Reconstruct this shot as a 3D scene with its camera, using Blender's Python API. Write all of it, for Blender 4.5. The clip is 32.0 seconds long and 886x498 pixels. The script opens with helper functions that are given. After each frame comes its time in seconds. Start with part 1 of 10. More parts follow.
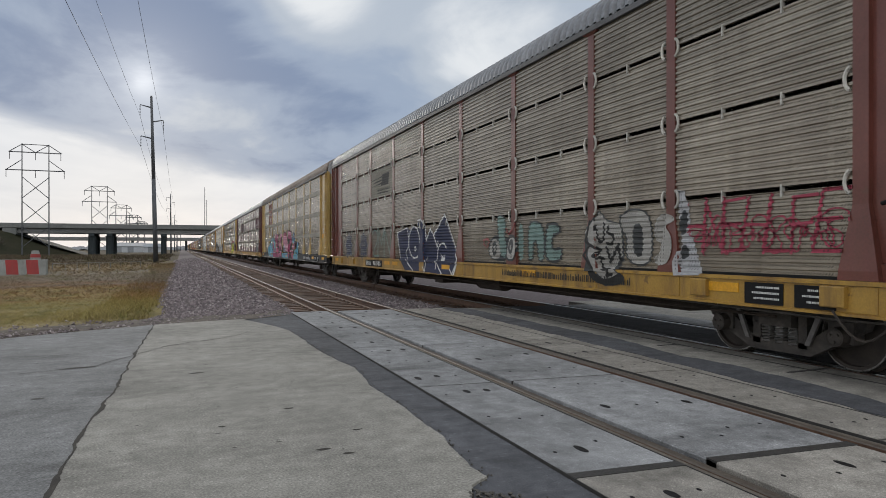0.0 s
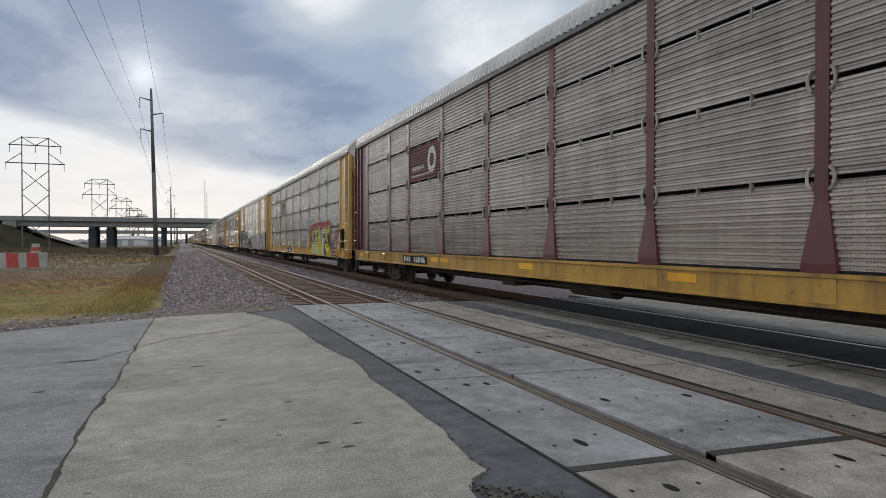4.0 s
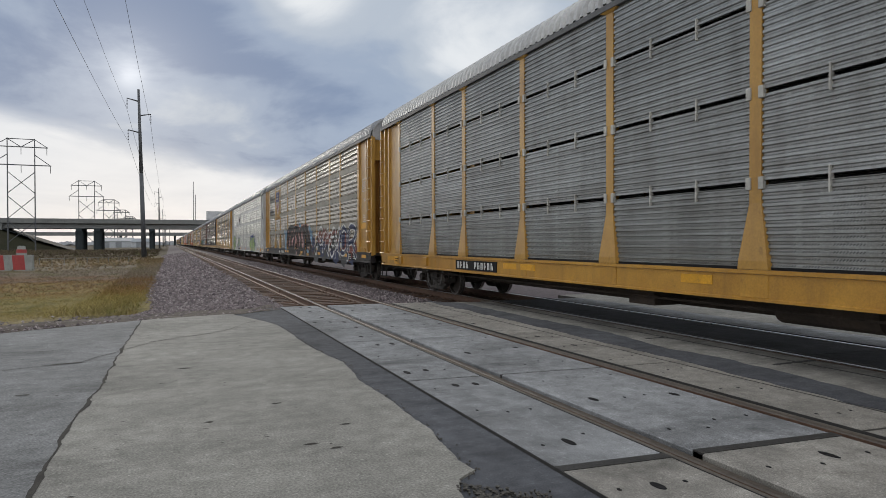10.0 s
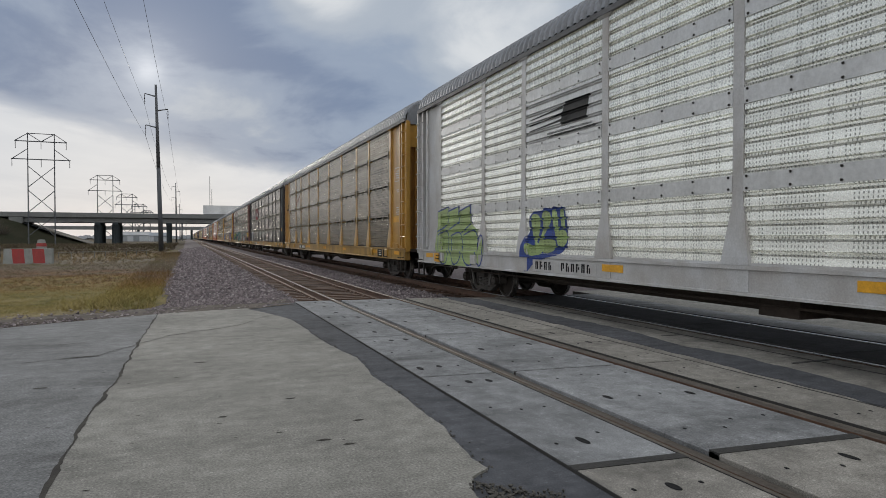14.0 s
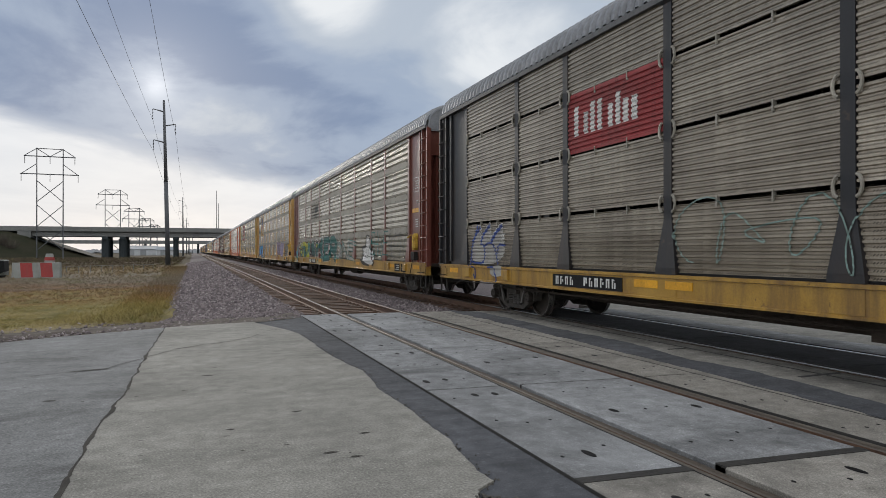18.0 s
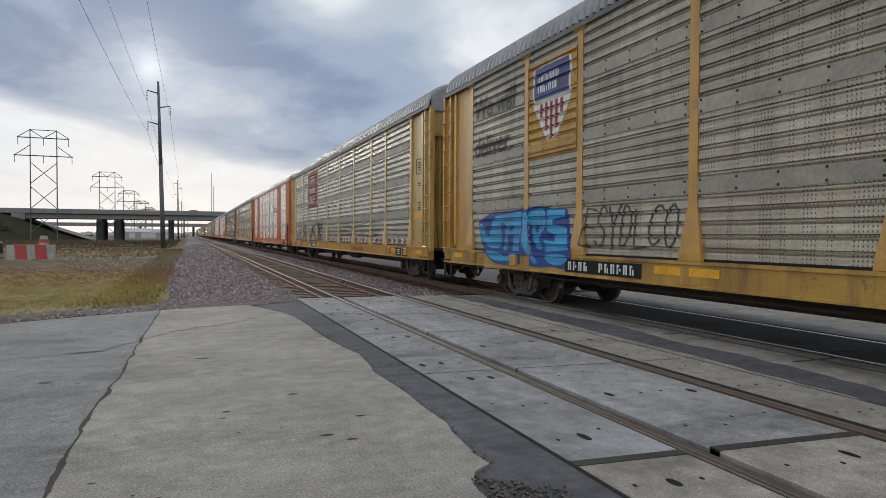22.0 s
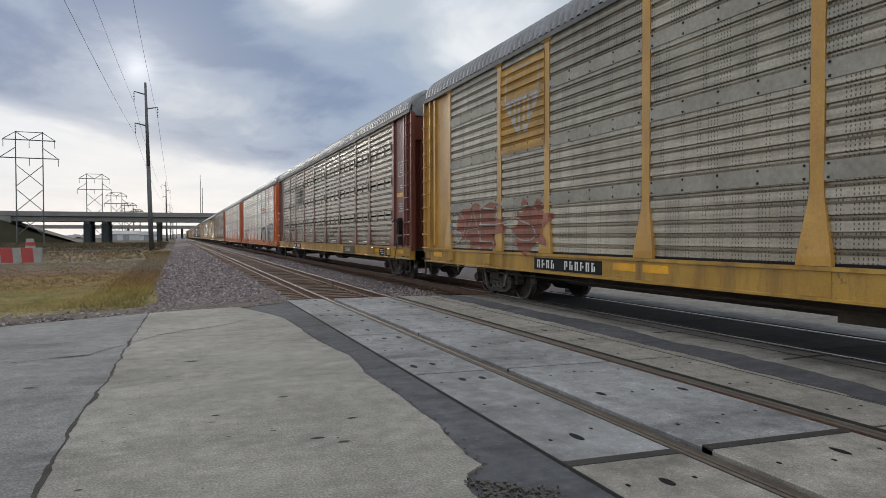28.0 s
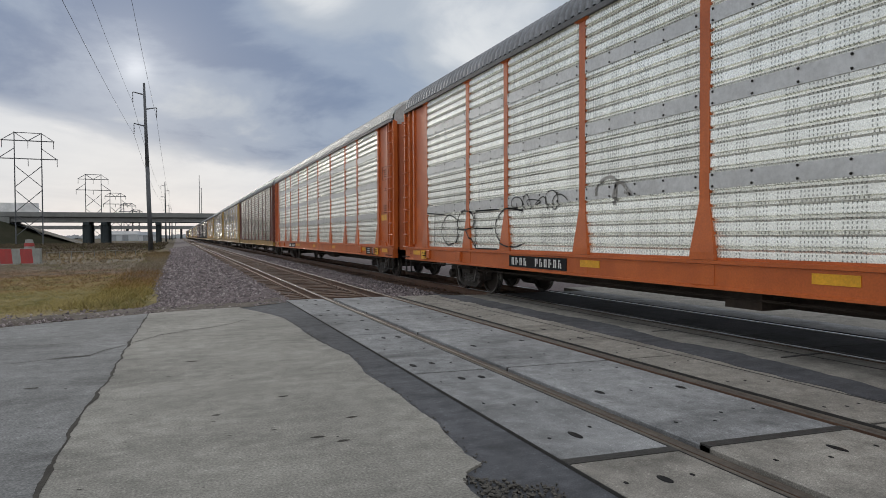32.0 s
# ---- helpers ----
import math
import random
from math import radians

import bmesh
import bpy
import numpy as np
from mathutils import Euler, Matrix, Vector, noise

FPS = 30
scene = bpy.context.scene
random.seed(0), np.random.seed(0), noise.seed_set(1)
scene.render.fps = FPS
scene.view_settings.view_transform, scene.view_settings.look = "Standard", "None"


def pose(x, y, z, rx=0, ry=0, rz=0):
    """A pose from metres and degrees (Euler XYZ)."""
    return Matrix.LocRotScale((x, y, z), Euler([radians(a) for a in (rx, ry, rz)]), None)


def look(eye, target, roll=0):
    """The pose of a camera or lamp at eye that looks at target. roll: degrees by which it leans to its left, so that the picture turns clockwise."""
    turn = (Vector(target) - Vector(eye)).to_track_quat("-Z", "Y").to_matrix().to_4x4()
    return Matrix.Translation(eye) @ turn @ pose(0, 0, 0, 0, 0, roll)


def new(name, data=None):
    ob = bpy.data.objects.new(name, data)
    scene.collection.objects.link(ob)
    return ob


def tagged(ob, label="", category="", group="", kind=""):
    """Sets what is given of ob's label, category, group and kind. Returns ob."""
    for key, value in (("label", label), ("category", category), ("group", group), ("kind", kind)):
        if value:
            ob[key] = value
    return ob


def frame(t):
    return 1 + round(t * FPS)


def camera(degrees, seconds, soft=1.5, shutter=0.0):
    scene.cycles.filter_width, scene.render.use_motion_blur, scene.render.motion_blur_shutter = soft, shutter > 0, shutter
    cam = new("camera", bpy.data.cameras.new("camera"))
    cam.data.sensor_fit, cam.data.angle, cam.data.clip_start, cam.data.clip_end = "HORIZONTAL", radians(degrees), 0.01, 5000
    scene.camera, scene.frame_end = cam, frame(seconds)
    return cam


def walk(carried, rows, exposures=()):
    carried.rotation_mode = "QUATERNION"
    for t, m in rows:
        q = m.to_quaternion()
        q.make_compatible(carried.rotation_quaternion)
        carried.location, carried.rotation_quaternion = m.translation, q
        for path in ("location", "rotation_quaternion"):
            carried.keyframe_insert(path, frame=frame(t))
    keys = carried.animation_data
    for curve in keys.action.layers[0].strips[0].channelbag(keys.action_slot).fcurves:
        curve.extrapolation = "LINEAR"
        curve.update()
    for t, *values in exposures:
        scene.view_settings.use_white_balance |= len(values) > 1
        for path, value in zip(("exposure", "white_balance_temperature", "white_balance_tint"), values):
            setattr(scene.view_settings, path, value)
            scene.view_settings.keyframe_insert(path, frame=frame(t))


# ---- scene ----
from mathutils import geometry

SECONDS = 32.0
cam = camera(69.6, SECONDS, 0.55)
# seconds, x, y, z, yaw, pitch, roll of the hand-held camera
PATH = [
    (0, -0.000, -0.000, 1.456, -22.27, -0.05, -0.00),
    (0.5, 0.013, 0.013, 1.461, -22.34, -0.21, 0.28),
    (1, 0.012, 0.017, 1.456, -21.93, -0.08, 0.25),
    (1.5, 0.001, 0.013, 1.457, -21.76, -0.18, 0.20),
    (2, 0.004, 0.020, 1.457, -21.80, -0.60, 0.22),
    (2.5, 0.005, 0.018, 1.453, -21.97, -0.75, 0.11),
    (3, 0.009, 0.006, 1.455, -22.13, -0.62, 0.27),
    (3.5, 0.003, 0.006, 1.461, -22.16, -0.70, 0.02),
    (5.5, 0.007, 0.001, 1.457, -22.37, -0.18, 0.08),
    (6, 0.007, 0.004, 1.455, -22.27, 0.03, 0.01),
    (6.5, 0.014, 0.010, 1.456, -22.39, -0.27, 0.07),
    (7, 0.006, 0.006, 1.450, -22.78, -0.36, 0.01),
    (7.5, 0.023, 0.011, 1.457, -22.87, -0.70, 0.15),
    (8, 0.039, 0.012, 1.450, -22.86, -0.71, 0.18),
    (8.5, 0.030, 0.002, 1.450, -23.05, -0.46, 0.10),
    (9, 0.030, -0.004, 1.455, -23.05, -0.53, 0.40),
    (9.5, 0.030, 0.004, 1.451, -23.13, -0.57, 0.23),
    (10, 0.024, 0.004, 1.453, -23.13, -0.57, 0.15),
    (10.5, 0.030, 0.004, 1.453, -23.11, -0.72, 0.22),
    (11, 0.031, 0.036, 1.462, -23.28, -0.72, 0.18),
    (11.5, 0.023, 0.001, 1.457, -23.13, -0.94, 0.30),
    (12, 0.026, 0.010, 1.454, -23.15, -1.07, 0.05),
    (12.5, 0.023, 0.003, 1.449, -22.81, -0.99, -0.01),
    (13, 0.024, -0.002, 1.453, -22.57, -1.05, 0.05),
    (13.5, 0.031, 0.009, 1.452, -22.00, -1.01, -0.13),
    (14, 0.041, 0.030, 1.463, -21.84, -1.02, -0.04),
    (14.5, 0.035, 0.022, 1.465, -22.05, -0.48, 0.00),
    (16.5, 0.037, -0.007, 1.468, -21.74, 0.53, 0.06),
    (17, 0.021, -0.022, 1.464, -21.38, 0.40, -0.16),
    (17.5, 0.030, -0.006, 1.467, -21.24, 0.04, -0.16),
    (18, 0.022, -0.010, 1.461, -21.34, 0.21, 0.02),
    (18.5, 0.036, 0.006, 1.471, -21.63, 0.27, 0.19),
    (19, 0.015, -0.027, 1.461, -22.04, 0.09, -0.00),
    (19.5, 0.027, -0.013, 1.457, -21.88, -0.56, 0.03),
    (20, 0.030, -0.005, 1.459, -21.53, -0.68, 0.09),
    (20.5, 0.017, -0.018, 1.459, -21.40, -0.55, -0.15),
    (21, 0.019, -0.017, 1.453, -21.78, -1.20, -0.40),
    (21.5, 0.030, -0.007, 1.453, -22.05, -1.42, -0.13),
    (22, 0.022, 0.011, 1.455, -21.70, -1.20, -0.28),
    (22.5, 0.027, 0.025, 1.462, -21.99, -1.56, -0.23),
    (23, 0.038, 0.043, 1.456, -22.12, -1.85, -0.47),
    (23.5, 0.024, 0.030, 1.465, -22.33, -0.88, -0.58),
    (24, 0.030, 0.022, 1.467, -22.34, -0.88, -0.15),
    (24.5, 0.028, 0.027, 1.460, -22.42, -0.58, -0.22),
    (25, 0.021, 0.026, 1.462, -22.19, -0.35, -0.10),
    (25.5, 0.015, 0.036, 1.457, -22.14, -0.46, -0.16),
    (26, 0.014, 0.035, 1.460, -21.93, -0.86, -0.11),
    (26.5, 0.010, 0.037, 1.458, -21.98, -1.30, -0.17),
    (28.5, 0.033, 0.039, 1.455, -22.87, -1.13, 0.18),
    (29, 0.026, 0.014, 1.458, -23.08, -1.13, 0.22),
    (29.5, 0.025, -0.032, 1.453, -22.86, -1.16, 0.26),
    (30, 0.028, -0.007, 1.455, -22.77, -1.22, 0.35),
    (30.5, 0.026, -0.010, 1.459, -22.72, -1.09, 0.28),
    (31, 0.027, -0.014, 1.455, -22.67, -1.13, 0.35),
    (31.5, 0.027, 0.018, 1.461, -22.71, -1.11, 0.25),
    (32, 0.024, 0.015, 1.457, -22.64, -1.22, 0.27),
]
EXPOSURES = [(0, -0.1), (1, -0.02), (3, 0.0), (6, -0.08), (7, -0.1), (8, -0.15), (10, -0.08), (12, 0.02), (13, -0.1), (14, -0.28), (17, -0.1), (18, -0.05), (20, -0.1), (22, 0.0), (24, 0.06), (25, 0.0), (26, -0.18),
             (29, 0.08), (30, 0.1), (31, 0.0), (32, -0.2)]
walk(cam, [(t, pose(x, y, z, 90 + pitch, roll, yaw)) for t, x, y, z, yaw, pitch, roll in PATH], EXPOSURES)

# ---- world, sun ----
SUN_WAY = Vector((-0.050, 0.971, 0.232)).normalized()
world = bpy.data.worlds.new("overcast_sky")
scene.world = world
world.use_nodes = True


def build_sky():
    nt = world.node_tree
    nt.nodes.clear()
    N, L = nt.nodes.new, nt.links.new

    def math_node(op, a, b=None):
        n = N("ShaderNodeMath")
        n.operation = op
        for i, v in enumerate((a, b)):
            if v is None:
                continue
            if isinstance(v, (int, float)):
                n.inputs[i].default_value = v
            else:
                L(v, n.inputs[i])
        return n.outputs[0]

    def ramp(fac, stops):
        n = N("ShaderNodeValToRGB")
        n.color_ramp.interpolation = "EASE"
        while len(n.color_ramp.elements) < len(stops):
            n.color_ramp.elements.new(0.5)
        for e, (p, c) in zip(n.color_ramp.elements, stops):
            e.position, e.color = p, (*c, 1)
        L(fac, n.inputs[0])
        return n.outputs[0]

    def mix(fac, a, b, mode="MIX"):
        n = N("ShaderNodeMix")
        n.data_type, n.blend_type = "RGBA", mode
        for s, v in ((n.inputs[0], fac), (n.inputs[6], a), (n.inputs[7], b)):
            if isinstance(v, tuple):
                s.default_value = (*v, 1)
            elif isinstance(v, (int, float)):
                s.default_value = v
            else:
                L(v, s)
        return n.outputs[2]

    way = N("ShaderNodeTexCoord").outputs["Generated"]
    sep = N("ShaderNodeSeparateXYZ")
    L(way, sep.inputs[0])
    x, y, z = sep.outputs
    up = math_node("MAXIMUM", z, 0.0)
    # a flat cloud deck: the way met with a level sheet
    lift = math_node("ADD", up, 0.13)
    cx, cy = math_node("DIVIDE", x, lift), math_node("DIVIDE", y, lift)
    comb = N("ShaderNodeCombineXYZ")
    L(cx, comb.inputs[0]), L(cy, comb.inputs[1])

    def clouds(scale, detail, rough, offset, stretch=(1, 1, 1), distortion=0.0):
        m = N("ShaderNodeMapping")
        m.inputs["Location"].default_value, m.inputs["Scale"].default_value = offset, stretch
        L(comb.outputs[0], m.inputs[0])
        n = N("ShaderNodeTexNoise")
        n.inputs["Scale"].default_value, n.inputs["Detail"].default_value = scale, detail
        n.inputs["Roughness"].default_value, n.inputs["Distortion"].default_value = rough, distortion
        L(m.outputs[0], n.inputs["Vector"])
        return n.outputs[0]

    big = clouds(CLOUD_BIG[0], 4.0, 0.5, CLOUD_BIG[1], (1.0, 1.0, 1), 0.4)
    fine = clouds(1.5, 7.0, 0.58, (3.1, 7.7, 0), (1.0, 0.7, 1), 0.35)

    def patch(way_to, spread):
        """How near the way, ruffled by the clouds, comes to way_to: 1 there, 0 far off."""
        d = N("ShaderNodeVectorMath")
        d.operation = "DISTANCE"
        L(way, d.inputs[0])
        d.inputs[1].default_value = Vector(way_to).normalized()
        q = math_node("DIVIDE", math_node("ADD", d.outputs["Value"], math_node("MULTIPLY", math_node("SUBTRACT", fine, 0.5), spread * 0.9)), spread)
        return math_node("POWER", 2.718, math_node("MULTIPLY", math_node("MULTIPLY", q, q), -1.0))
    body = math_node("ADD", math_node("MULTIPLY", big, 0.55), math_node("MULTIPLY", fine, 0.45))
    for way_to, spread, amount in PATCHES:
        body = math_node("ADD", body, math_node("MULTIPLY", patch(way_to, spread), amount))
    deck = ramp(body, [(0.30, (0.195, 0.27, 0.42)), (0.41, (0.325, 0.405, 0.54)), (0.52, (0.475, 0.54, 0.63)), (0.66, (0.82, 0.85, 0.88))])
    # the bright clear strip under the deck, lower towards the right
    edge = math_node("ADD", math_node("ADD", z, math_node("MULTIPLY", x, 0.2)), math_node("MULTIPLY", math_node("SUBTRACT", fine, 0.5), 0.07))
    strip = ramp(edge, [(0.0, (1, 1, 1)), (0.105, (1, 1, 1)), (0.145, (0, 0, 0))])
    low = mix(math_node("MULTIPLY", fine, 1.0), (0.88, 0.90, 0.93), (0.56, 0.61, 0.69))
    sky_cols = mix(strip, deck, low)
    # the deck is thinner, and brighter, overhead and behind
    back = N("ShaderNodeMapRange")
    back.interpolation_type = "SMOOTHSTEP"
    back.inputs[1].default_value, back.inputs[2].default_value, back.inputs[3].default_value, back.inputs[4].default_value = 0.75, -0.3, 0.0, BACK_BRIGHT
    L(y, back.inputs[0])
    sky_cols = mix(back.outputs[0], sky_cols, mix(fine, (1.0, 1.03, 1.08), (1.7, 1.7, 1.68)))
    # thin cloud round the sun
    dot = N("ShaderNodeVectorMath")
    dot.operation = "DOT_PRODUCT"
    L(way, dot.inputs[0])
    dot.inputs[1].default_value = SUN_WAY
    near = math_node("MAXIMUM", dot.outputs["Value"], 0.0)
    core = math_node("MULTIPLY", math_node("POWER", near, 6000.0), 0.30)
    halo = math_node("MULTIPLY", math_node("POWER", near, 420.0), 0.16)
    glow = math_node("MULTIPLY", math_node("ADD", core, halo), math_node("ADD", 0.5, fine))
    add = N("ShaderNodeVectorMath")
    add.operation = "SCALE"
    add.inputs[0].default_value = (1.0, 0.97, 0.9)
    L(glow, add.inputs["Scale"])
    cols = mix(1.0, sky_cols, add.outputs[0], "ADD")
    clear = N("ShaderNodeTexSky")
    clear.sky_type, clear.sun_disc = "NISHITA", False
    clear.sun_elevation = math.asin(SUN_WAY.z)
    clear.sun_rotation = math.atan2(SUN_WAY.x, SUN_WAY.y)
    dim = N("ShaderNodeVectorMath")
    dim.operation = "SCALE"
    L(clear.outputs[0], dim.inputs[0])
    dim.inputs["Scale"].default_value = 0.004
    cols = mix(1.0, cols, dim.outputs[0], "ADD")
    bg = N("ShaderNodeBackground")
    bg.inputs["Strength"].default_value = SKY_STRENGTH
    L(cols, bg.inputs[0])
    out = N("ShaderNodeOutputWorld")
    L(bg.outputs[0], out.inputs[0])


CLOUD_BIG = (0.6, (1.3, 0.4, 0))
PATCHES = (((0.236, 0.948, 0.214), 0.16, -0.16), ((0.185, 0.91, 0.372), 0.09, 0.38), ((0.403, 0.86, 0.311), 0.13, 0.2), ((0.06, 0.963, 0.24), 0.14, -0.07), ((-0.2, 0.93, 0.32), 0.2, -0.13))
BACK_BRIGHT = 0.75
SKY_STRENGTH = 1.0
build_sky()
sun = new("sun", bpy.data.lights.new("sun", "SUN"))
sun.data.energy, sun.data.angle, sun.data.color = 0.9, radians(12), (1.0, 0.93, 0.82)
sun.matrix_world = look((0, 0, 50), Vector((0, 0, 50)) - SUN_WAY)

# ---- materials ----
def surface(name, base, other=None, rough=0.8, metal=0.0, scale=3.0, fine=40.0, bump=0.2, streak=0.0, dirt=(0.09, 0.075, 0.06),
            spots=0.0, vary=0.0, place="Object", bump_scale=None, dots=None, gloss=0.5, grit=0.72):
    """Two scales of variation, vertical streaks of dirt, spots of wear, fine relief. dots: (pitch along, pitch up, share of the length that has them)."""
    m = bpy.data.materials.new(name)
    m.use_nodes = True
    nt = m.node_tree
    N, L = nt.nodes.new, nt.links.new
    bsdf = nt.nodes["Principled BSDF"]
    tc = N("ShaderNodeTexCoord")
    src = tc.outputs["Object"] if place == "Object" else N("ShaderNodeNewGeometry").outputs["Position"]
    info = N("ShaderNodeObjectInfo")

    def noise_at(sc, det=4.0, rg=0.6, stretch=(1, 1, 1), shift=True):
        mp = N("ShaderNodeMapping")
        mp.inputs["Scale"].default_value = stretch
        L(src, mp.inputs[0])
        if shift and place == "Object":
            mul = N("ShaderNodeMath")
            mul.operation = "MULTIPLY"
            mul.inputs[1].default_value = 37.0
            L(info.outputs["Random"], mul.inputs[0])
            L(mul.outputs[0], mp.inputs["Location"])
        n = N("ShaderNodeTexNoise")
        n.inputs["Scale"].default_value, n.inputs["Detail"].default_value, n.inputs["Roughness"].default_value = sc, det, rg
        L(mp.outputs[0], n.inputs["Vector"])
        return n.outputs[0]

    def ramp(fac, a, b):
        n = N("ShaderNodeMapRange")
        n.inputs[1].default_value, n.inputs[2].default_value = a, b
        L(fac, n.inputs[0])
        return n.outputs[0]

    def mix(fac, a, b, mode="MIX"):
        n = N("ShaderNodeMix")
        n.data_type, n.blend_type = "RGBA", mode
        for s, v in ((n.inputs[0], fac), (n.inputs[6], a), (n.inputs[7], b)):
            if isinstance(v, (tuple, list)):
                s.default_value = (*v, 1)
            elif isinstance(v, (int, float)):
                s.default_value = v
            else:
                L(v, s)
        return n.outputs[2]

    other = other or tuple(c * 0.72 for c in base)
    col = mix(ramp(noise_at(scale), 0.35, 0.65), base, other)
    grain = noise_at(fine, 3.0, 0.7)
    col = mix(ramp(grain, 0.3, 0.75), col, mix(1.0, col, (grit, grit, grit), "MULTIPLY"))
    if streak:
        st = noise_at(3.0, 5.0, 0.65, (1, 1, 0.16))
        f = ramp(st, 0.46, 0.76)
        k = N("ShaderNodeMath")
        k.operation = "MULTIPLY"
        k.inputs[1].default_value = streak
        L(f, k.inputs[0])
        col = mix(k.outputs[0], col, dirt)
    if spots:
        f = ramp(noise_at(scale * 2.7, 6.0, 0.7), 0.62, 0.68)
        k = N("ShaderNodeMath")
        k.operation = "MULTIPLY"
        k.inputs[1].default_value = spots
        L(f, k.inputs[0])
        col = mix(k.outputs[0], col, dirt)
    if vary:
        k = N("ShaderNodeMapRange")
        k.inputs[3].default_value, k.inputs[4].default_value = 1 - vary, 1 + vary
        L(info.outputs["Random"], k.inputs[0])
        v = N("ShaderNodeVectorMath")
        v.operation = "SCALE"
        L(col, v.inputs[0]), L(k.outputs[0], v.inputs["Scale"])
        col = v.outputs[0]
    if dots:
        sep = N("ShaderNodeSeparateXYZ")
        L(tc.outputs["Object"], sep.inputs[0])

        def mth(op, a, b=None):
            n = N("ShaderNodeMath")
            n.operation = op
            for i, v in enumerate((a, b)):
                if v is None:
                    continue
                if isinstance(v, (int, float)):
                    n.inputs[i].default_value = v
                else:
                    L(v, n.inputs[i])
            return n.outputs[0]
        py, pz, share, low_z = dots
        fy = mth("ABSOLUTE", mth("SUBTRACT", mth("FRACT", mth("DIVIDE", sep.outputs[1], py)), 0.5))
        fz = mth("ABSOLUTE", mth("SUBTRACT", mth("FRACT", mth("DIVIDE", sep.outputs[2], pz)), 0.5))
        hole = mth("MULTIPLY", mth("LESS_THAN", fy, 0.22 if py < 0.045 else 0.15), mth("LESS_THAN", fz, 0.15 if py < 0.045 else 0.24))
        hole = mth("MULTIPLY", hole, mth("GREATER_THAN", sep.outputs[2], low_z))
        if share < 1:
            col_id = mth("FLOOR", mth("DIVIDE", sep.outputs[1], py * 2))
            wn = N("ShaderNodeTexWhiteNoise")
            wn.noise_dimensions = "1D"
            L(mth("ADD", col_id, mth("MULTIPLY", info.outputs["Random"], 91.0)), wn.inputs["W"])
            hole = mth("MULTIPLY", hole, mth("LESS_THAN", wn.outputs[0], share))
        bands = ramp(noise_at(6.0, 4.0, 0.6, (1, 0.05, 2.2)), 0.35, 0.68)
        low = (0.90, 0.89, 0.87) if base[0] > 0.6 else (0.72, 0.69, 0.65)
        col = mix(bands, mix(1.0, col, (1.18, 1.18, 1.16), "MULTIPLY"), mix(1.0, col, low, "MULTIPLY"))
        col = mix(mth("MULTIPLY", hole, 0.62 if py < 0.045 else 0.75), col, (0.02, 0.02, 0.02))
    L(col, bsdf.inputs["Base Color"])
    r = N("ShaderNodeMapRange")
    r.inputs[3].default_value, r.inputs[4].default_value = max(0.05, rough - 0.12), min(1.0, rough + 0.1)
    L(grain, r.inputs[0])
    L(r.outputs[0], bsdf.inputs["Roughness"])
    bsdf.inputs["Metallic"].default_value = metal
    bsdf.inputs["Specular IOR Level"].default_value = gloss
    if bump:
        b = N("ShaderNodeBump")
        b.inputs["Strength"].default_value = bump
        b.inputs["Distance"].default_value = 0.02
        L(noise_at(bump_scale or fine, 4.0, 0.65), b.inputs["Height"])
        L(b.outputs[0], bsdf.inputs["Normal"])
    return m


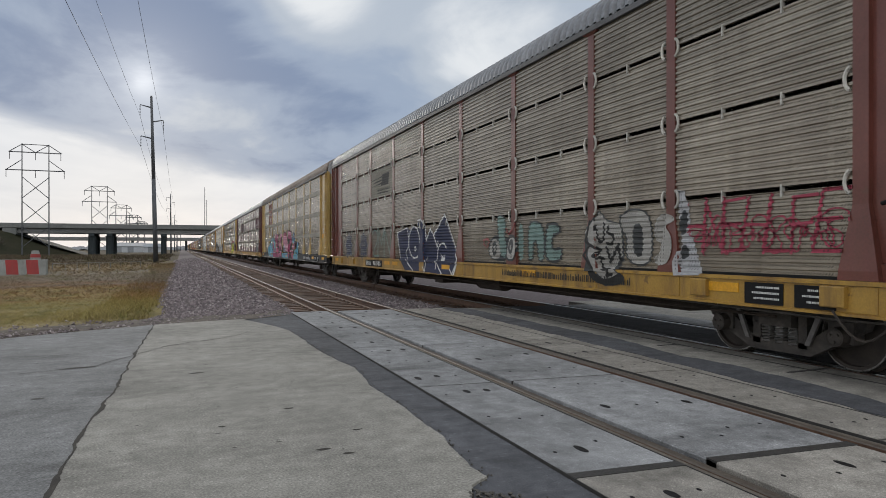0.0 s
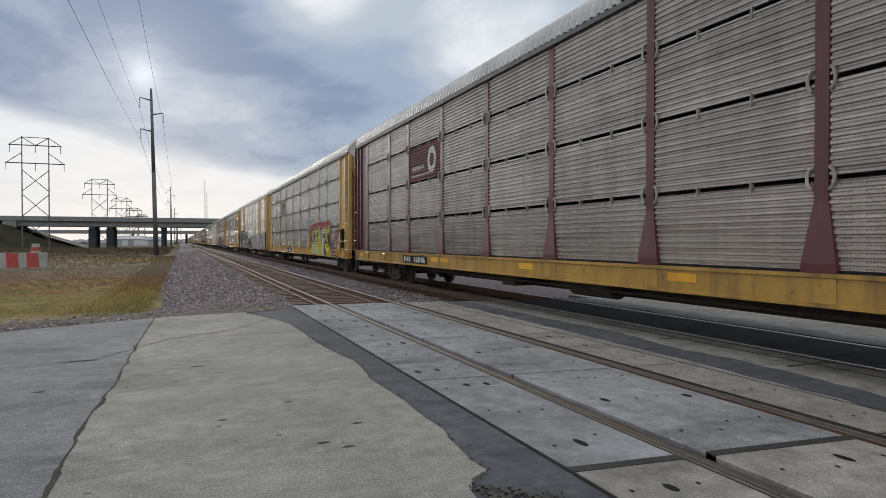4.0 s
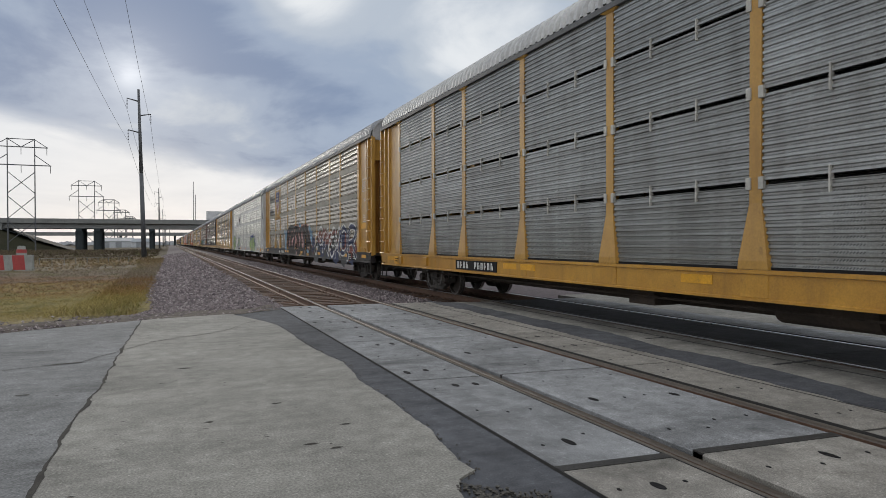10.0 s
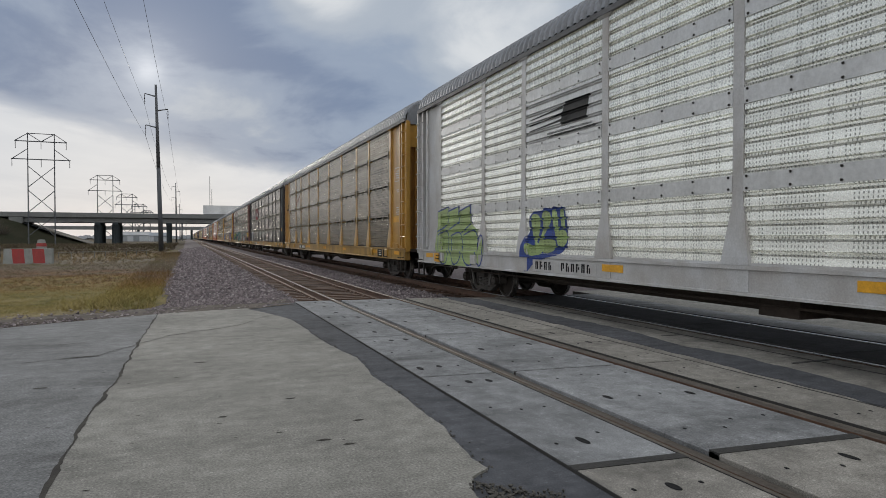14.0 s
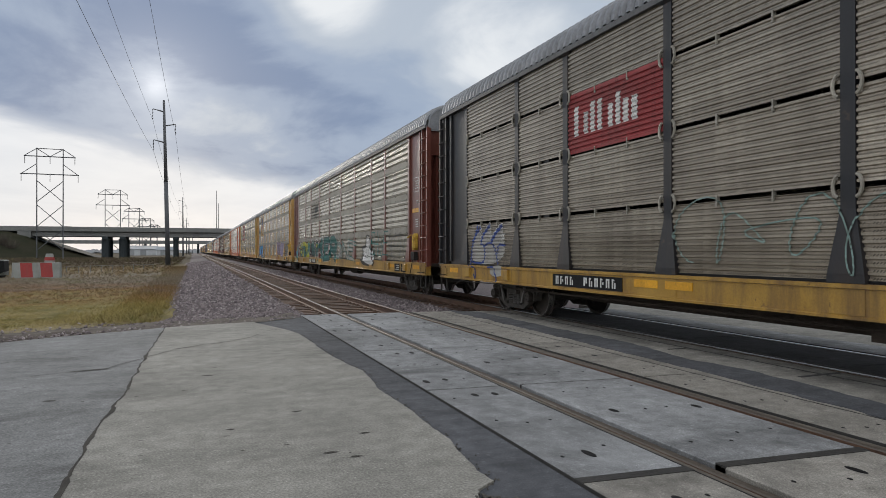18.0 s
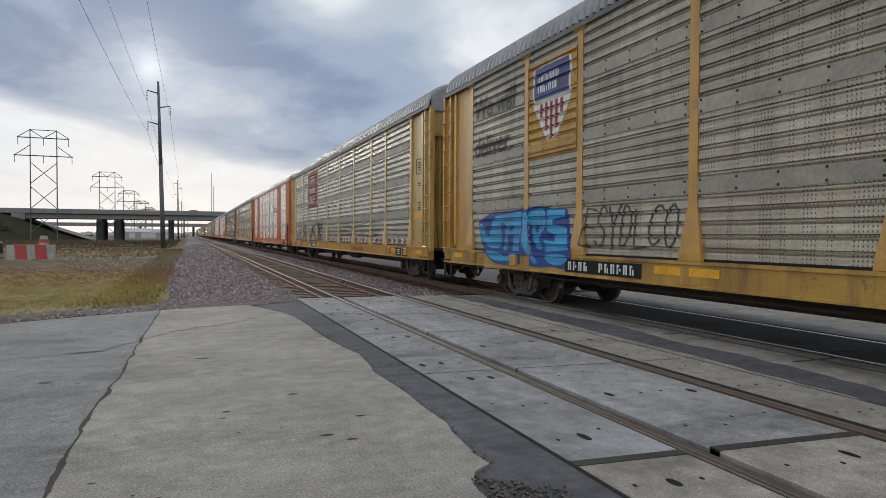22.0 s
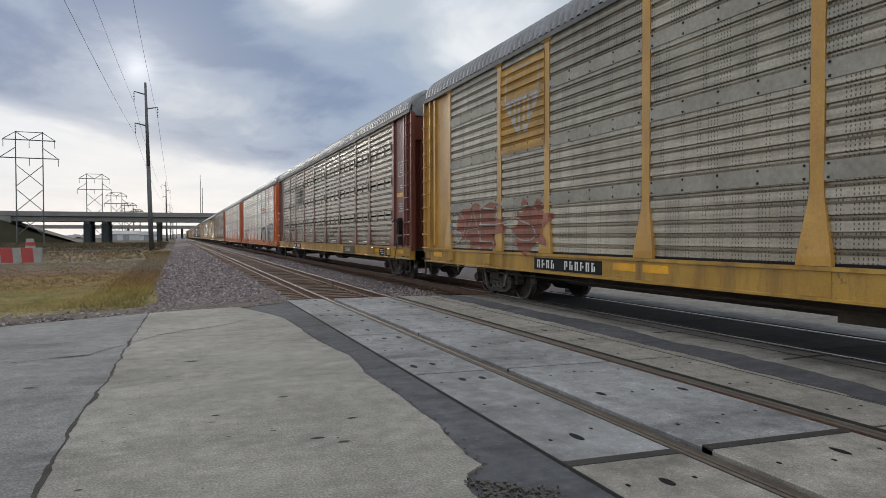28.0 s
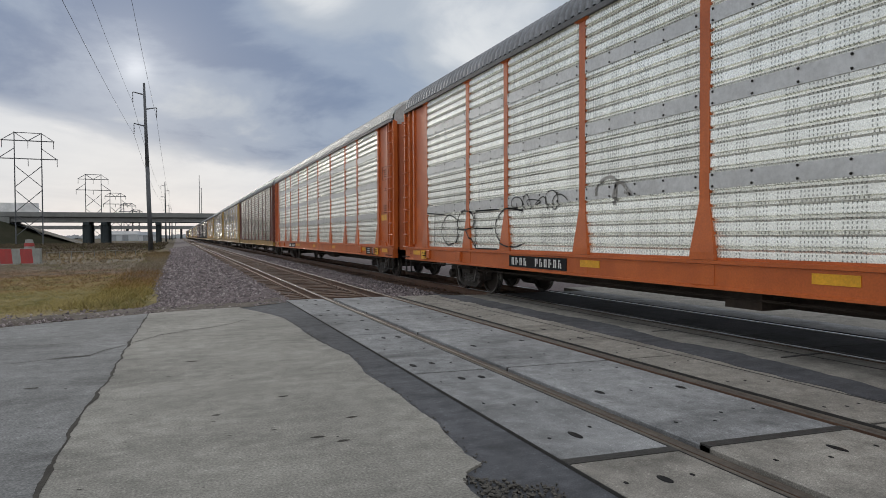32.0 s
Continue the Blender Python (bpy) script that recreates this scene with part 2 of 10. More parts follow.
def concrete(name, base, place="World", mottle=0.9, pits=0.35, vary=0.0, streak=(0.3, 3.0, 1.0), grains=110.0, scrape=0.25):
    """Worn concrete: broad stains, blotches, brushed streaks, aggregate grains and small dark pits."""
    m = bpy.data.materials.new(name)
    m.use_nodes = True
    nt = m.node_tree
    N, L = nt.nodes.new, nt.links.new
    bsdf = nt.nodes["Principled BSDF"]
    src = N("ShaderNodeTexCoord").outputs["Object"] if place == "Object" else N("ShaderNodeNewGeometry").outputs["Position"]
    info = N("ShaderNodeObjectInfo")

    def layer(scale, lo, hi, a, b, stretch=(1, 1, 1), detail=4.0, rg=0.6):
        mp = N("ShaderNodeMapping")
        mp.inputs["Scale"].default_value = stretch
        L(src, mp.inputs[0])
        if place == "Object":
            k = N("ShaderNodeMath")
            k.operation = "MULTIPLY"
            k.inputs[1].default_value = 53.0
            L(info.outputs["Random"], k.inputs[0])
            L(k.outputs[0], mp.inputs["Location"])
        t = N("ShaderNodeTexNoise")
        t.inputs["Scale"].default_value, t.inputs["Detail"].default_value, t.inputs["Roughness"].default_value = scale, detail, rg
        L(mp.outputs[0], t.inputs["Vector"])
        r = N("ShaderNodeMapRange")
        for i, v in enumerate((lo, hi, a, b)):
            r.inputs[i + 1].default_value = v
        L(t.outputs[0], r.inputs[0])
        return r.outputs[0], t.outputs[0]

    def times(a, b):
        n = N("ShaderNodeMath")
        n.operation = "MULTIPLY"
        for i, v in enumerate((a, b)):
            if isinstance(v, (int, float)):
                n.inputs[i].default_value = v
            else:
                L(v, n.inputs[i])
        return n.outputs[0]
    d = 0.22 * mottle
    f = times(layer(0.7, 0.3, 0.7, 1 - d, 1 + d)[0], layer(6.0, 0.3, 0.7, 1 - d, 1 + d, detail=6.0)[0])
    f = times(f, layer(3.0, 0.35, 0.7, 0.9, 1.08, streak, 6.0)[0])
    grain, raw = layer(grains, 0.34, 0.66, 0.68, 1.28, detail=3.0)
    f = times(f, grain)
    f = times(f, layer(38.0, 0.60, 0.68, 1.0, 1.45, detail=3.0)[0])
    f = times(f, layer(11.0, 0.27, 0.33, 1 - pits, 1.0, detail=5.0)[0])
    # pale scrapes and dark tyre smears along the road
    f = times(f, layer(2.2, 0.60, 0.74, 1.0, 1 + scrape, (0.35, 3.0, 1.0), 7.0, 0.68)[0])
    f = times(f, layer(0.9, 0.34, 0.46, 1 - 0.3 * mottle, 1.0, (0.5, 1.3, 1.0), 6.0, 0.62)[0])
    if vary:
        k = N("ShaderNodeMapRange")
        k.inputs[3].default_value, k.inputs[4].default_value = 1 - vary, 1 + vary
        L(info.outputs["Random"], k.inputs[0])
        f = times(f, k.outputs[0])
    v = N("ShaderNodeVectorMath")
    v.operation = "SCALE"
    v.inputs[0].default_value = base
    L(f, v.inputs["Scale"])
    L(v.outputs[0], bsdf.inputs["Base Color"])
    bsdf.inputs["Roughness"].default_value = 0.9
    bsdf.inputs["Specular IOR Level"].default_value = 0.22
    b = N("ShaderNodeBump")
    b.inputs["Strength"].default_value, b.inputs["Distance"].default_value = 0.3, 0.005
    L(raw, b.inputs["Height"])
    L(b.outputs[0], bsdf.inputs["Normal"])
    return m


def paint(name, c, streak=0.32, rough=0.33, dirt=(0.10, 0.055, 0.03), spots=0.35):
    """Old rail paint: faded patches, rust runs and chips."""
    return surface(name, c, tuple(v * q for v, q in zip(c, (0.76, 0.71, 0.66))), rough, 0.0, 1.3, 38.0, 0.03, streak, dirt, spots, gloss=0.55)


M = {
    "slab": concrete("worn_concrete", (0.24, 0.231, 0.207), mottle=0.8, pits=0.5, streak=(0.8, 1.6, 1.0), grains=64.0),
    "slab_blue": concrete("smooth_grey_concrete", (0.172, 0.174, 0.174), mottle=0.8, pits=0.35, streak=(0.8, 1.6, 1.0), grains=60.0),
    "asphalt": concrete("patched_asphalt", (0.078, 0.081, 0.09), mottle=1.2, pits=0.2),
    "panel": concrete("crossing_concrete", (0.225, 0.229, 0.233), "Object", 1.1, 0.35, 0.08, (1.0, 0.35, 1.0), scrape=0.45),
    "panel_tan": concrete("tan_crossing_concrete", (0.25, 0.235, 0.21), "Object", 1.1, 0.45, 0.06, (1.0, 0.35, 1.0)),
    "crack": surface("dirt_filled_crack", (0.045, 0.042, 0.038), (0.07, 0.065, 0.058), 0.95, 0, 4, 60, 0.2, place="World", gloss=0.1),
    "gauge_dark": concrete("dark_gauge_concrete", (0.055, 0.056, 0.06), "Object", 1.0, 0.3, 0.1, (1.0, 0.2, 1.0)),
    "edge": surface("dark_steel_edge", (0.05, 0.048, 0.045), None, 0.7, 0.3, 4, 40, 0.2),
    "rubber": surface("flangeway_filler", (0.075, 0.063, 0.05), (0.12, 0.098, 0.075), 0.9, 0, 5, 40, 0.3, place="World"),
    "filler": surface("packed_dirt_filler", (0.15, 0.13, 0.105), (0.10, 0.085, 0.068), 0.9, 0, 5, 40, 0.3, place="World"),
    "rail": surface("rusty_rail_steel", (0.105, 0.06, 0.042), (0.15, 0.085, 0.055), 0.7, 0.3, 2, 30, 0.2, place="World"),
    "rail_top": surface("worn_rail_head", (0.125, 0.105, 0.085), (0.085, 0.068, 0.055), 0.6, 0.4, 3, 30, 0.05, place="World"),
    "rail_bright": surface("bright_rail_head", (0.45, 0.44, 0.43), (0.35, 0.34, 0.33), 0.3, 1.0, 3, 30, 0.03, place="World"),
    "tie": surface("creosoted_timber", (0.075, 0.046, 0.033), (0.125, 0.075, 0.05), 0.9, 0, 3, 30, 0.4, vary=0.25),
    "ballast": surface("purple_grey_ballast", (0.165, 0.140, 0.143), (0.105, 0.089, 0.092), 0.92, 0, 9, 22, 1.0, place="World", bump_scale=14, gloss=0.1),
    "dirt": surface("dark_dirt", (0.085, 0.072, 0.062), (0.15, 0.128, 0.108), 0.95, 0, 2.5, 14, 0.8, place="World", gloss=0.1),
    "steel_grey": surface("weathered_pole_steel", (0.10, 0.105, 0.115), (0.075, 0.08, 0.088), 0.7, 0.2, 1.0, 20, 0.1),
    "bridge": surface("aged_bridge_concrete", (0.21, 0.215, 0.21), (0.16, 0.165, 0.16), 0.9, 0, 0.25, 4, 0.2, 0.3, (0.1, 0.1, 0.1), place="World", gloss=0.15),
    # dark tone that puts the shade below the deck into the bridge's colour
    "bridge_dark": surface("under_deck_shade", (0.05, 0.06, 0.065), None, 0.8, 0, 0.3, 4, 0.1, place="World", gloss=0.1),
    "wire": surface("dark_wire", (0.05, 0.05, 0.055), None, 0.6, 0.3, 2, 20, 0),
    "black": surface("grimy_black_steel", (0.009, 0.008, 0.0075), (0.024, 0.019, 0.015), 0.9, 0.0, 3, 30, 0.25),
    "under": surface("rusty_underframe", (0.035, 0.026, 0.02), (0.06, 0.043, 0.032), 0.9, 0.0, 2, 20, 0.2),
    "wheel": surface("brown_wheel_steel", (0.035, 0.029, 0.025), (0.06, 0.048, 0.04), 0.6, 0.3, 5, 40, 0.1),
    "truck": surface("grimy_cast_steel", (0.045, 0.04, 0.037), (0.09, 0.078, 0.067), 0.85, 0.0, 4, 25, 0.3),
    "spring": surface("dusty_spring_steel", (0.2, 0.19, 0.18), None, 0.6, 0.3, 4, 25, 0.1),
    "tread": surface("polished_wheel_tread", (0.5, 0.48, 0.46), None, 0.3, 1.0, 5, 40, 0),
    "white": surface("white_paint", (0.72, 0.72, 0.70), (0.6, 0.6, 0.58), 0.6, 0, 2, 30, 0.05),
    "dark": surface("black_paint_and_gap_shade", (0.012, 0.012, 0.013), None, 0.75, 0, 2, 30, 0.05, gloss=0.2),
    "stencil": surface("faded_dark_stencil", (0.14, 0.05, 0.025), (0.20, 0.065, 0.03), 0.7, 0, 3, 30, 0.0),
    "amber": surface("amber_reflective_strip", (0.85, 0.42, 0.02), None, 0.4, 0, 2, 30, 0.02, spots=0.3),
}

# ---- mesh building ----
class Shape:
    """Collects points and faces for one mesh."""

    def __init__(self):
        self.v, self.f, self.mi, self.slot = [], [], [], 0

    def add(self, pts, faces):
        n = len(self.v)
        self.v.extend(tuple(p) for p in pts)
        self.f.extend(tuple(n + i for i in q) for q in faces)
        self.mi.extend([self.slot] * len(faces))
        return self

    def box(self, x0, x1, y0, y1, z0, z1, c=0.0):
        """A box; c cuts its four upright... long edges, for softened corners."""
        if c:
            p = [(x0 + c, z0), (x1 - c, z0), (x1, z0 + c), (x1, z1 - c), (x1 - c, z1), (x0 + c, z1), (x0, z1 - c), (x0, z0 + c)]
            return self.prism(p, "y", y0, y1)
        pts = [(x, y, z) for x in (x0, x1) for y in (y0, y1) for z in (z0, z1)]
        return self.add(pts, [(0, 1, 3, 2), (4, 6, 7, 5), (0, 4, 5, 1), (2, 3, 7, 6), (0, 2, 6, 4), (1, 5, 7, 3)])

    def prism(self, prof, axis, lo, hi, caps=True, closed=True):
        n = len(prof)

        def at(u, w, s):
            return (s, u, w) if axis == "x" else (u, s, w) if axis == "y" else (u, w, s)
        pts = [at(u, w, lo) for u, w in prof] + [at(u, w, hi) for u, w in prof]
        faces = [(i, (i + 1) % n, n + (i + 1) % n, n + i) for i in range(n if closed else n - 1)]
        if caps and closed:
            faces += [tuple(range(n)), tuple(range(2 * n - 1, n - 1, -1))]
        return self.add(pts, faces)

    def tube(self, a, b, r, n=8, r2=None, caps=True):
        a, b = Vector(a), Vector(b)
        w = (b - a).normalized()
        u = w.orthogonal().normalized()
        s = w.cross(u)
        r2 = r if r2 is None else r2
        ring = [(math.cos(2 * math.pi * i / n), math.sin(2 * math.pi * i / n)) for i in range(n)]
        pts = [a + (u * c + s * d) * r for c, d in ring] + [b + (u * c + s * d) * r2 for c, d in ring]
        faces = [(i, (i + 1) % n, n + (i + 1) % n, n + i) for i in range(n)]
        if caps:
            faces += [tuple(range(n - 1, -1, -1)), tuple(range(n, 2 * n))]
        return self.add(pts, faces)

    def path(self, pts, r, n=6):
        """One bent tube through all the points."""
        pts = [Vector(q) for q in pts]
        ring = [(math.cos(2 * math.pi * i / n), math.sin(2 * math.pi * i / n)) for i in range(n)]
        out, last = [], None
        for i, q in enumerate(pts):
            w = (pts[min(i + 1, len(pts) - 1)] - pts[max(i - 1, 0)]).normalized()
            u = w.orthogonal().normalized() if last is None else (last - w * last.dot(w)).normalized()
            last = u
            s = w.cross(u)
            out += [q + (u * c + s * d) * r for c, d in ring]
        k = len(pts)
        faces = [(j * n + i, j * n + (i + 1) % n, (j + 1) * n + (i + 1) % n, (j + 1) * n + i) for j in range(k - 1) for i in range(n)]
        faces += [tuple(range(n - 1, -1, -1)), tuple((k - 1) * n + i for i in range(n))]
        return self.add(out, faces)

    def turn(self, prof, axis, centre, n=24):
        """A turned shape: prof is (radius, along) pairs."""
        c = Vector(centre)
        pts, k = [], len(prof)
        for i in range(n):
            a = 2 * math.pi * i / n
            for r, s in prof:
                u, w = r * math.cos(a), r * math.sin(a)
                pts.append(c + Vector((s, u, w) if axis == "x" else (u, s, w) if axis == "y" else (u, w, s)))
        faces = []
        for i in range(n):
            j = (i + 1) % n
            faces += [(i * k + q, j * k + q, j * k + q + 1, i * k + q + 1) for q in range(k - 1)]
        return self.add(pts, faces)

    def mesh(self, name, mats, smooth=False):
        me = bpy.data.meshes.new(name)
        me.from_pydata(self.v, [], self.f)
        for m in (mats if isinstance(mats, (list, tuple)) else [mats]):
            me.materials.append(m)
        if any(self.mi):
            me.polygons.foreach_set("material_index", self.mi)
        if smooth:
            me.polygons.foreach_set("use_smooth", [True] * len(me.polygons))
        bm = bmesh.new()
        bm.from_mesh(me)
        bmesh.ops.recalc_face_normals(bm, faces=bm.faces)
        bm.to_mesh(me)
        bm.free()
        me.update()
        return me


def part(name, shape, material, parent, label="", smooth=False, at=None):
    """One mesh object under a thing or a part. shape: a Shape, or a mesh that is shared."""
    me = shape if isinstance(shape, bpy.types.Mesh) else shape.mesh(name, material, smooth)
    ob = new(name, me)
    ob.parent = parent
    if at is not None:
        ob.location = at
    if label:
        ob["label"] = label
    return ob


def thing(name, label, category, at=(0, 0, 0), group="", kind=""):
    ob = new(name)
    ob.empty_display_size = 0.3
    ob.location = at
    return tagged(ob, label, category, group, kind)


def solid(name, shape, material, label="", category="", group="", kind="", smooth=False):
    return tagged(new(name, shape.mesh(name, material, smooth)), label, category, group, kind)

# ---- ground, road, crossing, tracks ----
RAILS = (3.245, 4.755, 7.42, 8.93)
SKEW = -0.09


def far_edge(x):
    """Where the paving ends and the field begins, across x."""
    return float(np.interp(x, [-60, -30, -14, -6, -2.7, -2.0, -0.5, 1.2, 2.4], [-14.0, -1.0, 6.3, 10.6, 12.2, 12.65, 13.35, 13.75, 14.6]))


def ground_height(x, y):
    edge = y - far_edge(x)
    h = -0.06 - 0.5 * (lambda u: u * u * (3 - 2 * u))(min(1.0, max(0.0, edge / 14.0))) if edge > 0 else -0.35
    h += 0.0 + 0.10 * min(1.0, max(0.0, edge / 14.0)) * noise.noise((x * 0.08, y * 0.08, 3.0)) + 0.04 * min(1.0, max(0.0, edge / 4.0)) * noise.noise((x * 0.6, y * 0.6, 1.0))
    if x < -1.0:
        h -= 0.15 * min(1.0, (-1.0 - x) / 8.0) * min(1.0, max(0.0, edge / 14.0))
    if -1.3 < x < 18 and y > 12:
        h = min(h, -0.55 if x > -0.6 else -0.40)
    d = math.hypot(x, y)
    if d > 400:
        h -= 0.2
    return h


def steps(lo, hi, near, grow, first):
    """Values from lo to hi, close together round near and wider away from it."""
    out, s, v = [near], first, near
    while v < hi:
        v += s
        s *= grow
        out.append(min(v, hi))
    s, v = first, near
    while v > lo:
        v -= s
        s *= grow
        out.insert(0, max(v, lo))
    return out


FIELD = [(0.0, (0.25, 0.20, 0.115)), (0.12, (0.27, 0.215, 0.095)), (0.30, (0.225, 0.185, 0.065)), (0.42, (0.25, 0.17, 0.06)), (0.50, (0.19, 0.105, 0.058)),
         (0.57, (0.18, 0.145, 0.108)), (0.72, (0.21, 0.178, 0.135)), (0.82, (0.21, 0.145, 0.075)), (1.0, (0.085, 0.066, 0.047))]


def field_ramp(nt, pos, mottle=None):
    """The field's colours: straw and ochre near the paving, red-brown and grey-tan belts further off."""
    N, L = nt.nodes.new, nt.links.new
    sep = N("ShaderNodeSeparateXYZ")
    L(pos, sep.inputs[0])
    mp = N("ShaderNodeMapping")
    mp.inputs["Scale"].default_value = (0.25, 1, 1)
    L(pos, mp.inputs[0])
    t = N("ShaderNodeTexNoise")
    t.inputs["Scale"].default_value, t.inputs["Detail"].default_value = 0.22, 5.0
    L(mp.outputs[0], t.inputs["Vector"])
    lg = N("ShaderNodeMath")
    lg.operation = "LOGARITHM"
    lg.inputs[1].default_value = 10.0
    L(sep.outputs[1], lg.inputs[0])
    mr = N("ShaderNodeMapRange")
    mr.inputs[1].default_value, mr.inputs[2].default_value = 1.15, 2.1
    L(lg.outputs[0], mr.inputs[0])
    ad = N("ShaderNodeMath")
    ad.operation = "MULTIPLY_ADD"
    L(t.outputs[0], ad.inputs[0])
    ad.inputs[1].default_value = 0.34
    L(mr.outputs[0], ad.inputs[2])
    sb = N("ShaderNodeMath")
    sb.operation = "SUBTRACT"
    sb.inputs[1].default_value = 0.17
    L(ad.outputs[0], sb.inputs[0])
    src = sb.outputs[0]
    if mottle is not None:
        m2 = N("ShaderNodeMath")
        m2.operation = "MULTIPLY_ADD"
        L(mottle, m2.inputs[0])
        m2.inputs[1].default_value = 0.16
        L(src, m2.inputs[2])
        src = m2.outputs[0]
    r = N("ShaderNodeValToRGB")
    while len(r.color_ramp.elements) < len(FIELD):
        r.color_ramp.elements.new(0.5)
    for e, (q, c) in zip(r.color_ramp.elements, FIELD):
        e.position, e.color = q, (*c, 1)
    L(src, r.inputs[0])
    # greener tufts scattered through the straw
    g = N("ShaderNodeTexNoise")
    g.inputs["Scale"].default_value, g.inputs["Detail"].default_value = 0.8, 5.0
    L(pos, g.inputs["Vector"])
    gr = N("ShaderNodeMapRange")
    for i, v in enumerate((0.52, 0.68, 0.0, 0.65)):
        gr.inputs[i + 1].default_value = v
    L(g.outputs[0], gr.inputs[0])
    mx = N("ShaderNodeMix")
    mx.data_type = "RGBA"
    L(gr.outputs[0], mx.inputs[0])
    L(r.outputs[0], mx.inputs[6])
    mx.inputs[7].default_value = (0.105, 0.112, 0.035, 1)
    return mx.outputs[2]


def build_ground():
    xs, ys = steps(-2500, 2500, -4, 1.09, 0.6), steps(-600, 3500, 18, 1.08, 0.6)
    sh = Shape()
    pts = [(x, y, ground_height(x, y)) for y in ys for x in xs]
    n = len(xs)
    sh.add(pts, [(j * n + i, j * n + i + 1, (j + 1) * n + i + 1, (j + 1) * n + i) for j in range(len(ys) - 1) for i in range(n - 1)])
    m = bpy.data.materials.new("dry_autumn_field")
    m.use_nodes = True
    nt = m.node_tree
    N, L = nt.nodes.new, nt.links.new
    bsdf = nt.nodes["Principled BSDF"]
    pos = N("ShaderNodeNewGeometry").outputs["Position"]

    def tex(scale, stretch):
        mp = N("ShaderNodeMapping")
        mp.inputs["Scale"].default_value = stretch
        L(pos, mp.inputs[0])
        t = N("ShaderNodeTexNoise")
        t.inputs["Scale"].default_value, t.inputs["Detail"].default_value = scale, 6.0
        L(mp.outputs[0], t.inputs["Vector"])
        return t.outputs[0]
    r = field_ramp(nt, pos)
    mx = N("ShaderNodeMix")
    mx.data_type, mx.blend_type = "RGBA", "MULTIPLY"
    mx.inputs[0].default_value = 0.7
    L(r, mx.inputs[6])
    g = N("ShaderNodeValToRGB")
    g.color_ramp.elements[0].position, g.color_ramp.elements[0].color = 0.35, (0.4, 0.4, 0.4, 1)
    g.color_ramp.elements[1].position = 0.65
    L(tex(5.0, (1, 1, 1)), g.inputs[0])
    L(g.outputs[0], mx.inputs[7])
    L(mx.outputs[2], bsdf.inputs["Base Color"])
    bsdf.inputs["Roughness"].default_value = 0.95
    bsdf.inputs["Specular IOR Level"].default_value = 0.1
    b = N("ShaderNodeBump")
    b.inputs["Strength"].default_value, b.inputs["Distance"].default_value = 0.8, 0.05
    L(tex(12.0, (1, 1, 1)), b.inputs["Height"])
    L(b.outputs[0], bsdf.inputs["Normal"])
    solid("ground", sh, m, "dry yellow-brown grass field beside the railway", "ground", kind="structure", smooth=True)


build_ground()


def ragged(pts, amp, seed, step=0.12):
    """A line of points made uneven."""
    out = []
    for (x0, y0), (x1, y1) in zip(pts, pts[1:]):
        n = max(1, int(math.hypot(x1 - x0, y1 - y0) / step))
        for i in range(n):
            u = i / n
            x, y = x0 + (x1 - x0) * u, y0 + (y1 - y0) * u
            out.append((x + amp * noise.noise((x * 3, y * 3, seed)) + 0.5 * amp * noise.noise((x * 11, y * 11, seed + 5)),
                        y + amp * noise.noise((x * 3, y * 3, seed + 9))))
    return out + [pts[-1]]


CRACK = [(-0.80, -30), (-0.76, 3.0), (-0.73, 4.4), (-0.73, 5.84), (-0.64, 7.36), (-0.61, 9.6), (-0.53, 11.9), (-0.50, 13.35)]
SLAB_RIGHT = [(1.55, -30), (1.56, 2.6), (1.57, 3.37), (1.64, 3.55), (1.79, 3.66), (1.80, 4.1), (1.87, 4.6), (1.87, 5.6), (1.86, 6.6), (1.95, 7.6), (1.83, 8.6), (1.80, 9.6), (1.80, 10.5), (1.75, 11.6), (1.60, 12.3), (1.20, 13.55)]
FAR_EDGE = [(-60, -14.0), (-30, -1.0), (-14, 6.3), (-6, 10.6), (-2.7, 12.2), (-2.0, 12.65), (-0.50, 13.35)]
FAR_EDGE_2 = [(-0.50, 13.35), (0.4, 13.6), (1.20, 13.75)]


def slab(name, outline, top, depth, material, label):
    """A level piece of paving with an upright edge."""
    sh = Shape()
    sh.prism(outline, "z", top - depth, top)
    return solid(name, sh, material, label, "pavement", kind="structure")


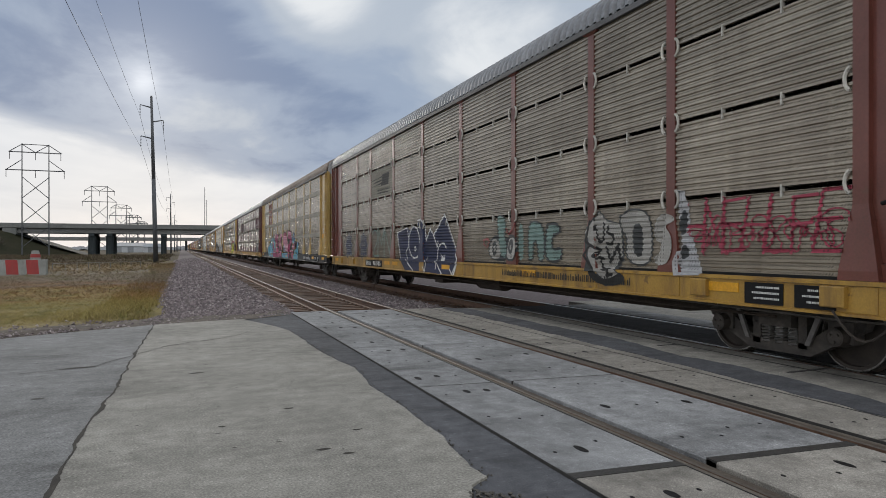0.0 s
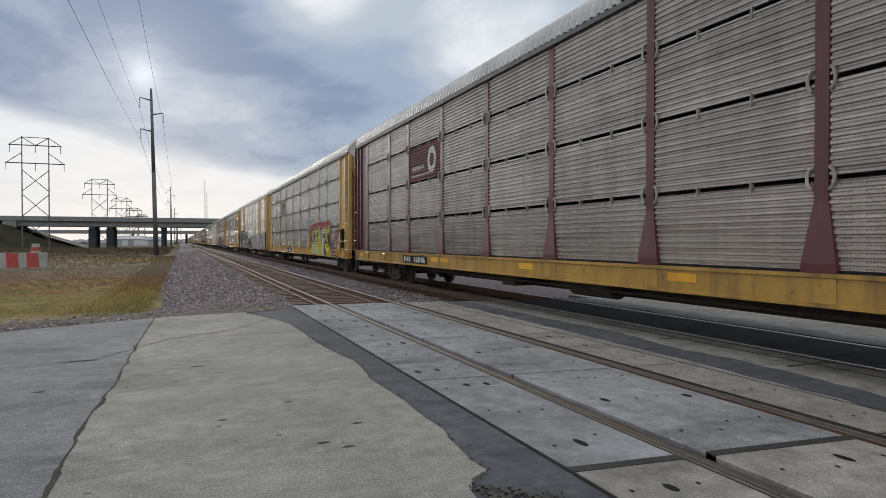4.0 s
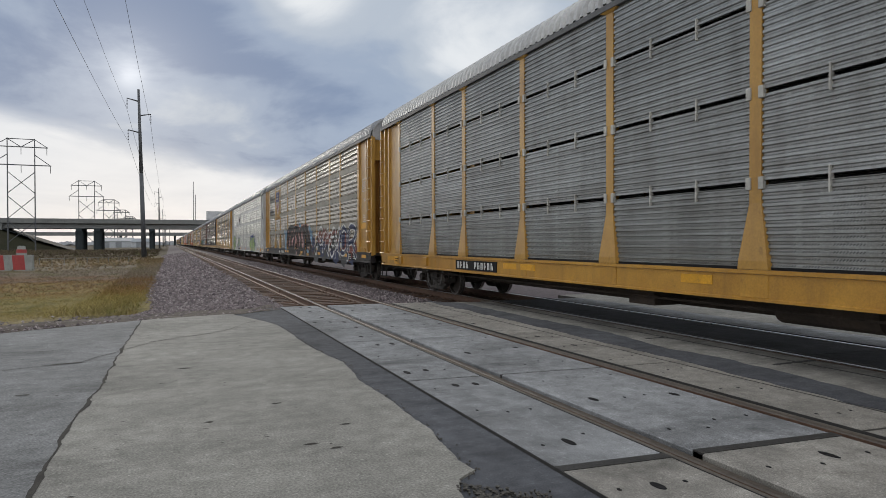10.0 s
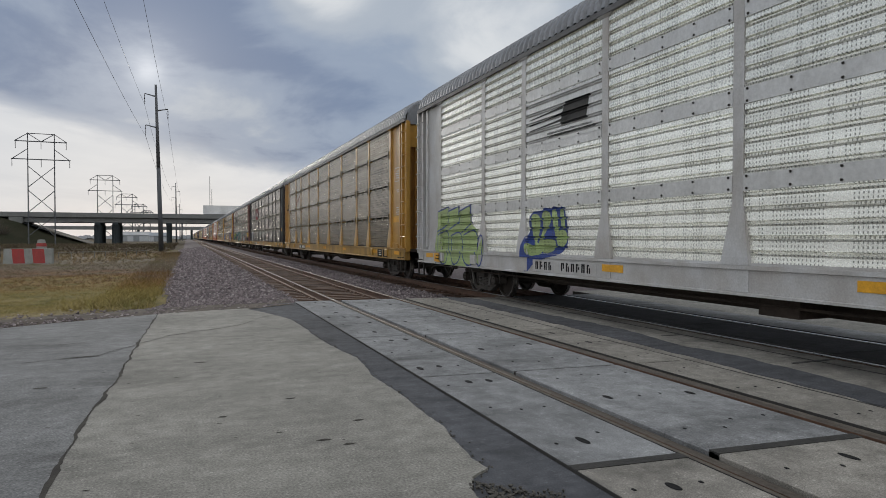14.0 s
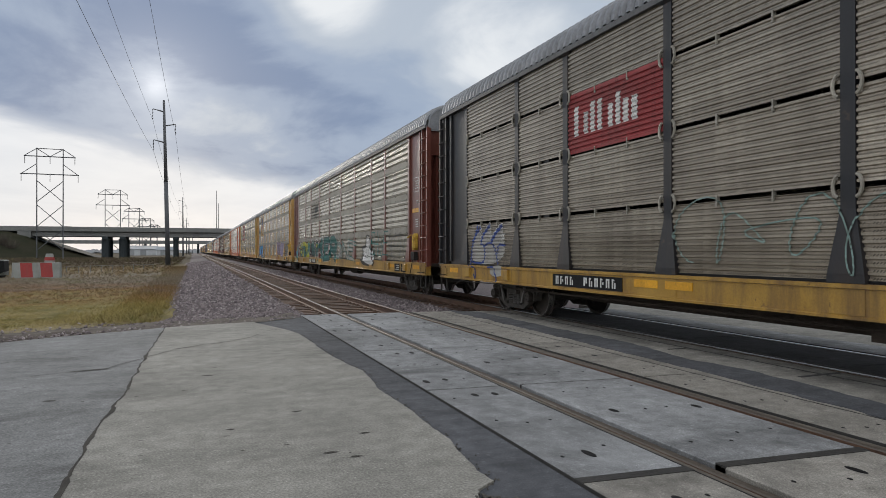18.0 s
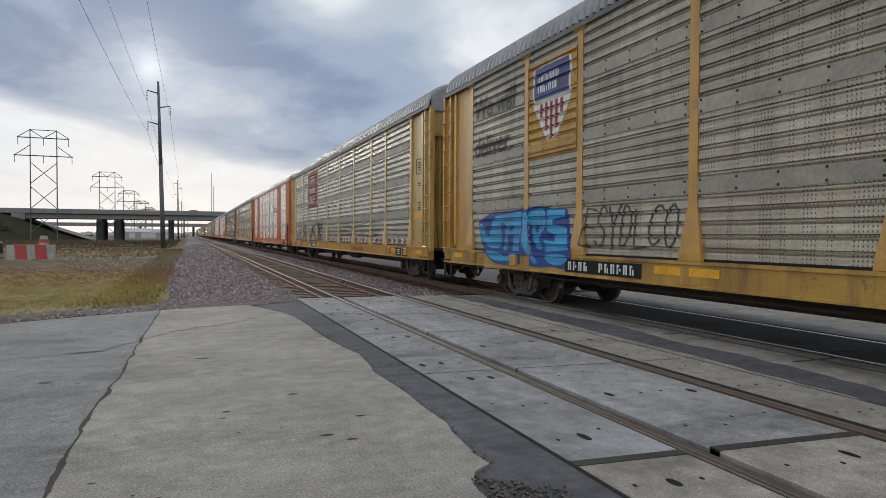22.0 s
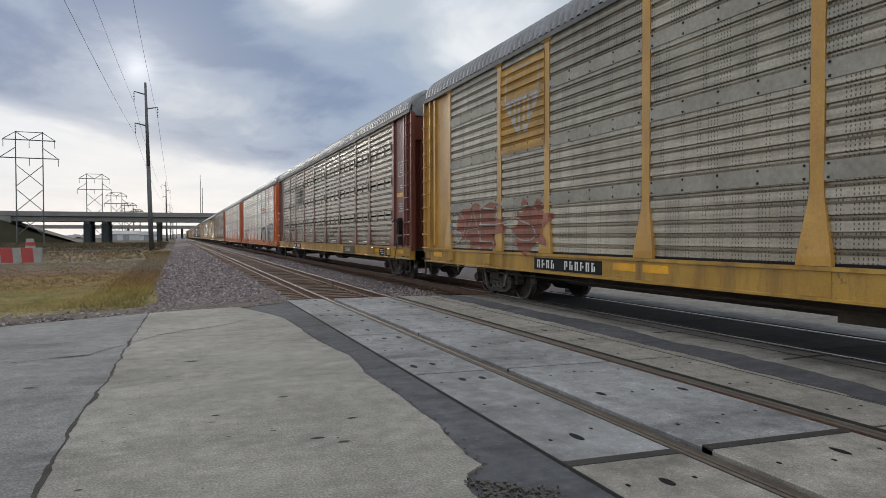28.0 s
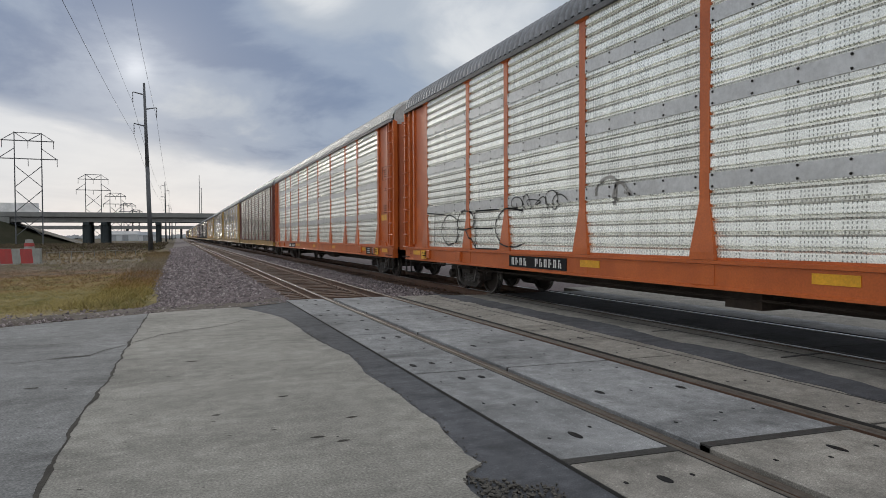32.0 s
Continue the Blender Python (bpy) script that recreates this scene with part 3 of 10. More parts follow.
def build_road():
    crack = ragged(CRACK[1:], 0.03, 1.0, 0.08)
    right = [(x + 0.014 * noise.noise((x * 31, y * 31, 3)), y) for x, y in ragged(SLAB_RIGHT[1:], 0.022, 2.0, 0.03)]
    far2 = ragged(FAR_EDGE_2, 0.03, 4.0)
    far1 = ragged(FAR_EDGE[3:], 0.05, 3.0)
    # right piece: crack, far edge, right edge
    slab("pavement_slab", [(CRACK[0][0] + 0.008, -30)] + [(x + 0.008, y) for x, y in crack] + far2[1:] + right[::-1] + [SLAB_RIGHT[0]], 0.0, 0.3, M["slab"],
         "tan-grey exposed-aggregate concrete paving slab at a crossing")
    slab("pavement_slab", [(CRACK[0][0] - 0.008, -30), (-60, -30)] + FAR_EDGE[:3] + far1 + [(x - 0.008, y) for x, y in crack[::-1]], -0.004, 0.3, M["slab_blue"],
         "smooth blue-grey concrete paving slab with a cracked edge")
    # asphalt filling between the slab and the crossing panels, and between the tracks
    slab("asphalt_fill", [(-2.0, -30), (2.29, -30), (2.29, 14.6), (2.0, 14.75), (1.55, 14.35), (1.1, 13.95), (0.9, 13.2), (-2.0, 3.0)], -0.018, 0.25, M["asphalt"], "dark patched asphalt strip beside the crossing panels")
    left = ragged([(5.85, 14.7), (5.9, 11), (5.82, 7.4), (5.75, 5.6), (5.65, 3.4), (5.6, -30)], 0.07, 6.0)
    rt = ragged([(6.4, 14.0), (6.42, 10.5), (6.50, 8.4), (6.25, 6.8), (6.36, 6.0), (6.3, 5.1), (6.12, 3.9), (6.1, -30)], 0.07, 8.0)
    slab("asphalt_fill", left + rt[::-1], 0.004, 0.25, M["asphalt"], "dark asphalt strip between the two tracks")
    slab("concrete_strip", [(5.5, -30), (7.3, -30), (7.3, 14.0), (5.5, 14.6)], -0.006, 0.25, M["panel_tan"], "tan worn concrete strip between the tracks")
    slab("road", [(9.9, -30), (90, -30), (90, 20), (9.9, 15)], -0.01, 0.3, M["slab"], "worn grey concrete road beyond the tracks")
    # long dark joint and short cross joints in the strip next to the far track
    for x0, x1, y0, y1 in ((6.98, 7.005, -20, 14.0), (6.62, 6.98, 7.62, 7.66), (6.60, 7.28, 5.38, 5.43), (6.75, 7.3, 3.0, 3.05)):
        solid("pavement_joint", Shape().box(x0, x1, y0, y1, -0.03, -0.001), M["edge"], "dark dirty joint in worn concrete", "joint", "pavement joints", "structure")


build_road()


def crossing_panel(x0, x1, y0, y1, tan, parent, holes):
    """One concrete panel with a chamfered steel edge and its bolt and lifting holes."""
    sh = Shape()
    c = 0.012

    def outline(i, z):
        return [(x0 + i, y0 + SKEW * (x0 - 2.3) + i, z), (x1 - i, y0 + SKEW * (x1 - 2.3) + i, z), (x1 - i, y1 + SKEW * (x1 - 2.3) - i, z), (x0 + i, y1 + SKEW * (x0 - 2.3) - i, z)]
    sh.add(outline(0, -0.22) + outline(0, -0.012) + outline(c, 0.0),
           [(0, 1, 5, 4), (1, 2, 6, 5), (2, 3, 7, 6), (3, 0, 4, 7), (4, 5, 9, 8), (5, 6, 10, 9), (6, 7, 11, 10), (7, 4, 8, 11), (8, 9, 10, 11), (3, 2, 1, 0)])
    p = part("panel", sh, M[tan if isinstance(tan, str) else "panel_tan" if tan else "panel"], parent)
    for hx, hy, r, long in holes:
        s = Shape()
        n = 12
        ring = [(hx + r * math.cos(2 * math.pi * i / n) * 0.8, hy + r * long * math.sin(2 * math.pi * i / n)) for i in range(n)]
        rim = [(hx + 1.25 * (a - hx), hy + 1.2 * (b - hy)) for a, b in ring]
        s.add([(a, b, 0.0015) for a, b in rim] + [(a, b, 0.004) for a, b in ring] + [(hx, hy, 0.0025)],
              [(i, (i + 1) % n, n + (i + 1) % n, n + i) for i in range(n)] + [(n + i, n + (i + 1) % n, 2 * n) for i in range(n)])
        part("bolt_hole", s, M["dark"], p)


def build_crossing():
    rng = random.Random(4)
    near = thing("near_crossing", "grey precast concrete grade-crossing panels between rails", "rail crossing", kind="structure")
    far = thing("far_crossing", "worn concrete grade-crossing panels under the train", "rail crossing", kind="structure")
    pitch, g = 2.84, 0.02
    for col, (x0, x1) in enumerate(((2.30, 3.13), (3.37, 4.63), (4.89, 5.60))):
        for k in range(-5, 4):
            y0 = 3.47 + pitch * k
            y1 = y0 + pitch
            w = x1 - x0
            holes = []
            if -3 <= k:
                for u in ((0.10, 0.48, 0.80) if col != 1 else (0.12, 0.42, 0.62, 0.88)):
                    for q in (0.16, 0.5, 0.84):
                        big = (col == 0 and u == 0.48 and q != 0.5) or (col == 1 and u in (0.12, 0.88) and q == 0.5) or rng.random() < 0.12
                        holes.append((x0 + 0.08 + u * (w - 0.16) + rng.uniform(-0.03, 0.03), y0 + q * pitch + SKEW * (x0 - 2.3) + rng.uniform(-0.1, 0.1),
                                      0.034 if big else 0.014, rng.uniform(1.5, 2.2) if big else 1.2))
            crossing_panel(x0, x1, y0 + g, y1 - g, k < 0 or col == 2, near, holes)
            a, b = y1 + SKEW * (x0 - 2.3), y1 + SKEW * (x1 - 2.3)
            part("panel_seam", Shape().add([(x0, a - g, -0.007), (x1, b - g, -0.007), (x1, b + g, -0.007), (x0, a + g, -0.007), (x0, a - g, -0.1), (x1, b - g, -0.1), (x1, b + g, -0.1), (x0, a + g, -0.1)],
                                           [(0, 1, 2, 3), (0, 4, 5, 1), (1, 5, 6, 2), (2, 6, 7, 3), (3, 7, 4, 0)]), M["crack"], near)
    for x0, x1 in ((7.54, 8.80), (9.05, 9.88)):
        for k in range(-5, 4):
            y0 = 3.3 + pitch * k
            crossing_panel(x0, x1, y0 + g, y0 + pitch - g, "gauge_dark" if x0 < 8 else "panel", far, [])
    # steel angle at the end of the grey panels and filler beside the rails
    for x in RAILS:
        for a, b in ((-0.112, -0.062), (0.068, 0.118)):
            t = near if x < 6 else far
            gauge = (a > 0) == (x in RAILS[::2])
            part("flangeway", Shape().box(x + (0.038 if a > 0 else -0.118), x + (0.118 if a > 0 else -0.038), -11, 14.6, -0.2, -0.055 if gauge else -0.016), M["rubber" if gauge else "filler"], t)
    # steel edging along the panels
    for x in (2.296, 3.128, 4.892, 5.602):
        part("steel_edge", Shape().box(x - 0.003, x + 0.003, -11, 14.55, -0.12, 0.003), M["edge"], near)
    for x in (7.542, 8.798, 9.052):
        part("steel_edge", Shape().box(x - 0.008, x + 0.008, -11, 14.4, -0.12, 0.003), M["edge"], far)
    for x0, x1 in ((2.30, 3.13), (3.37, 4.63)):
        y = 3.47
        part("end_angle", Shape().add([(x0, y - 0.06 + SKEW * (x0 - 2.3), 0.005), (x1, y - 0.06 + SKEW * (x1 - 2.3), 0.005), (x1, y + 0.03 + SKEW * (x1 - 2.3), 0.005), (x0, y + 0.03 + SKEW * (x0 - 2.3), 0.005),
                                       (x0, y - 0.06 + SKEW * (x0 - 2.3), -0.1), (x1, y - 0.06 + SKEW * (x1 - 2.3), -0.1), (x1, y + 0.03 + SKEW * (x1 - 2.3), -0.1), (x0, y + 0.03 + SKEW * (x0 - 2.3), -0.1)],
                                      [(0, 1, 2, 3), (0, 4, 5, 1), (1, 5, 6, 2), (2, 6, 7, 3), (3, 7, 4, 0)]), M["edge"], near)


build_crossing()


def rail_profile(x):
    half = [(0.0, 0.0), (0.028, -0.001), (0.037, -0.010), (0.037, -0.035), (0.012, -0.050), (0.010, -0.145), (0.075, -0.165), (0.075, -0.175)]
    return [(x + u, w) for u, w in half] + [(x - u, w) for u, w in half[::-1][:-1]]


def build_tracks():
    rng = random.Random(9)
    for name, pair, last in (("near_track", RAILS[:2], 110.0), ("far_track", RAILS[2:], 60.0)):
        tr = thing(name, "railway track with timber ties and rusty steel rails" if name == "near_track" else "railway track carrying the passing train", "railway track", kind="structure")
        for x in pair:
            sh = Shape()
            prof = rail_profile(x)
            sh.prism(prof, "y", -150, 1600)
            n = len(prof)
            for i in (0, n - 1):
                sh.mi[i] = 1
            sh.mi[1] = sh.mi[n - 2] = 1
            part("rail", sh, [M["rail"], M["rail_top" if name == "near_track" else "rail_bright"]], tr)
        mid = sum(pair) / 2
        tie = Shape().box(-1.3, 1.3, -0.115, 0.115, -0.36, -0.178, 0.0).mesh("tie", M["tie"])
        y = 14.95
        far = Shape()
        while y < 420:
            y += 0.5
            if y < last:
                o = part("tie", tie, None, tr, at=(mid + rng.uniform(-0.05, 0.05), y + rng.uniform(-0.03, 0.03), rng.uniform(-0.012, 0.006)))
                o.rotation_euler = (0, 0, rng.uniform(-0.02, 0.02))
            else:
                far.box(mid - 1.3, mid + 1.3, y - 0.115, y + 0.115, -0.36, -0.178)
        tagged(part("far_ties", far, M["tie"], tr), kind="stuff")
        plates = Shape()
        y = 14.95
        while y < 60:
            y += 0.5
            for x in pair:
                plates.box(x - 0.17, x + 0.17, y - 0.09, y + 0.09, -0.182, -0.168)
                for s in (-0.11, 0.11):
                    plates.box(x + s - 0.02, x + s + 0.02, y - 0.05, y - 0.01, -0.17, -0.14)
        tagged(part("tie_plates", plates, M["rail"], tr), kind="stuff")
        for x in pair:
            for y in ((21.3, 28.5) if name == "near_track" else (26.0,)):
                part("joint_bar", Shape().box(x - 0.034, x - 0.012, y - 0.45, y + 0.45, -0.14, -0.05, 0.006), M["rail"], tr)
                part("joint_bar", Shape().box(x + 0.012, x + 0.034, y - 0.45, y + 0.45, -0.14, -0.05, 0.006), M["rail"], tr)


build_tracks()

BED = [(-1.9, -0.75), (-1.1, -0.62), (-0.3, -0.50), (1.0, -0.34), (2.1, -0.235), (2.7, -0.215), (5.6, -0.22), (6.1, -0.26), (6.5, -0.22), (9.9, -0.22), (10.4, -0.25), (16.0, -0.34), (20.0, -0.85)]


def bed_height(x, y=100.0):
    """The ballast's surface; it rises to the paving at the crossing."""
    z = bed_profile(x)
    u = min(1.0, max(0.0, (y - 14.4) / 6.0))
    return z if x > 2.3 else max(z, -0.08) * (1 - u) + z * u if z < -0.08 else z


def bed_profile(x):
    for (x0, z0), (x1, z1) in zip(BED, BED[1:]):
        if x0 <= x <= x1:
            return z0 + (z1 - z0) * (x - x0) / (x1 - x0)
    return -0.7


def build_ballast():
    sh = Shape()
    xs = sorted({x for x, _ in BED} | {-1.5, 0.3, 1.5, 3.0, 4.0, 5.0})
    ys = steps(12.0, 1600, 15, 1.06, 0.5)
    n = len(xs)
    pts = []
    for y in ys:
        for x in xs:
            w = 0.25 * noise.noise((y * 0.4, 2.0, 0)) + 0.12 * noise.noise((y * 1.7, 5.0, 0)) if x < -0.2 else 0
            pts.append((x + w, y, bed_height(x, y) + 0.03 * noise.noise((x * 1.5, y * 1.5, 4))))
    sh.add(pts, [(j * n + i, j * n + i + 1, (j + 1) * n + i + 1, (j + 1) * n + i) for j in range(len(ys) - 1) for i in range(n - 1)])
    solid("ballast_bed", sh, M["ballast"], "purple-grey crushed-stone ballast bed under two tracks", "ballast", kind="structure", smooth=True)

    rng = np.random.default_rng(5)

    def stones(regions):
        P = []
        for x0, x1, y0, y1, count, r0, r1, lift in regions:
            x, y = rng.uniform(x0, x1, count), rng.uniform(y0, y1, count)
            r = rng.uniform(r0, r1, count)
            z = np.array([bed_height(a, b) for a, b in zip(x, y)]) + lift * r
            P.append(np.stack([x, y, z, r], 1))
        return np.concatenate(P)
    near = stones([(-1.5, 2.75, 14.2, 20, 5600, 0.022, 0.05, 0.25), (-1.5, 2.75, 20, 32, 4600, 0.028, 0.06, 0.25), (-1.5, 2.75, 32, 60, 3400, 0.04, 0.085, 0.25), (-1.5, 2.75, 60, 120, 3000, 0.06, 0.12, 0.25),
                   (5.3, 6.9, 14.4, 30, 3000, 0.025, 0.05, 0.3), (2.7, 5.3, 14.9, 30, 1500, 0.02, 0.035, 0.0), (5.3, 6.9, 30, 60, 1500, 0.035, 0.07, 0.3), (6.9, 10.4, 14.8, 30, 1200, 0.02, 0.04, 0.1)])
    # a spill of stones and dirt clods along the far edge of the paving
    u = rng.uniform(0, 1, 3600)
    ex, ey = np.array([p[0] for p in FAR_EDGE[2:]] + [1.2, 2.4]), np.array([p[1] for p in FAR_EDGE[2:]] + [13.75, 14.6])
    sx = -9 + 11.4 * u
    sy = np.interp(sx, ex, ey) + np.abs(rng.normal(0, 1.0, 3600)) + 0.05
    r = 0.008 + 0.03 * rng.random(3600) ** 2.5
    sz = np.array([max(bed_height(a, b) if a > -1.9 else -9, ground_height(a, b)) for a, b in zip(sx, sy)]) + 0.055 + 0.2 * r
    P = np.concatenate([near, np.stack([sx, sy, sz, r], 1)])
    k = len(P)
    dirs = np.array([(1, 0, 0), (-1, 0, 0), (0, 1, 0), (0, -1, 0), (0, 0, 1), (0, 0, -1)], float)
    jit = rng.uniform(0.65, 1.35, (k, 6, 1)) * dirs[None] + rng.normal(0, 0.22, (k, 6, 3))
    ang = rng.uniform(0, 6.28, k)
    ca, sa = np.cos(ang)[:, None], np.sin(ang)[:, None]
    jx, jy = jit[:, :, 0] * ca - jit[:, :, 1] * sa, jit[:, :, 0] * sa + jit[:, :, 1] * ca
    V = np.stack([jx, jy, jit[:, :, 2] * 0.75], 2) * P[:, None, 3:4] + P[:, None, :3]
    tri = np.array([(0, 2, 4), (2, 1, 4), (1, 3, 4), (3, 0, 4), (2, 0, 5), (1, 2, 5), (3, 1, 5), (0, 3, 5)])
    F = (tri[None] + 6 * np.arange(k)[:, None, None]).reshape(-1, 3)
    me = bpy.data.meshes.new("ballast_stones")
    me.from_pydata(V.reshape(-1, 3).tolist(), [], F.tolist())
    m = bpy.data.materials.new("loose_stone")
    m.use_nodes = True
    nt = m.node_tree
    bsdf = nt.nodes["Principled BSDF"]
    ramp = nt.nodes.new("ShaderNodeValToRGB")
    for _ in range(2):
        ramp.color_ramp.elements.new(0.5)
    for e, (p, c) in zip(ramp.color_ramp.elements, [(0.0, (0.10, 0.085, 0.088)), (0.45, (0.185, 0.157, 0.160)), (0.8, (0.25, 0.215, 0.215)), (1.0, (0.38, 0.34, 0.33))]):
        e.position, e.color = p, (*c, 1)
    geo = nt.nodes.new("ShaderNodeNewGeometry")
    nt.links.new(geo.outputs["Random Per Island"], ramp.inputs[0])
    nt.links.new(ramp.outputs[0], bsdf.inputs["Base Color"])
    bsdf.inputs["Roughness"].default_value = 0.95
    bsdf.inputs["Specular IOR Level"].default_value = 0.1
    me.materials.append(m)
    tagged(new("ballast_stones", me), "loose purple-grey crushed stones on the track bed", "stones", kind="stuff")


build_ballast()


def build_verge():
    """A ragged strip of dark dirt along the paving's far edge."""
    sh = Shape()
    pts = []
    xs = [-14 + 0.25 * i for i in range(66)]
    for x in xs:
        y0 = far_edge(x)
        w = 2.3 + 1.1 * noise.noise((x * 0.9, 1.0, 0)) + 0.3 * noise.noise((x * 3.1, 2.0, 0))
        for u in (-0.05, 0.25, 0.6, 1.0):
            y = y0 + u * w
            z = max(ground_height(x, y), bed_height(x, y) if x > -1.9 else -9)
            pts.append((x, y, z + (0.07 if u < 1 else -0.02) + 0.03 * noise.noise((x * 5, y * 5, 0))))
    n = 4
    sh.add(pts, [(i * n + j, (i + 1) * n + j, (i + 1) * n + j + 1, i * n + j + 1) for i in range(len(xs) - 1) for j in range(n - 1)])
    solid("dirt_verge", sh, M["dirt"], "dark dirt and gravel strip beside the paving", "verge", kind="structure", smooth=True)


build_verge()



def build_wear():
    """Cracks and gouges in the slabs, and the broken corner with its loose gravel."""
    rng = random.Random(21)
    lines = (((-1.75, 8.7), (-1.0, 8.9), (-0.26, 10.29), (0.3, 10.75), (0.85, 11.13), (1.32, 12.16), (1.65, 12.3)), ((-3.2, 9.2), (-2.2, 9.9), (-1.5, 10.05), (-0.7, 10.2)))
    for n, line in enumerate(lines):
        s = Shape()
        pts = ragged(list(line), 0.05, 11.0 + n, 0.1)
        w = [0.012 * (1 + 1.6 * noise.noise((x * 2.3, y * 2.3, 7))) * (1.0 if n == 0 else 0.55) for x, y in pts]
        s.add([(x, y - q, 0.003) for (x, y), q in zip(pts, w)] + [(x, y + max(0.002, q), 0.003) for (x, y), q in zip(pts, w)], [(i, i + 1, len(pts) + i + 1, len(pts) + i) for i in range(len(pts) - 1)])
        solid("pavement_crack", s, M["crack"], "thin dirt-filled crack in the concrete paving", "crack", "pavement cracks", "structure")
    s = Shape()
    pts = ragged(CRACK[1:], 0.03, 1.0, 0.05)
    w = [max(0.005, 0.009 * (1 + 2.2 * noise.noise((x * 3.1, y * 1.9, 17)) + 1.2 * noise.noise((x * 9, y * 9, 5)))) for x, y in pts]
    s.add([(x - q, y, 0.002) for (x, y), q in zip(pts, w)] + [(x + q * 1.2, y, 0.002) for (x, y), q in zip(pts, w)], [(i, i + 1, len(pts) + i + 1, len(pts) + i) for i in range(len(pts) - 1)])
    solid("pavement_crack", s, M["crack"], "crumbled dirt-filled joint between two paving slabs", "crack", "pavement cracks", "structure")
    s = Shape()
    for x, y, a, b in [(0.16, 7.98, 0.11, 0.03), (0.9, 5.9, 0.05, 0.02), (0.95, 4.6, 0.06, 0.025), (1.1, 4.45, 0.05, 0.02), (0.3, 5.5, 0.04, 0.02), (-1.3, 7.2, 0.06, 0.02), (1.3, 5.0, 0.05, 0.02)] + [(rng.uniform(-2.6, 1.6), rng.uniform(3.3, 11), rng.uniform(0.01, 0.03), rng.uniform(0.005, 0.012)) for _ in range(70)]:
        n = 9
        ring = [(x + a * math.cos(6.283 * i / n) * rng.uniform(0.6, 1.2), y + b * math.sin(6.283 * i / n) * rng.uniform(0.6, 1.2), 0.0025) for i in range(n)]
        s.add(ring, [tuple(range(n))])
    solid("pavement_gouges", s, M["crack"], "small dark gouges worn into the concrete paving", "gouge", kind="stuff")
    s = Shape()
    for i in range(520):
        u = rng.random() ** 1.4
        x, y = 1.62 + 0.42 * u + rng.uniform(-0.05, 0.05), rng.uniform(2.7, 3.52) - 0.35 * u
        r = rng.uniform(0.006, 0.02)
        j = [rng.uniform(0.6, 1.3) * r for _ in range(6)]
        s.add([(x + j[0], y, 0), (x - j[1], y, 0), (x, y + j[2], 0.002), (x, y - j[3], 0), (x, y, j[4] * 0.8 - 0.008), (x, y, -0.02)],
              [(0, 2, 4), (2, 1, 4), (1, 3, 4), (3, 0, 4), (2, 0, 5), (1, 2, 5), (3, 1, 5), (0, 3, 5)])
    for _ in range(260):
        t = rng.uniform(3.4, 12)
        x = float(np.interp(t, [q[1] for q in SLAB_RIGHT], [q[0] for q in SLAB_RIGHT])) + abs(rng.gauss(0, 0.035))
        r = rng.uniform(0.004, 0.012)
        s.add([(x + r, t, -0.016), (x - r, t, -0.016), (x, t + r, -0.016), (x, t - r, -0.016), (x, t, r - 0.016)], [(0, 2, 4), (2, 1, 4), (1, 3, 4), (3, 0, 4)])
    solid("loose_gravel", s, surface("dark_gravel_crumbs", (0.055, 0.052, 0.047), (0.15, 0.14, 0.125), 0.95, 0, 60, 90, 0.3, place="World", gloss=0.1), "loose gravel and crumbs at a broken slab corner", "gravel", kind="stuff")


build_wear()

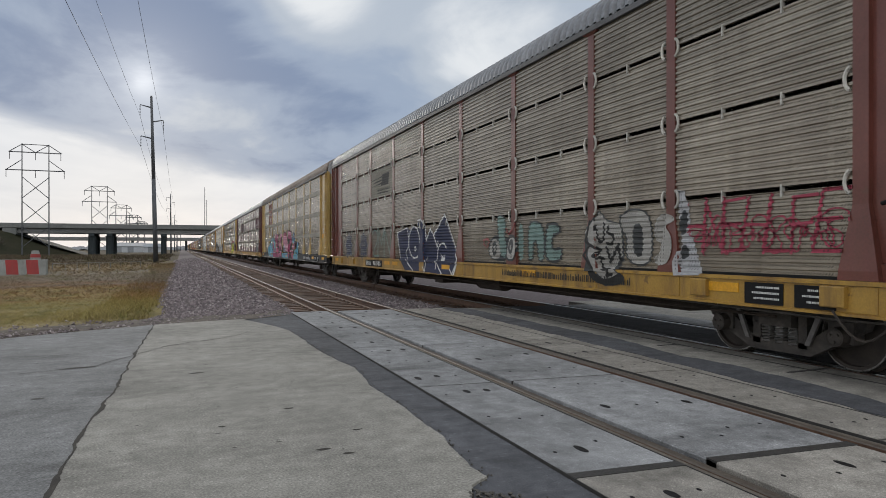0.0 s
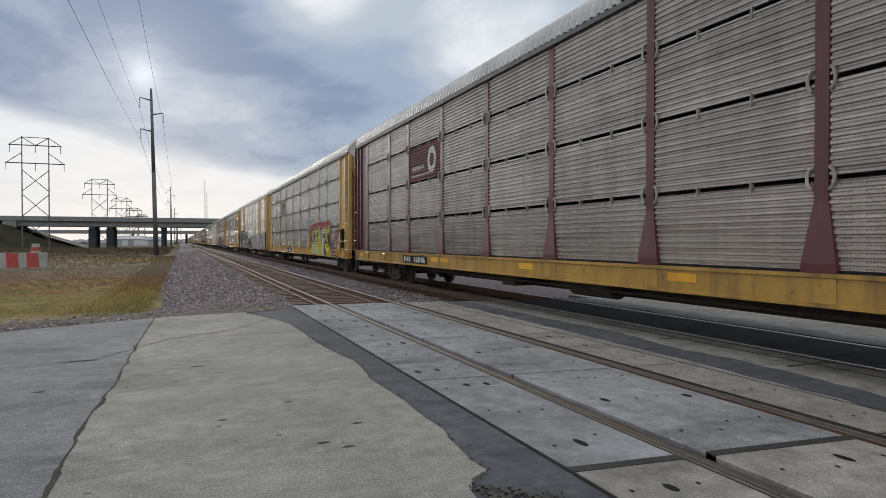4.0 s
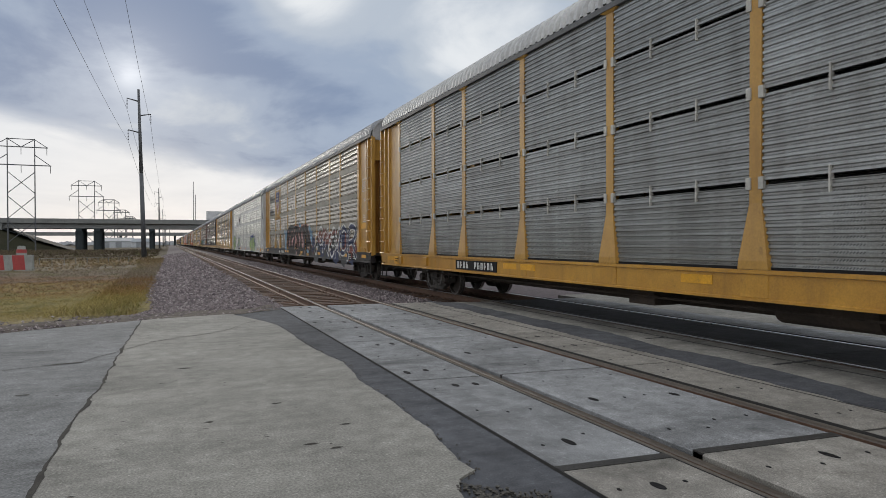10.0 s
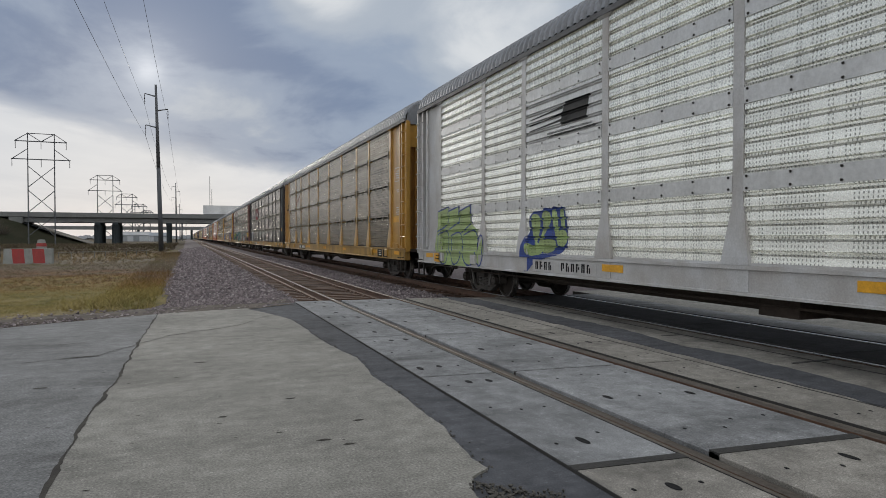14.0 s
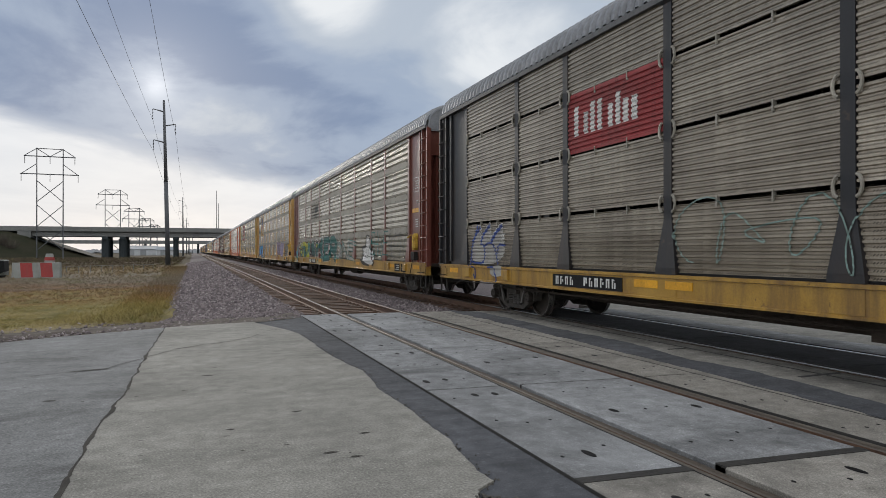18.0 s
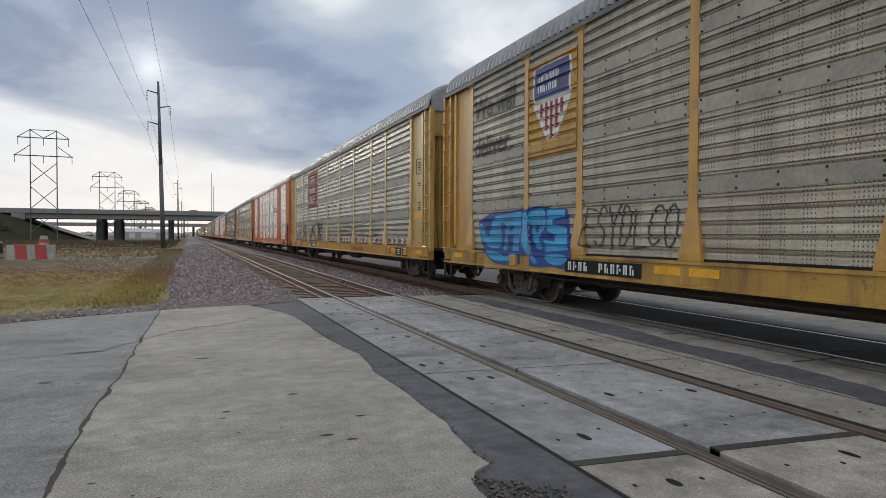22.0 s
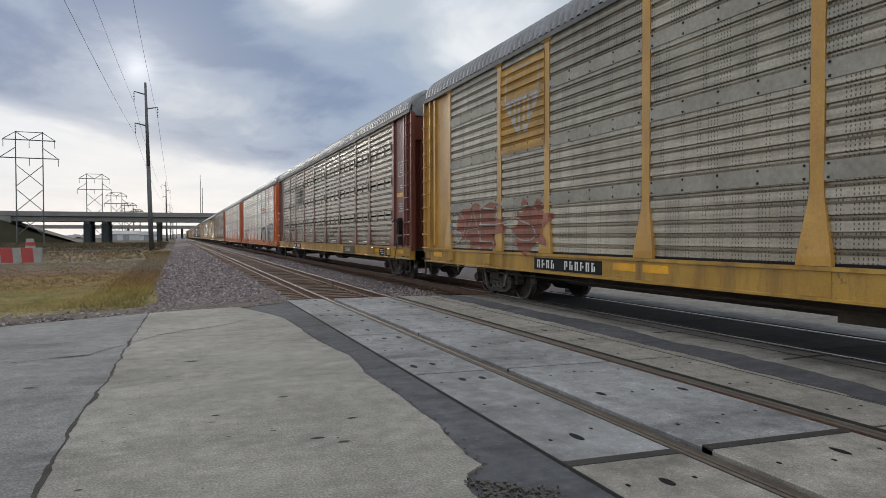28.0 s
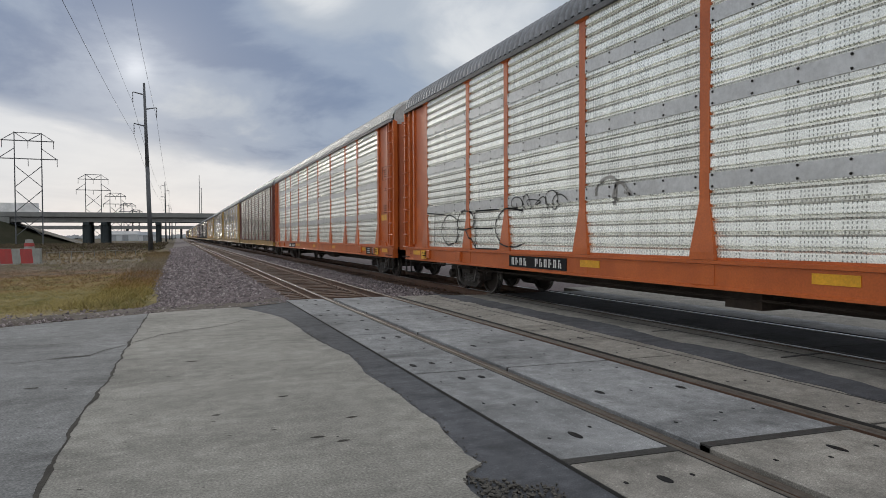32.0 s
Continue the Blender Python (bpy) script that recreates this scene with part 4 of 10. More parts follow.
# ---- field, bridge, poles, far things ----
def build_grass():
    rng = np.random.default_rng(11)
    rows = []
    for x0, x1, y0, y1, count, h0, h1, w in ((-16, -1.3, 15.5, 30, 15000, 0.025, 0.10, 0.006), (-26, -1.6, 30, 60, 11000, 0.05, 0.16, 0.012), (-60, -2.0, 60, 130, 6000, 0.12, 0.32, 0.035),
                                             (-90, -2.5, 130, 215, 3500, 0.3, 0.8, 0.09), (-2.6, -0.85, 16, 90, 4200, 0.08, 0.30, 0.010)):
        x, y = rng.uniform(x0, x1, count), rng.uniform(y0, y1, count)
        ok = y > np.interp(x, [-30, -14, -6, -2.7, 0], [0.5, 8.0, 12.0, 13.8, 15.0]) + 1.2 * rng.uniform(0.35, 1.8, count)
        x, y = x[ok], y[ok]
        rows.append((x, y, rng.uniform(h0, h1, len(x)), np.full(len(x), w)))
    X, Y, H, Wd = (np.concatenate([r[i] for r in rows]) for i in range(4))
    Z = np.array([max(ground_height(a, b), bed_height(a, b) if a > -1.9 else -9) for a, b in zip(X, Y)]) - 0.02
    k, blades = len(X), 6
    V, F = [], []
    for b in range(blades):
        a = rng.uniform(0, 6.28, k)
        ox, oy = rng.normal(0, 0.07, k), rng.normal(0, 0.07, k)
        lean = rng.normal(0, 0.75, (k, 2)) * H[:, None]
        hh = H * rng.uniform(0.6, 1.2, k)
        p0 = np.stack([X + ox - np.cos(a) * Wd, Y + oy - np.sin(a) * Wd, Z], 1)
        p1 = np.stack([X + ox + np.cos(a) * Wd, Y + oy + np.sin(a) * Wd, Z], 1)
        p2 = np.stack([X + ox + lean[:, 0], Y + oy + lean[:, 1], Z + hh], 1)
        n = sum(len(v) for v in V)
        V.append(np.stack([p0, p1, p2], 1).reshape(-1, 3))
        F.append(n + np.arange(3 * k).reshape(-1, 3))
    me = bpy.data.meshes.new("grass")
    me.from_pydata(np.concatenate(V).tolist(), [], np.concatenate(F).tolist())
    m = bpy.data.materials.new("dry_grass_blades")
    m.use_nodes = True
    nt = m.node_tree
    N, L = nt.nodes.new, nt.links.new
    bsdf = nt.nodes["Principled BSDF"]
    geo = N("ShaderNodeNewGeometry")
    col = field_ramp(nt, geo.outputs["Position"], geo.outputs["Random Per Island"])
    br = N("ShaderNodeMapRange")
    br.inputs[3].default_value, br.inputs[4].default_value = 0.75, 1.5
    L(geo.outputs["Random Per Island"], br.inputs[0])
    sc = N("ShaderNodeVectorMath")
    sc.operation = "SCALE"
    L(col, sc.inputs[0]), L(br.outputs[0], sc.inputs["Scale"])
    L(sc.outputs[0], bsdf.inputs["Base Color"])
    bsdf.inputs["Roughness"].default_value = 0.95
    bsdf.inputs["Specular IOR Level"].default_value = 0.1
    me.materials.append(m)
    tagged(new("grass", me), "dry yellow and olive grass beside the ballast", "grass", kind="stuff")


build_grass()

DECK_Y, DECK_TOP = 226.0, 8.1


def build_bridge():
    br = thing("road_bridge", "long grey concrete highway overpass on round piers", "bridge", kind="structure")
    x0, x1 = -47.0, 60.0
    part("deck", Shape().prism([(DECK_Y, 7.55), (DECK_Y - 0.5, 7.75), (DECK_Y - 0.5, DECK_TOP), (DECK_Y + 14.5, DECK_TOP), (DECK_Y + 14.5, 7.75), (DECK_Y + 14, 7.55)], "x", -1300, 1300), M["bridge"], br)
    for y in (DECK_Y - 0.5, DECK_Y + 14.2):
        part("parapet", Shape().prism([(y, DECK_TOP), (y, DECK_TOP + 1.05), (y + 0.2, DECK_TOP + 1.05), (y + 0.35, DECK_TOP)], "x", -1300, 1300), M["bridge"], br)
    for i in range(6):
        y = DECK_Y + 0.6 + i * 2.5
        # outer girder in plain concrete; those behind it have their shade coloured in
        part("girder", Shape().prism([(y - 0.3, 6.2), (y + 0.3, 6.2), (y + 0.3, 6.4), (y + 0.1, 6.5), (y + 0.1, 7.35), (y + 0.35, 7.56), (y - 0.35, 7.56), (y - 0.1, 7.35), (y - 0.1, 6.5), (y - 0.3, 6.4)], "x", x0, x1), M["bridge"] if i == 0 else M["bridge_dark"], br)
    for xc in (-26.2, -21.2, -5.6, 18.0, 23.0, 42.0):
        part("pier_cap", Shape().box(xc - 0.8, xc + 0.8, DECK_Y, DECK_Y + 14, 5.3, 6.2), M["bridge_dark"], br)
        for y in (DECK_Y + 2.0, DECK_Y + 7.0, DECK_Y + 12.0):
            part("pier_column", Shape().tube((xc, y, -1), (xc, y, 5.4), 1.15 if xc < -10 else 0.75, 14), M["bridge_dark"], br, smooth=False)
    # abutment and its sloped paving
    part("abutment", Shape().box(-49.5, -46.0, DECK_Y - 1, DECK_Y + 15, 3.5, 7.6), M["bridge"], br)
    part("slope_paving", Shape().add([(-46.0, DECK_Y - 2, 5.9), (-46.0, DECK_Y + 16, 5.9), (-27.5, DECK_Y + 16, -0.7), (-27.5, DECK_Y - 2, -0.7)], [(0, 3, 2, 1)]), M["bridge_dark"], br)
    # second, farther overpass
    b2 = thing("far_bridge", "distant grey concrete overpass across the tracks", "bridge", kind="structure")
    part("deck", Shape().box(-120, 140, 520, 534, 7.2, 9.6), M["bridge"], b2)
    for xc in (-34, -12, 3.0, 22):
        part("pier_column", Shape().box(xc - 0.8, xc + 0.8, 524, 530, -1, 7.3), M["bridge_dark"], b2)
    # grassy fill that carries the road to the bridge
    m = surface("dark_grass_bank", (0.028, 0.030, 0.018), (0.045, 0.04, 0.026), 0.95, 0, 0.12, 3, 0.6, place="World", gloss=0.08)
    bank = Shape()
    xs = [-1300, -220, -150, -100, -75, -60, -52, -47, -40, -33, -27]
    ztop = [7.6, 7.6, 7.6, 7.6, 7.6, 7.6, 7.5, 6.2, 2.9, 0.6, -0.9]
    pts = []
    for x, z in zip(xs, ztop):
        wide = 4 + 2.6 * (z + 0.7)
        pts += [(x, DECK_Y - wide, -0.8), (x, DECK_Y - wide * 0.45 + 0.5 * noise.noise((x, 1, 1)), z * 0.55 - 0.3), (x, DECK_Y - 0.6, z - 0.05), (x, DECK_Y + 14.6, z - 0.05), (x, DECK_Y + 14.6 + wide, -0.8)]
    n = 5
    bank.add(pts, [(i * n + j, (i + 1) * n + j, (i + 1) * n + j + 1, i * n + j + 1) for i in range(len(xs) - 1) for j in range(n - 1)])
    solid("embankment", bank, m, "grassy road embankment leading up to the overpass", "embankment", kind="structure", smooth=False)
    return br


build_bridge()


def pole_line():
    """Tall steel poles with three side arms each, and their wires."""
    foot, tip = [], []
    for i, (y, x) in enumerate(((-80.0, -3.9), (104.0, -3.6), (287.0, -4.2), (466.0, -4.6), (645.0, -5.0))):
        p = thing("utility_pole", "tall slim weathered steel power pole with three arms" if i == 1 else "distant slim steel power pole with arms", "power pole", (x, y, -0.6), "power poles along the track")
        lean = -0.6 if i == 1 else -0.15
        s = Shape()
        s.tube((0, 0, 0), (lean * 0.5, 0, 12.4), 0.36, 12, 0.28)
        s.tube((lean * 0.5, 0, 12.4), (lean, 0, 24.7), 0.28, 12, 0.16)
        part("shaft", s, M["steel_grey"], p, smooth=True)
        ends = []
        for side, z in ((-1, 23.3), (1, 21.2), (-1, 18.7)):
            xs = lean * z / 24.7
            a = Shape().tube((xs, 0, z - 0.35), (xs + side * 1.55, 0, z), 0.11, 6, 0.06)
            part("arm", a, M["steel_grey"], p)
            for k in range(7):
                part("insulator_disc", Shape().turn([(0.02, 0), (0.10, -0.04), (0.03, -0.12), (0.02, -0.22)], "z", (xs + side * 1.55, 0, z - 0.05 - 0.22 * k), 8), M["wire"], p)
            ends.append(Vector((x + xs + side * 1.55, y, -0.6 + z - 1.65)))
        tip.append(ends)
    for k in range(3):
        for a, b in zip(tip, tip[1:]):
            sag = 2.3 if a is tip[0] else 2.0
            pts = []
            for i in range(25):
                u = i / 24
                q = a[k].lerp(b[k], u)
                pts.append(q - Vector((0, 0, sag * 4 * u * (1 - u))))
            s = Shape()
            r = 0.014 if a is tip[0] else 0.02
            s.path(pts, r, 5)
            solid("power_line", s, M["wire"], "thin dark overhead power line", "wire", "overhead power lines")


pole_line()


def h_tower(x, y, s=1.0):
    """A two-legged lattice tower with two cross arms and X bracing."""
    t = thing("transmission_tower", "twin-legged steel transmission tower with cross arms" if y < 250 else "distant twin-legged steel transmission tower", "power tower", (x, y, -0.8), "transmission towers")
    w, h = 6.2 * s, 30.3 * s
    r = max(0.17, 0.00058 * y)
    rb = r * 0.6
    for k in (0, 1):
        part("leg", Shape().tube((k * w, 0, 0), (k * w, 0, h), r, 8, r * 0.7), M["steel_grey"], t)
    for z, out in ((28.0 * s, 3.0 * s), (23.2 * s, 3.8 * s)):
        part("cross_arm", Shape().tube((-out, 0, z), (w + out, 0, z), r * 0.8, 6), M["steel_grey"], t)
    part("top_arm", Shape().tube((0, 0, h - 0.2), (w, 0, h - 0.2), rb, 6), M["steel_grey"], t)
    lines = [((a, z0 * s), (b, z1 * s)) for z0, z1 in ((2.6, 8.2), (9.0, 14.9), (15.7, 21.4)) for a, b in ((0, w), (w, 0))]
    lines += [((sx, h - 0.2), (sx + dx, 28.0 * s)) for sx, dx in ((0, -3.0 * s), (w, 3.0 * s), (0, w * 0.5), (w, -w * 0.5))]
    lines += [((sx, 26 * s), (sx + dx * 3.6 * s, 23.2 * s)) for sx, dx in ((0, -1.0), (w, 1.0))]
    for (xa, za), (xb, zb) in lines:
        part("brace", Shape().tube((xa, 0, za), (xb, 0, zb), rb, 5), M["steel_grey"], t)
    for z, xs in ((28.0 * s, (-2.8 * s, w / 2, w + 2.8 * s)), (23.2 * s, (-3.6 * s, w / 2, w + 3.6 * s))):
        for q in xs:
            part("insulator", Shape().tube((q, 0, z - 2.0 * s), (q, 0, z), rb * 0.8, 5), M["wire"], t)
    return t


for x, y in ((-39.5, 200.0), (-37.3, 323.0), (-39.0, 455.0), (-40.5, 590.0), (-42.0, 730.0)):
    h_tower(x, y)


def far_things():
    # slim masts beyond the bridge
    for x, y, h in ((12.4, 400, 37.5), (14.0, 415, 31.0)):
        s = Shape().tube((x, y, -1), (x, y, h), 0.24, 6, 0.14)
        solid("mast", s, M["steel_grey"], "tall thin distant grey mast", "mast", "distant masts")
    for x, y, h in ((-2.5, 390, 14), (-6.5, 430, 13), (-1.0, 560, 15)):
        t = thing("wooden_pole", "distant dark utility pole beside the track", "utility pole", (x, y, -0.8), "distant poles")
        part("shaft", Shape().tube((0, 0, 0), (0, 0, h), 0.22, 6), M["steel_grey"], t)
        part("cross_arm", Shape().box(-1.5, 1.5, -0.1, 0.1, h - 1.0, h - 0.75), M["steel_grey"], t)
    # long white sheds seen under the bridge
    wall = surface("white_shed_cladding", (0.55, 0.57, 0.6), (0.45, 0.47, 0.5), 0.7, 0, 0.1, 2, 0.0, place="World")
    roof = surface("grey_shed_roof", (0.30, 0.32, 0.34), None, 0.7, 0, 0.1, 2, 0.0, place="World")
    for x0, x1, y0, y1, h in ((-36, -20, 395, 420, 3.6), (-19, -10, 380, 392, 3.0)):
        b = thing("warehouse", "long low white metal warehouse far behind the bridge", "building", (0, 0, -0.8), "distant warehouses")
        part("wall", Shape().box(x0, x1, y0, y1, 0, h), wall, b)
        part("roof", Shape().prism([(y0 - 0.5, h), (y1 + 0.5, h), ((y0 + y1) / 2, h + 2.0)], "x", x0 - 0.5, x1 + 0.5), roof, b)
        for k in range(int((x1 - x0) / 6)):
            part("door", Shape().box(x0 + 2 + 6 * k, x0 + 5 + 6 * k, y0 - 0.15, y0, 0, 3.2), roof, b)
    # low far woods, with the distance haze mixed into their pale colour
    rng = np.random.default_rng(3)
    V, F = [], []
    for i in range(2600):
        x, y = rng.uniform(-700, 700), rng.uniform(760, 1000)
        h = rng.uniform(2, 6)
        w = rng.uniform(3, 7)
        n = len(V)
        k = 7
        for j in range(k):
            a = 6.28 * j / k
            V.append((x + w * math.cos(a) * rng.uniform(0.6, 1.2), y + w * math.sin(a), -1 + h * rng.uniform(0.15, 0.5)))
        V.append((x + rng.normal(0, 1), y, -1 + h))
        F += [(n + j, n + (j + 1) % k, n + k) for j in range(k)]
    me = bpy.data.meshes.new("far_woods")
    me.from_pydata(V, [], F)
    me.materials.append(surface("haze_toned_woods", (0.23, 0.24, 0.25), (0.28, 0.285, 0.29), 0.95, 0, 0.05, 1, 0, place="World"))
    tagged(new("far_woods", me), "hazy grey-brown bare woods on the horizon", "woods", kind="stuff")
    # bare bushes on the bank
    bush = surface("bare_twigs", (0.085, 0.07, 0.055), None, 0.95, 0, 1, 5, 0)
    for i, (x, y, z, h) in enumerate(((-50.5, 214, 1.5, 5.5), (-54, 212, 2.0, 6.5), (-59, 213, 2.0, 6.0), (-66, 213, 2.0, 7.0), (-74, 214, 2.0, 6.0), (-48.5, 213, 0.6, 4.5), (-57, 210, 1.0, 5.5), (-63, 209, 1.0, 5.0), (-70, 210, 1.0, 5.5), (-80, 211, 1.5, 6.0))):
        r2 = random.Random(i)
        s = Shape()
        for k in range(110):
            a, o = r2.uniform(0, 6.28), r2.uniform(0.3, 2.6)
            top = Vector((o * math.cos(a), o * math.sin(a), h * r2.uniform(0.5, 1.0)))
            mid = Vector((top.x * 0.3, top.y * 0.3, top.z * 0.5))
            s.tube((0, 0, -0.8), mid, 0.05, 4, 0.04, False)
            s.tube(mid, top, 0.04, 4, 0.015, False)
        b = solid("bare_bush", s, bush, "leafless brown bush on the road embankment", "bush", "bare bushes")
        b.location = (x, y, z)


far_things()


def build_barrier():
    b = thing("striped_barrier", "white and red striped concrete barrier block in the grass", "barrier", (-13.7, 61.0, -0.90))
    b.rotation_euler = (0, 0, radians(-4))
    white = surface("dirty_white_concrete", (0.30, 0.31, 0.295), (0.23, 0.24, 0.225), 0.85, 0, 1, 15, 0.2, 0.3)
    red = surface("faded_red_paint", (0.36, 0.035, 0.03), (0.28, 0.03, 0.03), 0.7, 0, 1, 15, 0.1, 0.2)
    part("block", Shape().prism([(-0.35, 0.0), (0.35, 0.0), (0.3, 0.3), (0.18, 1.45), (-0.18, 1.45), (-0.3, 0.3)], "x", 0.0, 3.45), white, b)
    for x in (0.68, 2.12):
        s = Shape()
        s.add([(x, -0.318, 0.25), (x + 0.85, -0.318, 0.25), (x + 0.72, -0.19, 1.43), (x - 0.13, -0.19, 1.43)], [(0, 1, 2, 3)])
        s.add([(x, -0.30, 0.25), (x + 0.85, -0.30, 0.25), (x + 0.72, -0.17, 1.43), (x - 0.13, -0.17, 1.43)], [(3, 2, 1, 0)])
        part("stripe", s, red, b, "faded red painted stripe")
    w = thing("wrecked_drum", "white and orange marker drum lying on a striped barrier", "marker", (-11.15, 61.2, 0.54))
    part("drum", Shape().turn([(0.0, 0.75), (0.26, 0.74), (0.32, 0.45), (0.38, 0.0), (0.0, 0.0)], "z", (0, 0, 0), 14), white, w, smooth=False)
    part("stripe", Shape().turn([(0.33, 0.46), (0.345, 0.45), (0.385, 0.18), (0.37, 0.18)], "z", (0, 0, 0), 14), red, w)
    k = thing("trailer", "white flat barrier trailer with a dark tarp on it", "trailer", (-19.5, 61.5, -0.72))
    part("body", Shape().box(0, 5.2, -0.5, 0.9, 0.25, 1.5, 0.05), white, k)
    part("tarp", Shape().prism([(3.9, 1.5), (4.6, 1.55), (5.25, 1.4), (5.3, 0.6), (4.9, 0.35), (4.7, 0.9), (4.3, 1.3)], "y", -0.75, 0.6), M["dark"], k)
    part("base", Shape().box(0.2, 5.0, -0.4, 0.8, 0.0, 0.26), M["dark"], k)
    # a low wire fence and posts behind
    f = thing("low_fence", "low pale post-and-rail fence beyond the barrier", "fence", (-12.0, 74, -0.75))
    for i in range(9):
        part("post", Shape().tube((i * 0.95, i * 0.9, 0), (i * 0.95, i * 0.9, 0.75), 0.035, 6), M["bridge"], f)
    part("rail", Shape().tube((0, 0, 0.7), (7.6, 7.2, 0.7), 0.02, 6), M["bridge"], f)


build_barrier()

# ---- the train of covered car-carrier wagons ----
BAYS = [2.787, 1.945, 2.787, 2.787, 2.787, 2.787, 2.787, 1.945, 2.787]
END = 1.85
POST_Y = [END]
for _b in BAYS:
    POST_Y.append(POST_Y[-1] + _b)
LENGTH = POST_Y[-1] + END
PITCH, TRACK_X, SIDE = 28.082, 8.175, -1.64
ROWS_A = [(1.13, 2.13), (2.19, 3.22), (3.28, 4.30), (4.36, 5.19)]
ROWS_B = [(1.13, 2.16), (2.16, 3.25), (3.25, 4.33), (4.33, 5.19)]
TRUCKS = (END + 1.5, LENGTH - END - 1.5)
WHEEL_R = 0.42
SHARED = {}
_half = [(-1.63, 5.25), (-1.61, 5.40), (-1.53, 5.57), (-1.37, 5.72), (-1.10, 5.85), (-0.7, 5.94), (-0.3, 5.97)]
ROOF_LINE = _half + [(-x, z) for x, z in _half[::-1]]


def front_at(k, t):
    """Where the front end of wagon k stands along the track at t seconds."""
    return 4.492 - END + PITCH * (k - 1) - (15.211 * t - 0.02495 * t * t - 0.000026 * t ** 3)


def shared(key, make, slots=1):
    if key not in SHARED:
        SHARED[key] = make().mesh(key, [M["black"]] * slots)
    return SHARED[key]


def put(name, mesh, mats, parent, at=(0, 0, 0), label=""):
    """A mesh object on shared mesh data with materials of its own."""
    ob = part(name, mesh, None, parent, label, at=at)
    for i, m in enumerate(mats if isinstance(mats, (list, tuple)) else [mats]):
        ob.material_slots[i].link, ob.material_slots[i].material = "OBJECT", m
    return ob


def wave(kind, z):
    """How far a panel's skin lies in (negative: outwards) at the height z above its lower edge."""
    if kind == "fine":
        u = (z % 0.083) / 0.083
        return 0.0 if u < 0.4 else 0.021 * (u - 0.4) / 0.16 if u < 0.56 else 0.021 if u < 0.84 else 0.021 * (1 - u) / 0.16
    u = (z % 0.182) / 0.182
    return 0.006 * u / 0.6 if u < 0.6 else 0.006 - 0.016 * (u - 0.6) / 0.14 if u < 0.74 else -0.010 + 0.046 * (u - 0.74) / 0.07 if u < 0.81 else 0.036 if u < 0.93 else 0.036 * (1 - u) / 0.07


def breaks(kind, h):
    p, us = (0.083, (0, 0.4, 0.56, 0.84)) if kind == "fine" else (0.182, (0, 0.6, 0.74, 0.81, 0.93))
    out = [p * (k + u) for k in range(int(h / p) + 1) for u in us]
    return [z for z in out if z < h - 0.001] + [h]


def panel_shape(kind, w, h):
    def make():
        s = Shape()
        zs = breaks(kind, h)
        s.prism([(wave(kind, z), z) for z in zs], "y", 0, w, caps=False, closed=False)
        # folded rims give the sheet its thickness
        s.add([(0, 0, 0), (0.05, 0, 0), (0.05, w, 0), (0, w, 0)], [(0, 1, 2, 3)])
        s.add([(0, 0, h), (0.05, 0, h), (0.05, w, h), (0, w, h)], [(3, 2, 1, 0)])
        return s
    return shared("panel_%s_%.2f_%.2f" % (kind, w, h), make)


def post_shape():
    def make():
        p = [(-0.22, 1.119), (0.22, 1.119), (0.21, 1.22), (0.085, 1.92), (0.085, 5.13), (0.20, 5.17), (0.20, 5.25), (-0.20, 5.25), (-0.20, 5.17), (-0.085, 5.13), (-0.085, 1.92), (-0.21, 1.22)]
        s = Shape()
        n = len(p)
        # the foot stands out further than the shaft
        out = [(-0.05 if z < 1.3 else -0.035 if z > 5.15 else -0.002, y, z) for y, z in p]
        s.add(out + [(0.12, y, z) for y, z in p], [(0, 1, 2, 11), (11, 2, 3, 10), (10, 3, 4, 9), (9, 4, 5, 8), (8, 5, 6, 7)] + [(i, (i + 1) % n, n + (i + 1) % n, n + i) for i in range(n)])
        return s
    return shared("post", make)


def roof_shape():
    def make():
        s = Shape()
        prof = ROOF_LINE
        rows = []
        y, k = 0.18, 0
        seq = (0.0, 0.0, 0.075, 0.075)
        st = (0.075, 0.03, 0.075, 0.03)
        while y < LENGTH - 0.2:
            rows.append((y, seq[k % 4]))
            y += st[k % 4]
            k += 1
        n = len(prof)
        pts = []
        for y, d in rows:
            for x, z in prof:
                q = Vector((x, z - 3.6))
                q *= 1 + d / q.length
                pts.append((q.x, y, q.y + 3.6))
        s.add(pts, [(j * n + i, j * n + i + 1, (j + 1) * n + i + 1, (j + 1) * n + i) for j in range(len(rows) - 1) for i in range(n - 1)])
        return s
    return shared("roof", make)


def sill_shape():
    def make():
        s = Shape()
        s.prism([(-1.68, 0.735), (-1.50, 0.735), (-1.50, 1.115), (-1.69, 1.115), (-1.69, 1.066), (-1.66, 1.060), (-1.66, 0.775), (-1.68, 0.765)], "y", 0.12, LENGTH - 0.12)
        return s
    return shared("sill", make)


def slot_clips():
    """Short clips that bridge the slot between the sill and the lowest panels."""
    s = Shape()
    for i, b in enumerate(BAYS):
        n = 6 if b > 2.2 else 4
        for j in range(n):
            y = POST_Y[i] + 0.3 + (b - 0.6) * j / (n - 1)
            s.box(SIDE - 0.004, SIDE + 0.02, y - 0.07, y + 0.07, 1.112, 1.15)
    return s


def brake_lever_shape():
    """A slanted worn brake hanger beside the springs."""
    return shared("brake_lever", lambda: Shape().prism([(-0.03, 0.0), (0.035, 0.0), (0.19, 0.36), (0.13, 0.38)], "x", -0.02, 0.02))


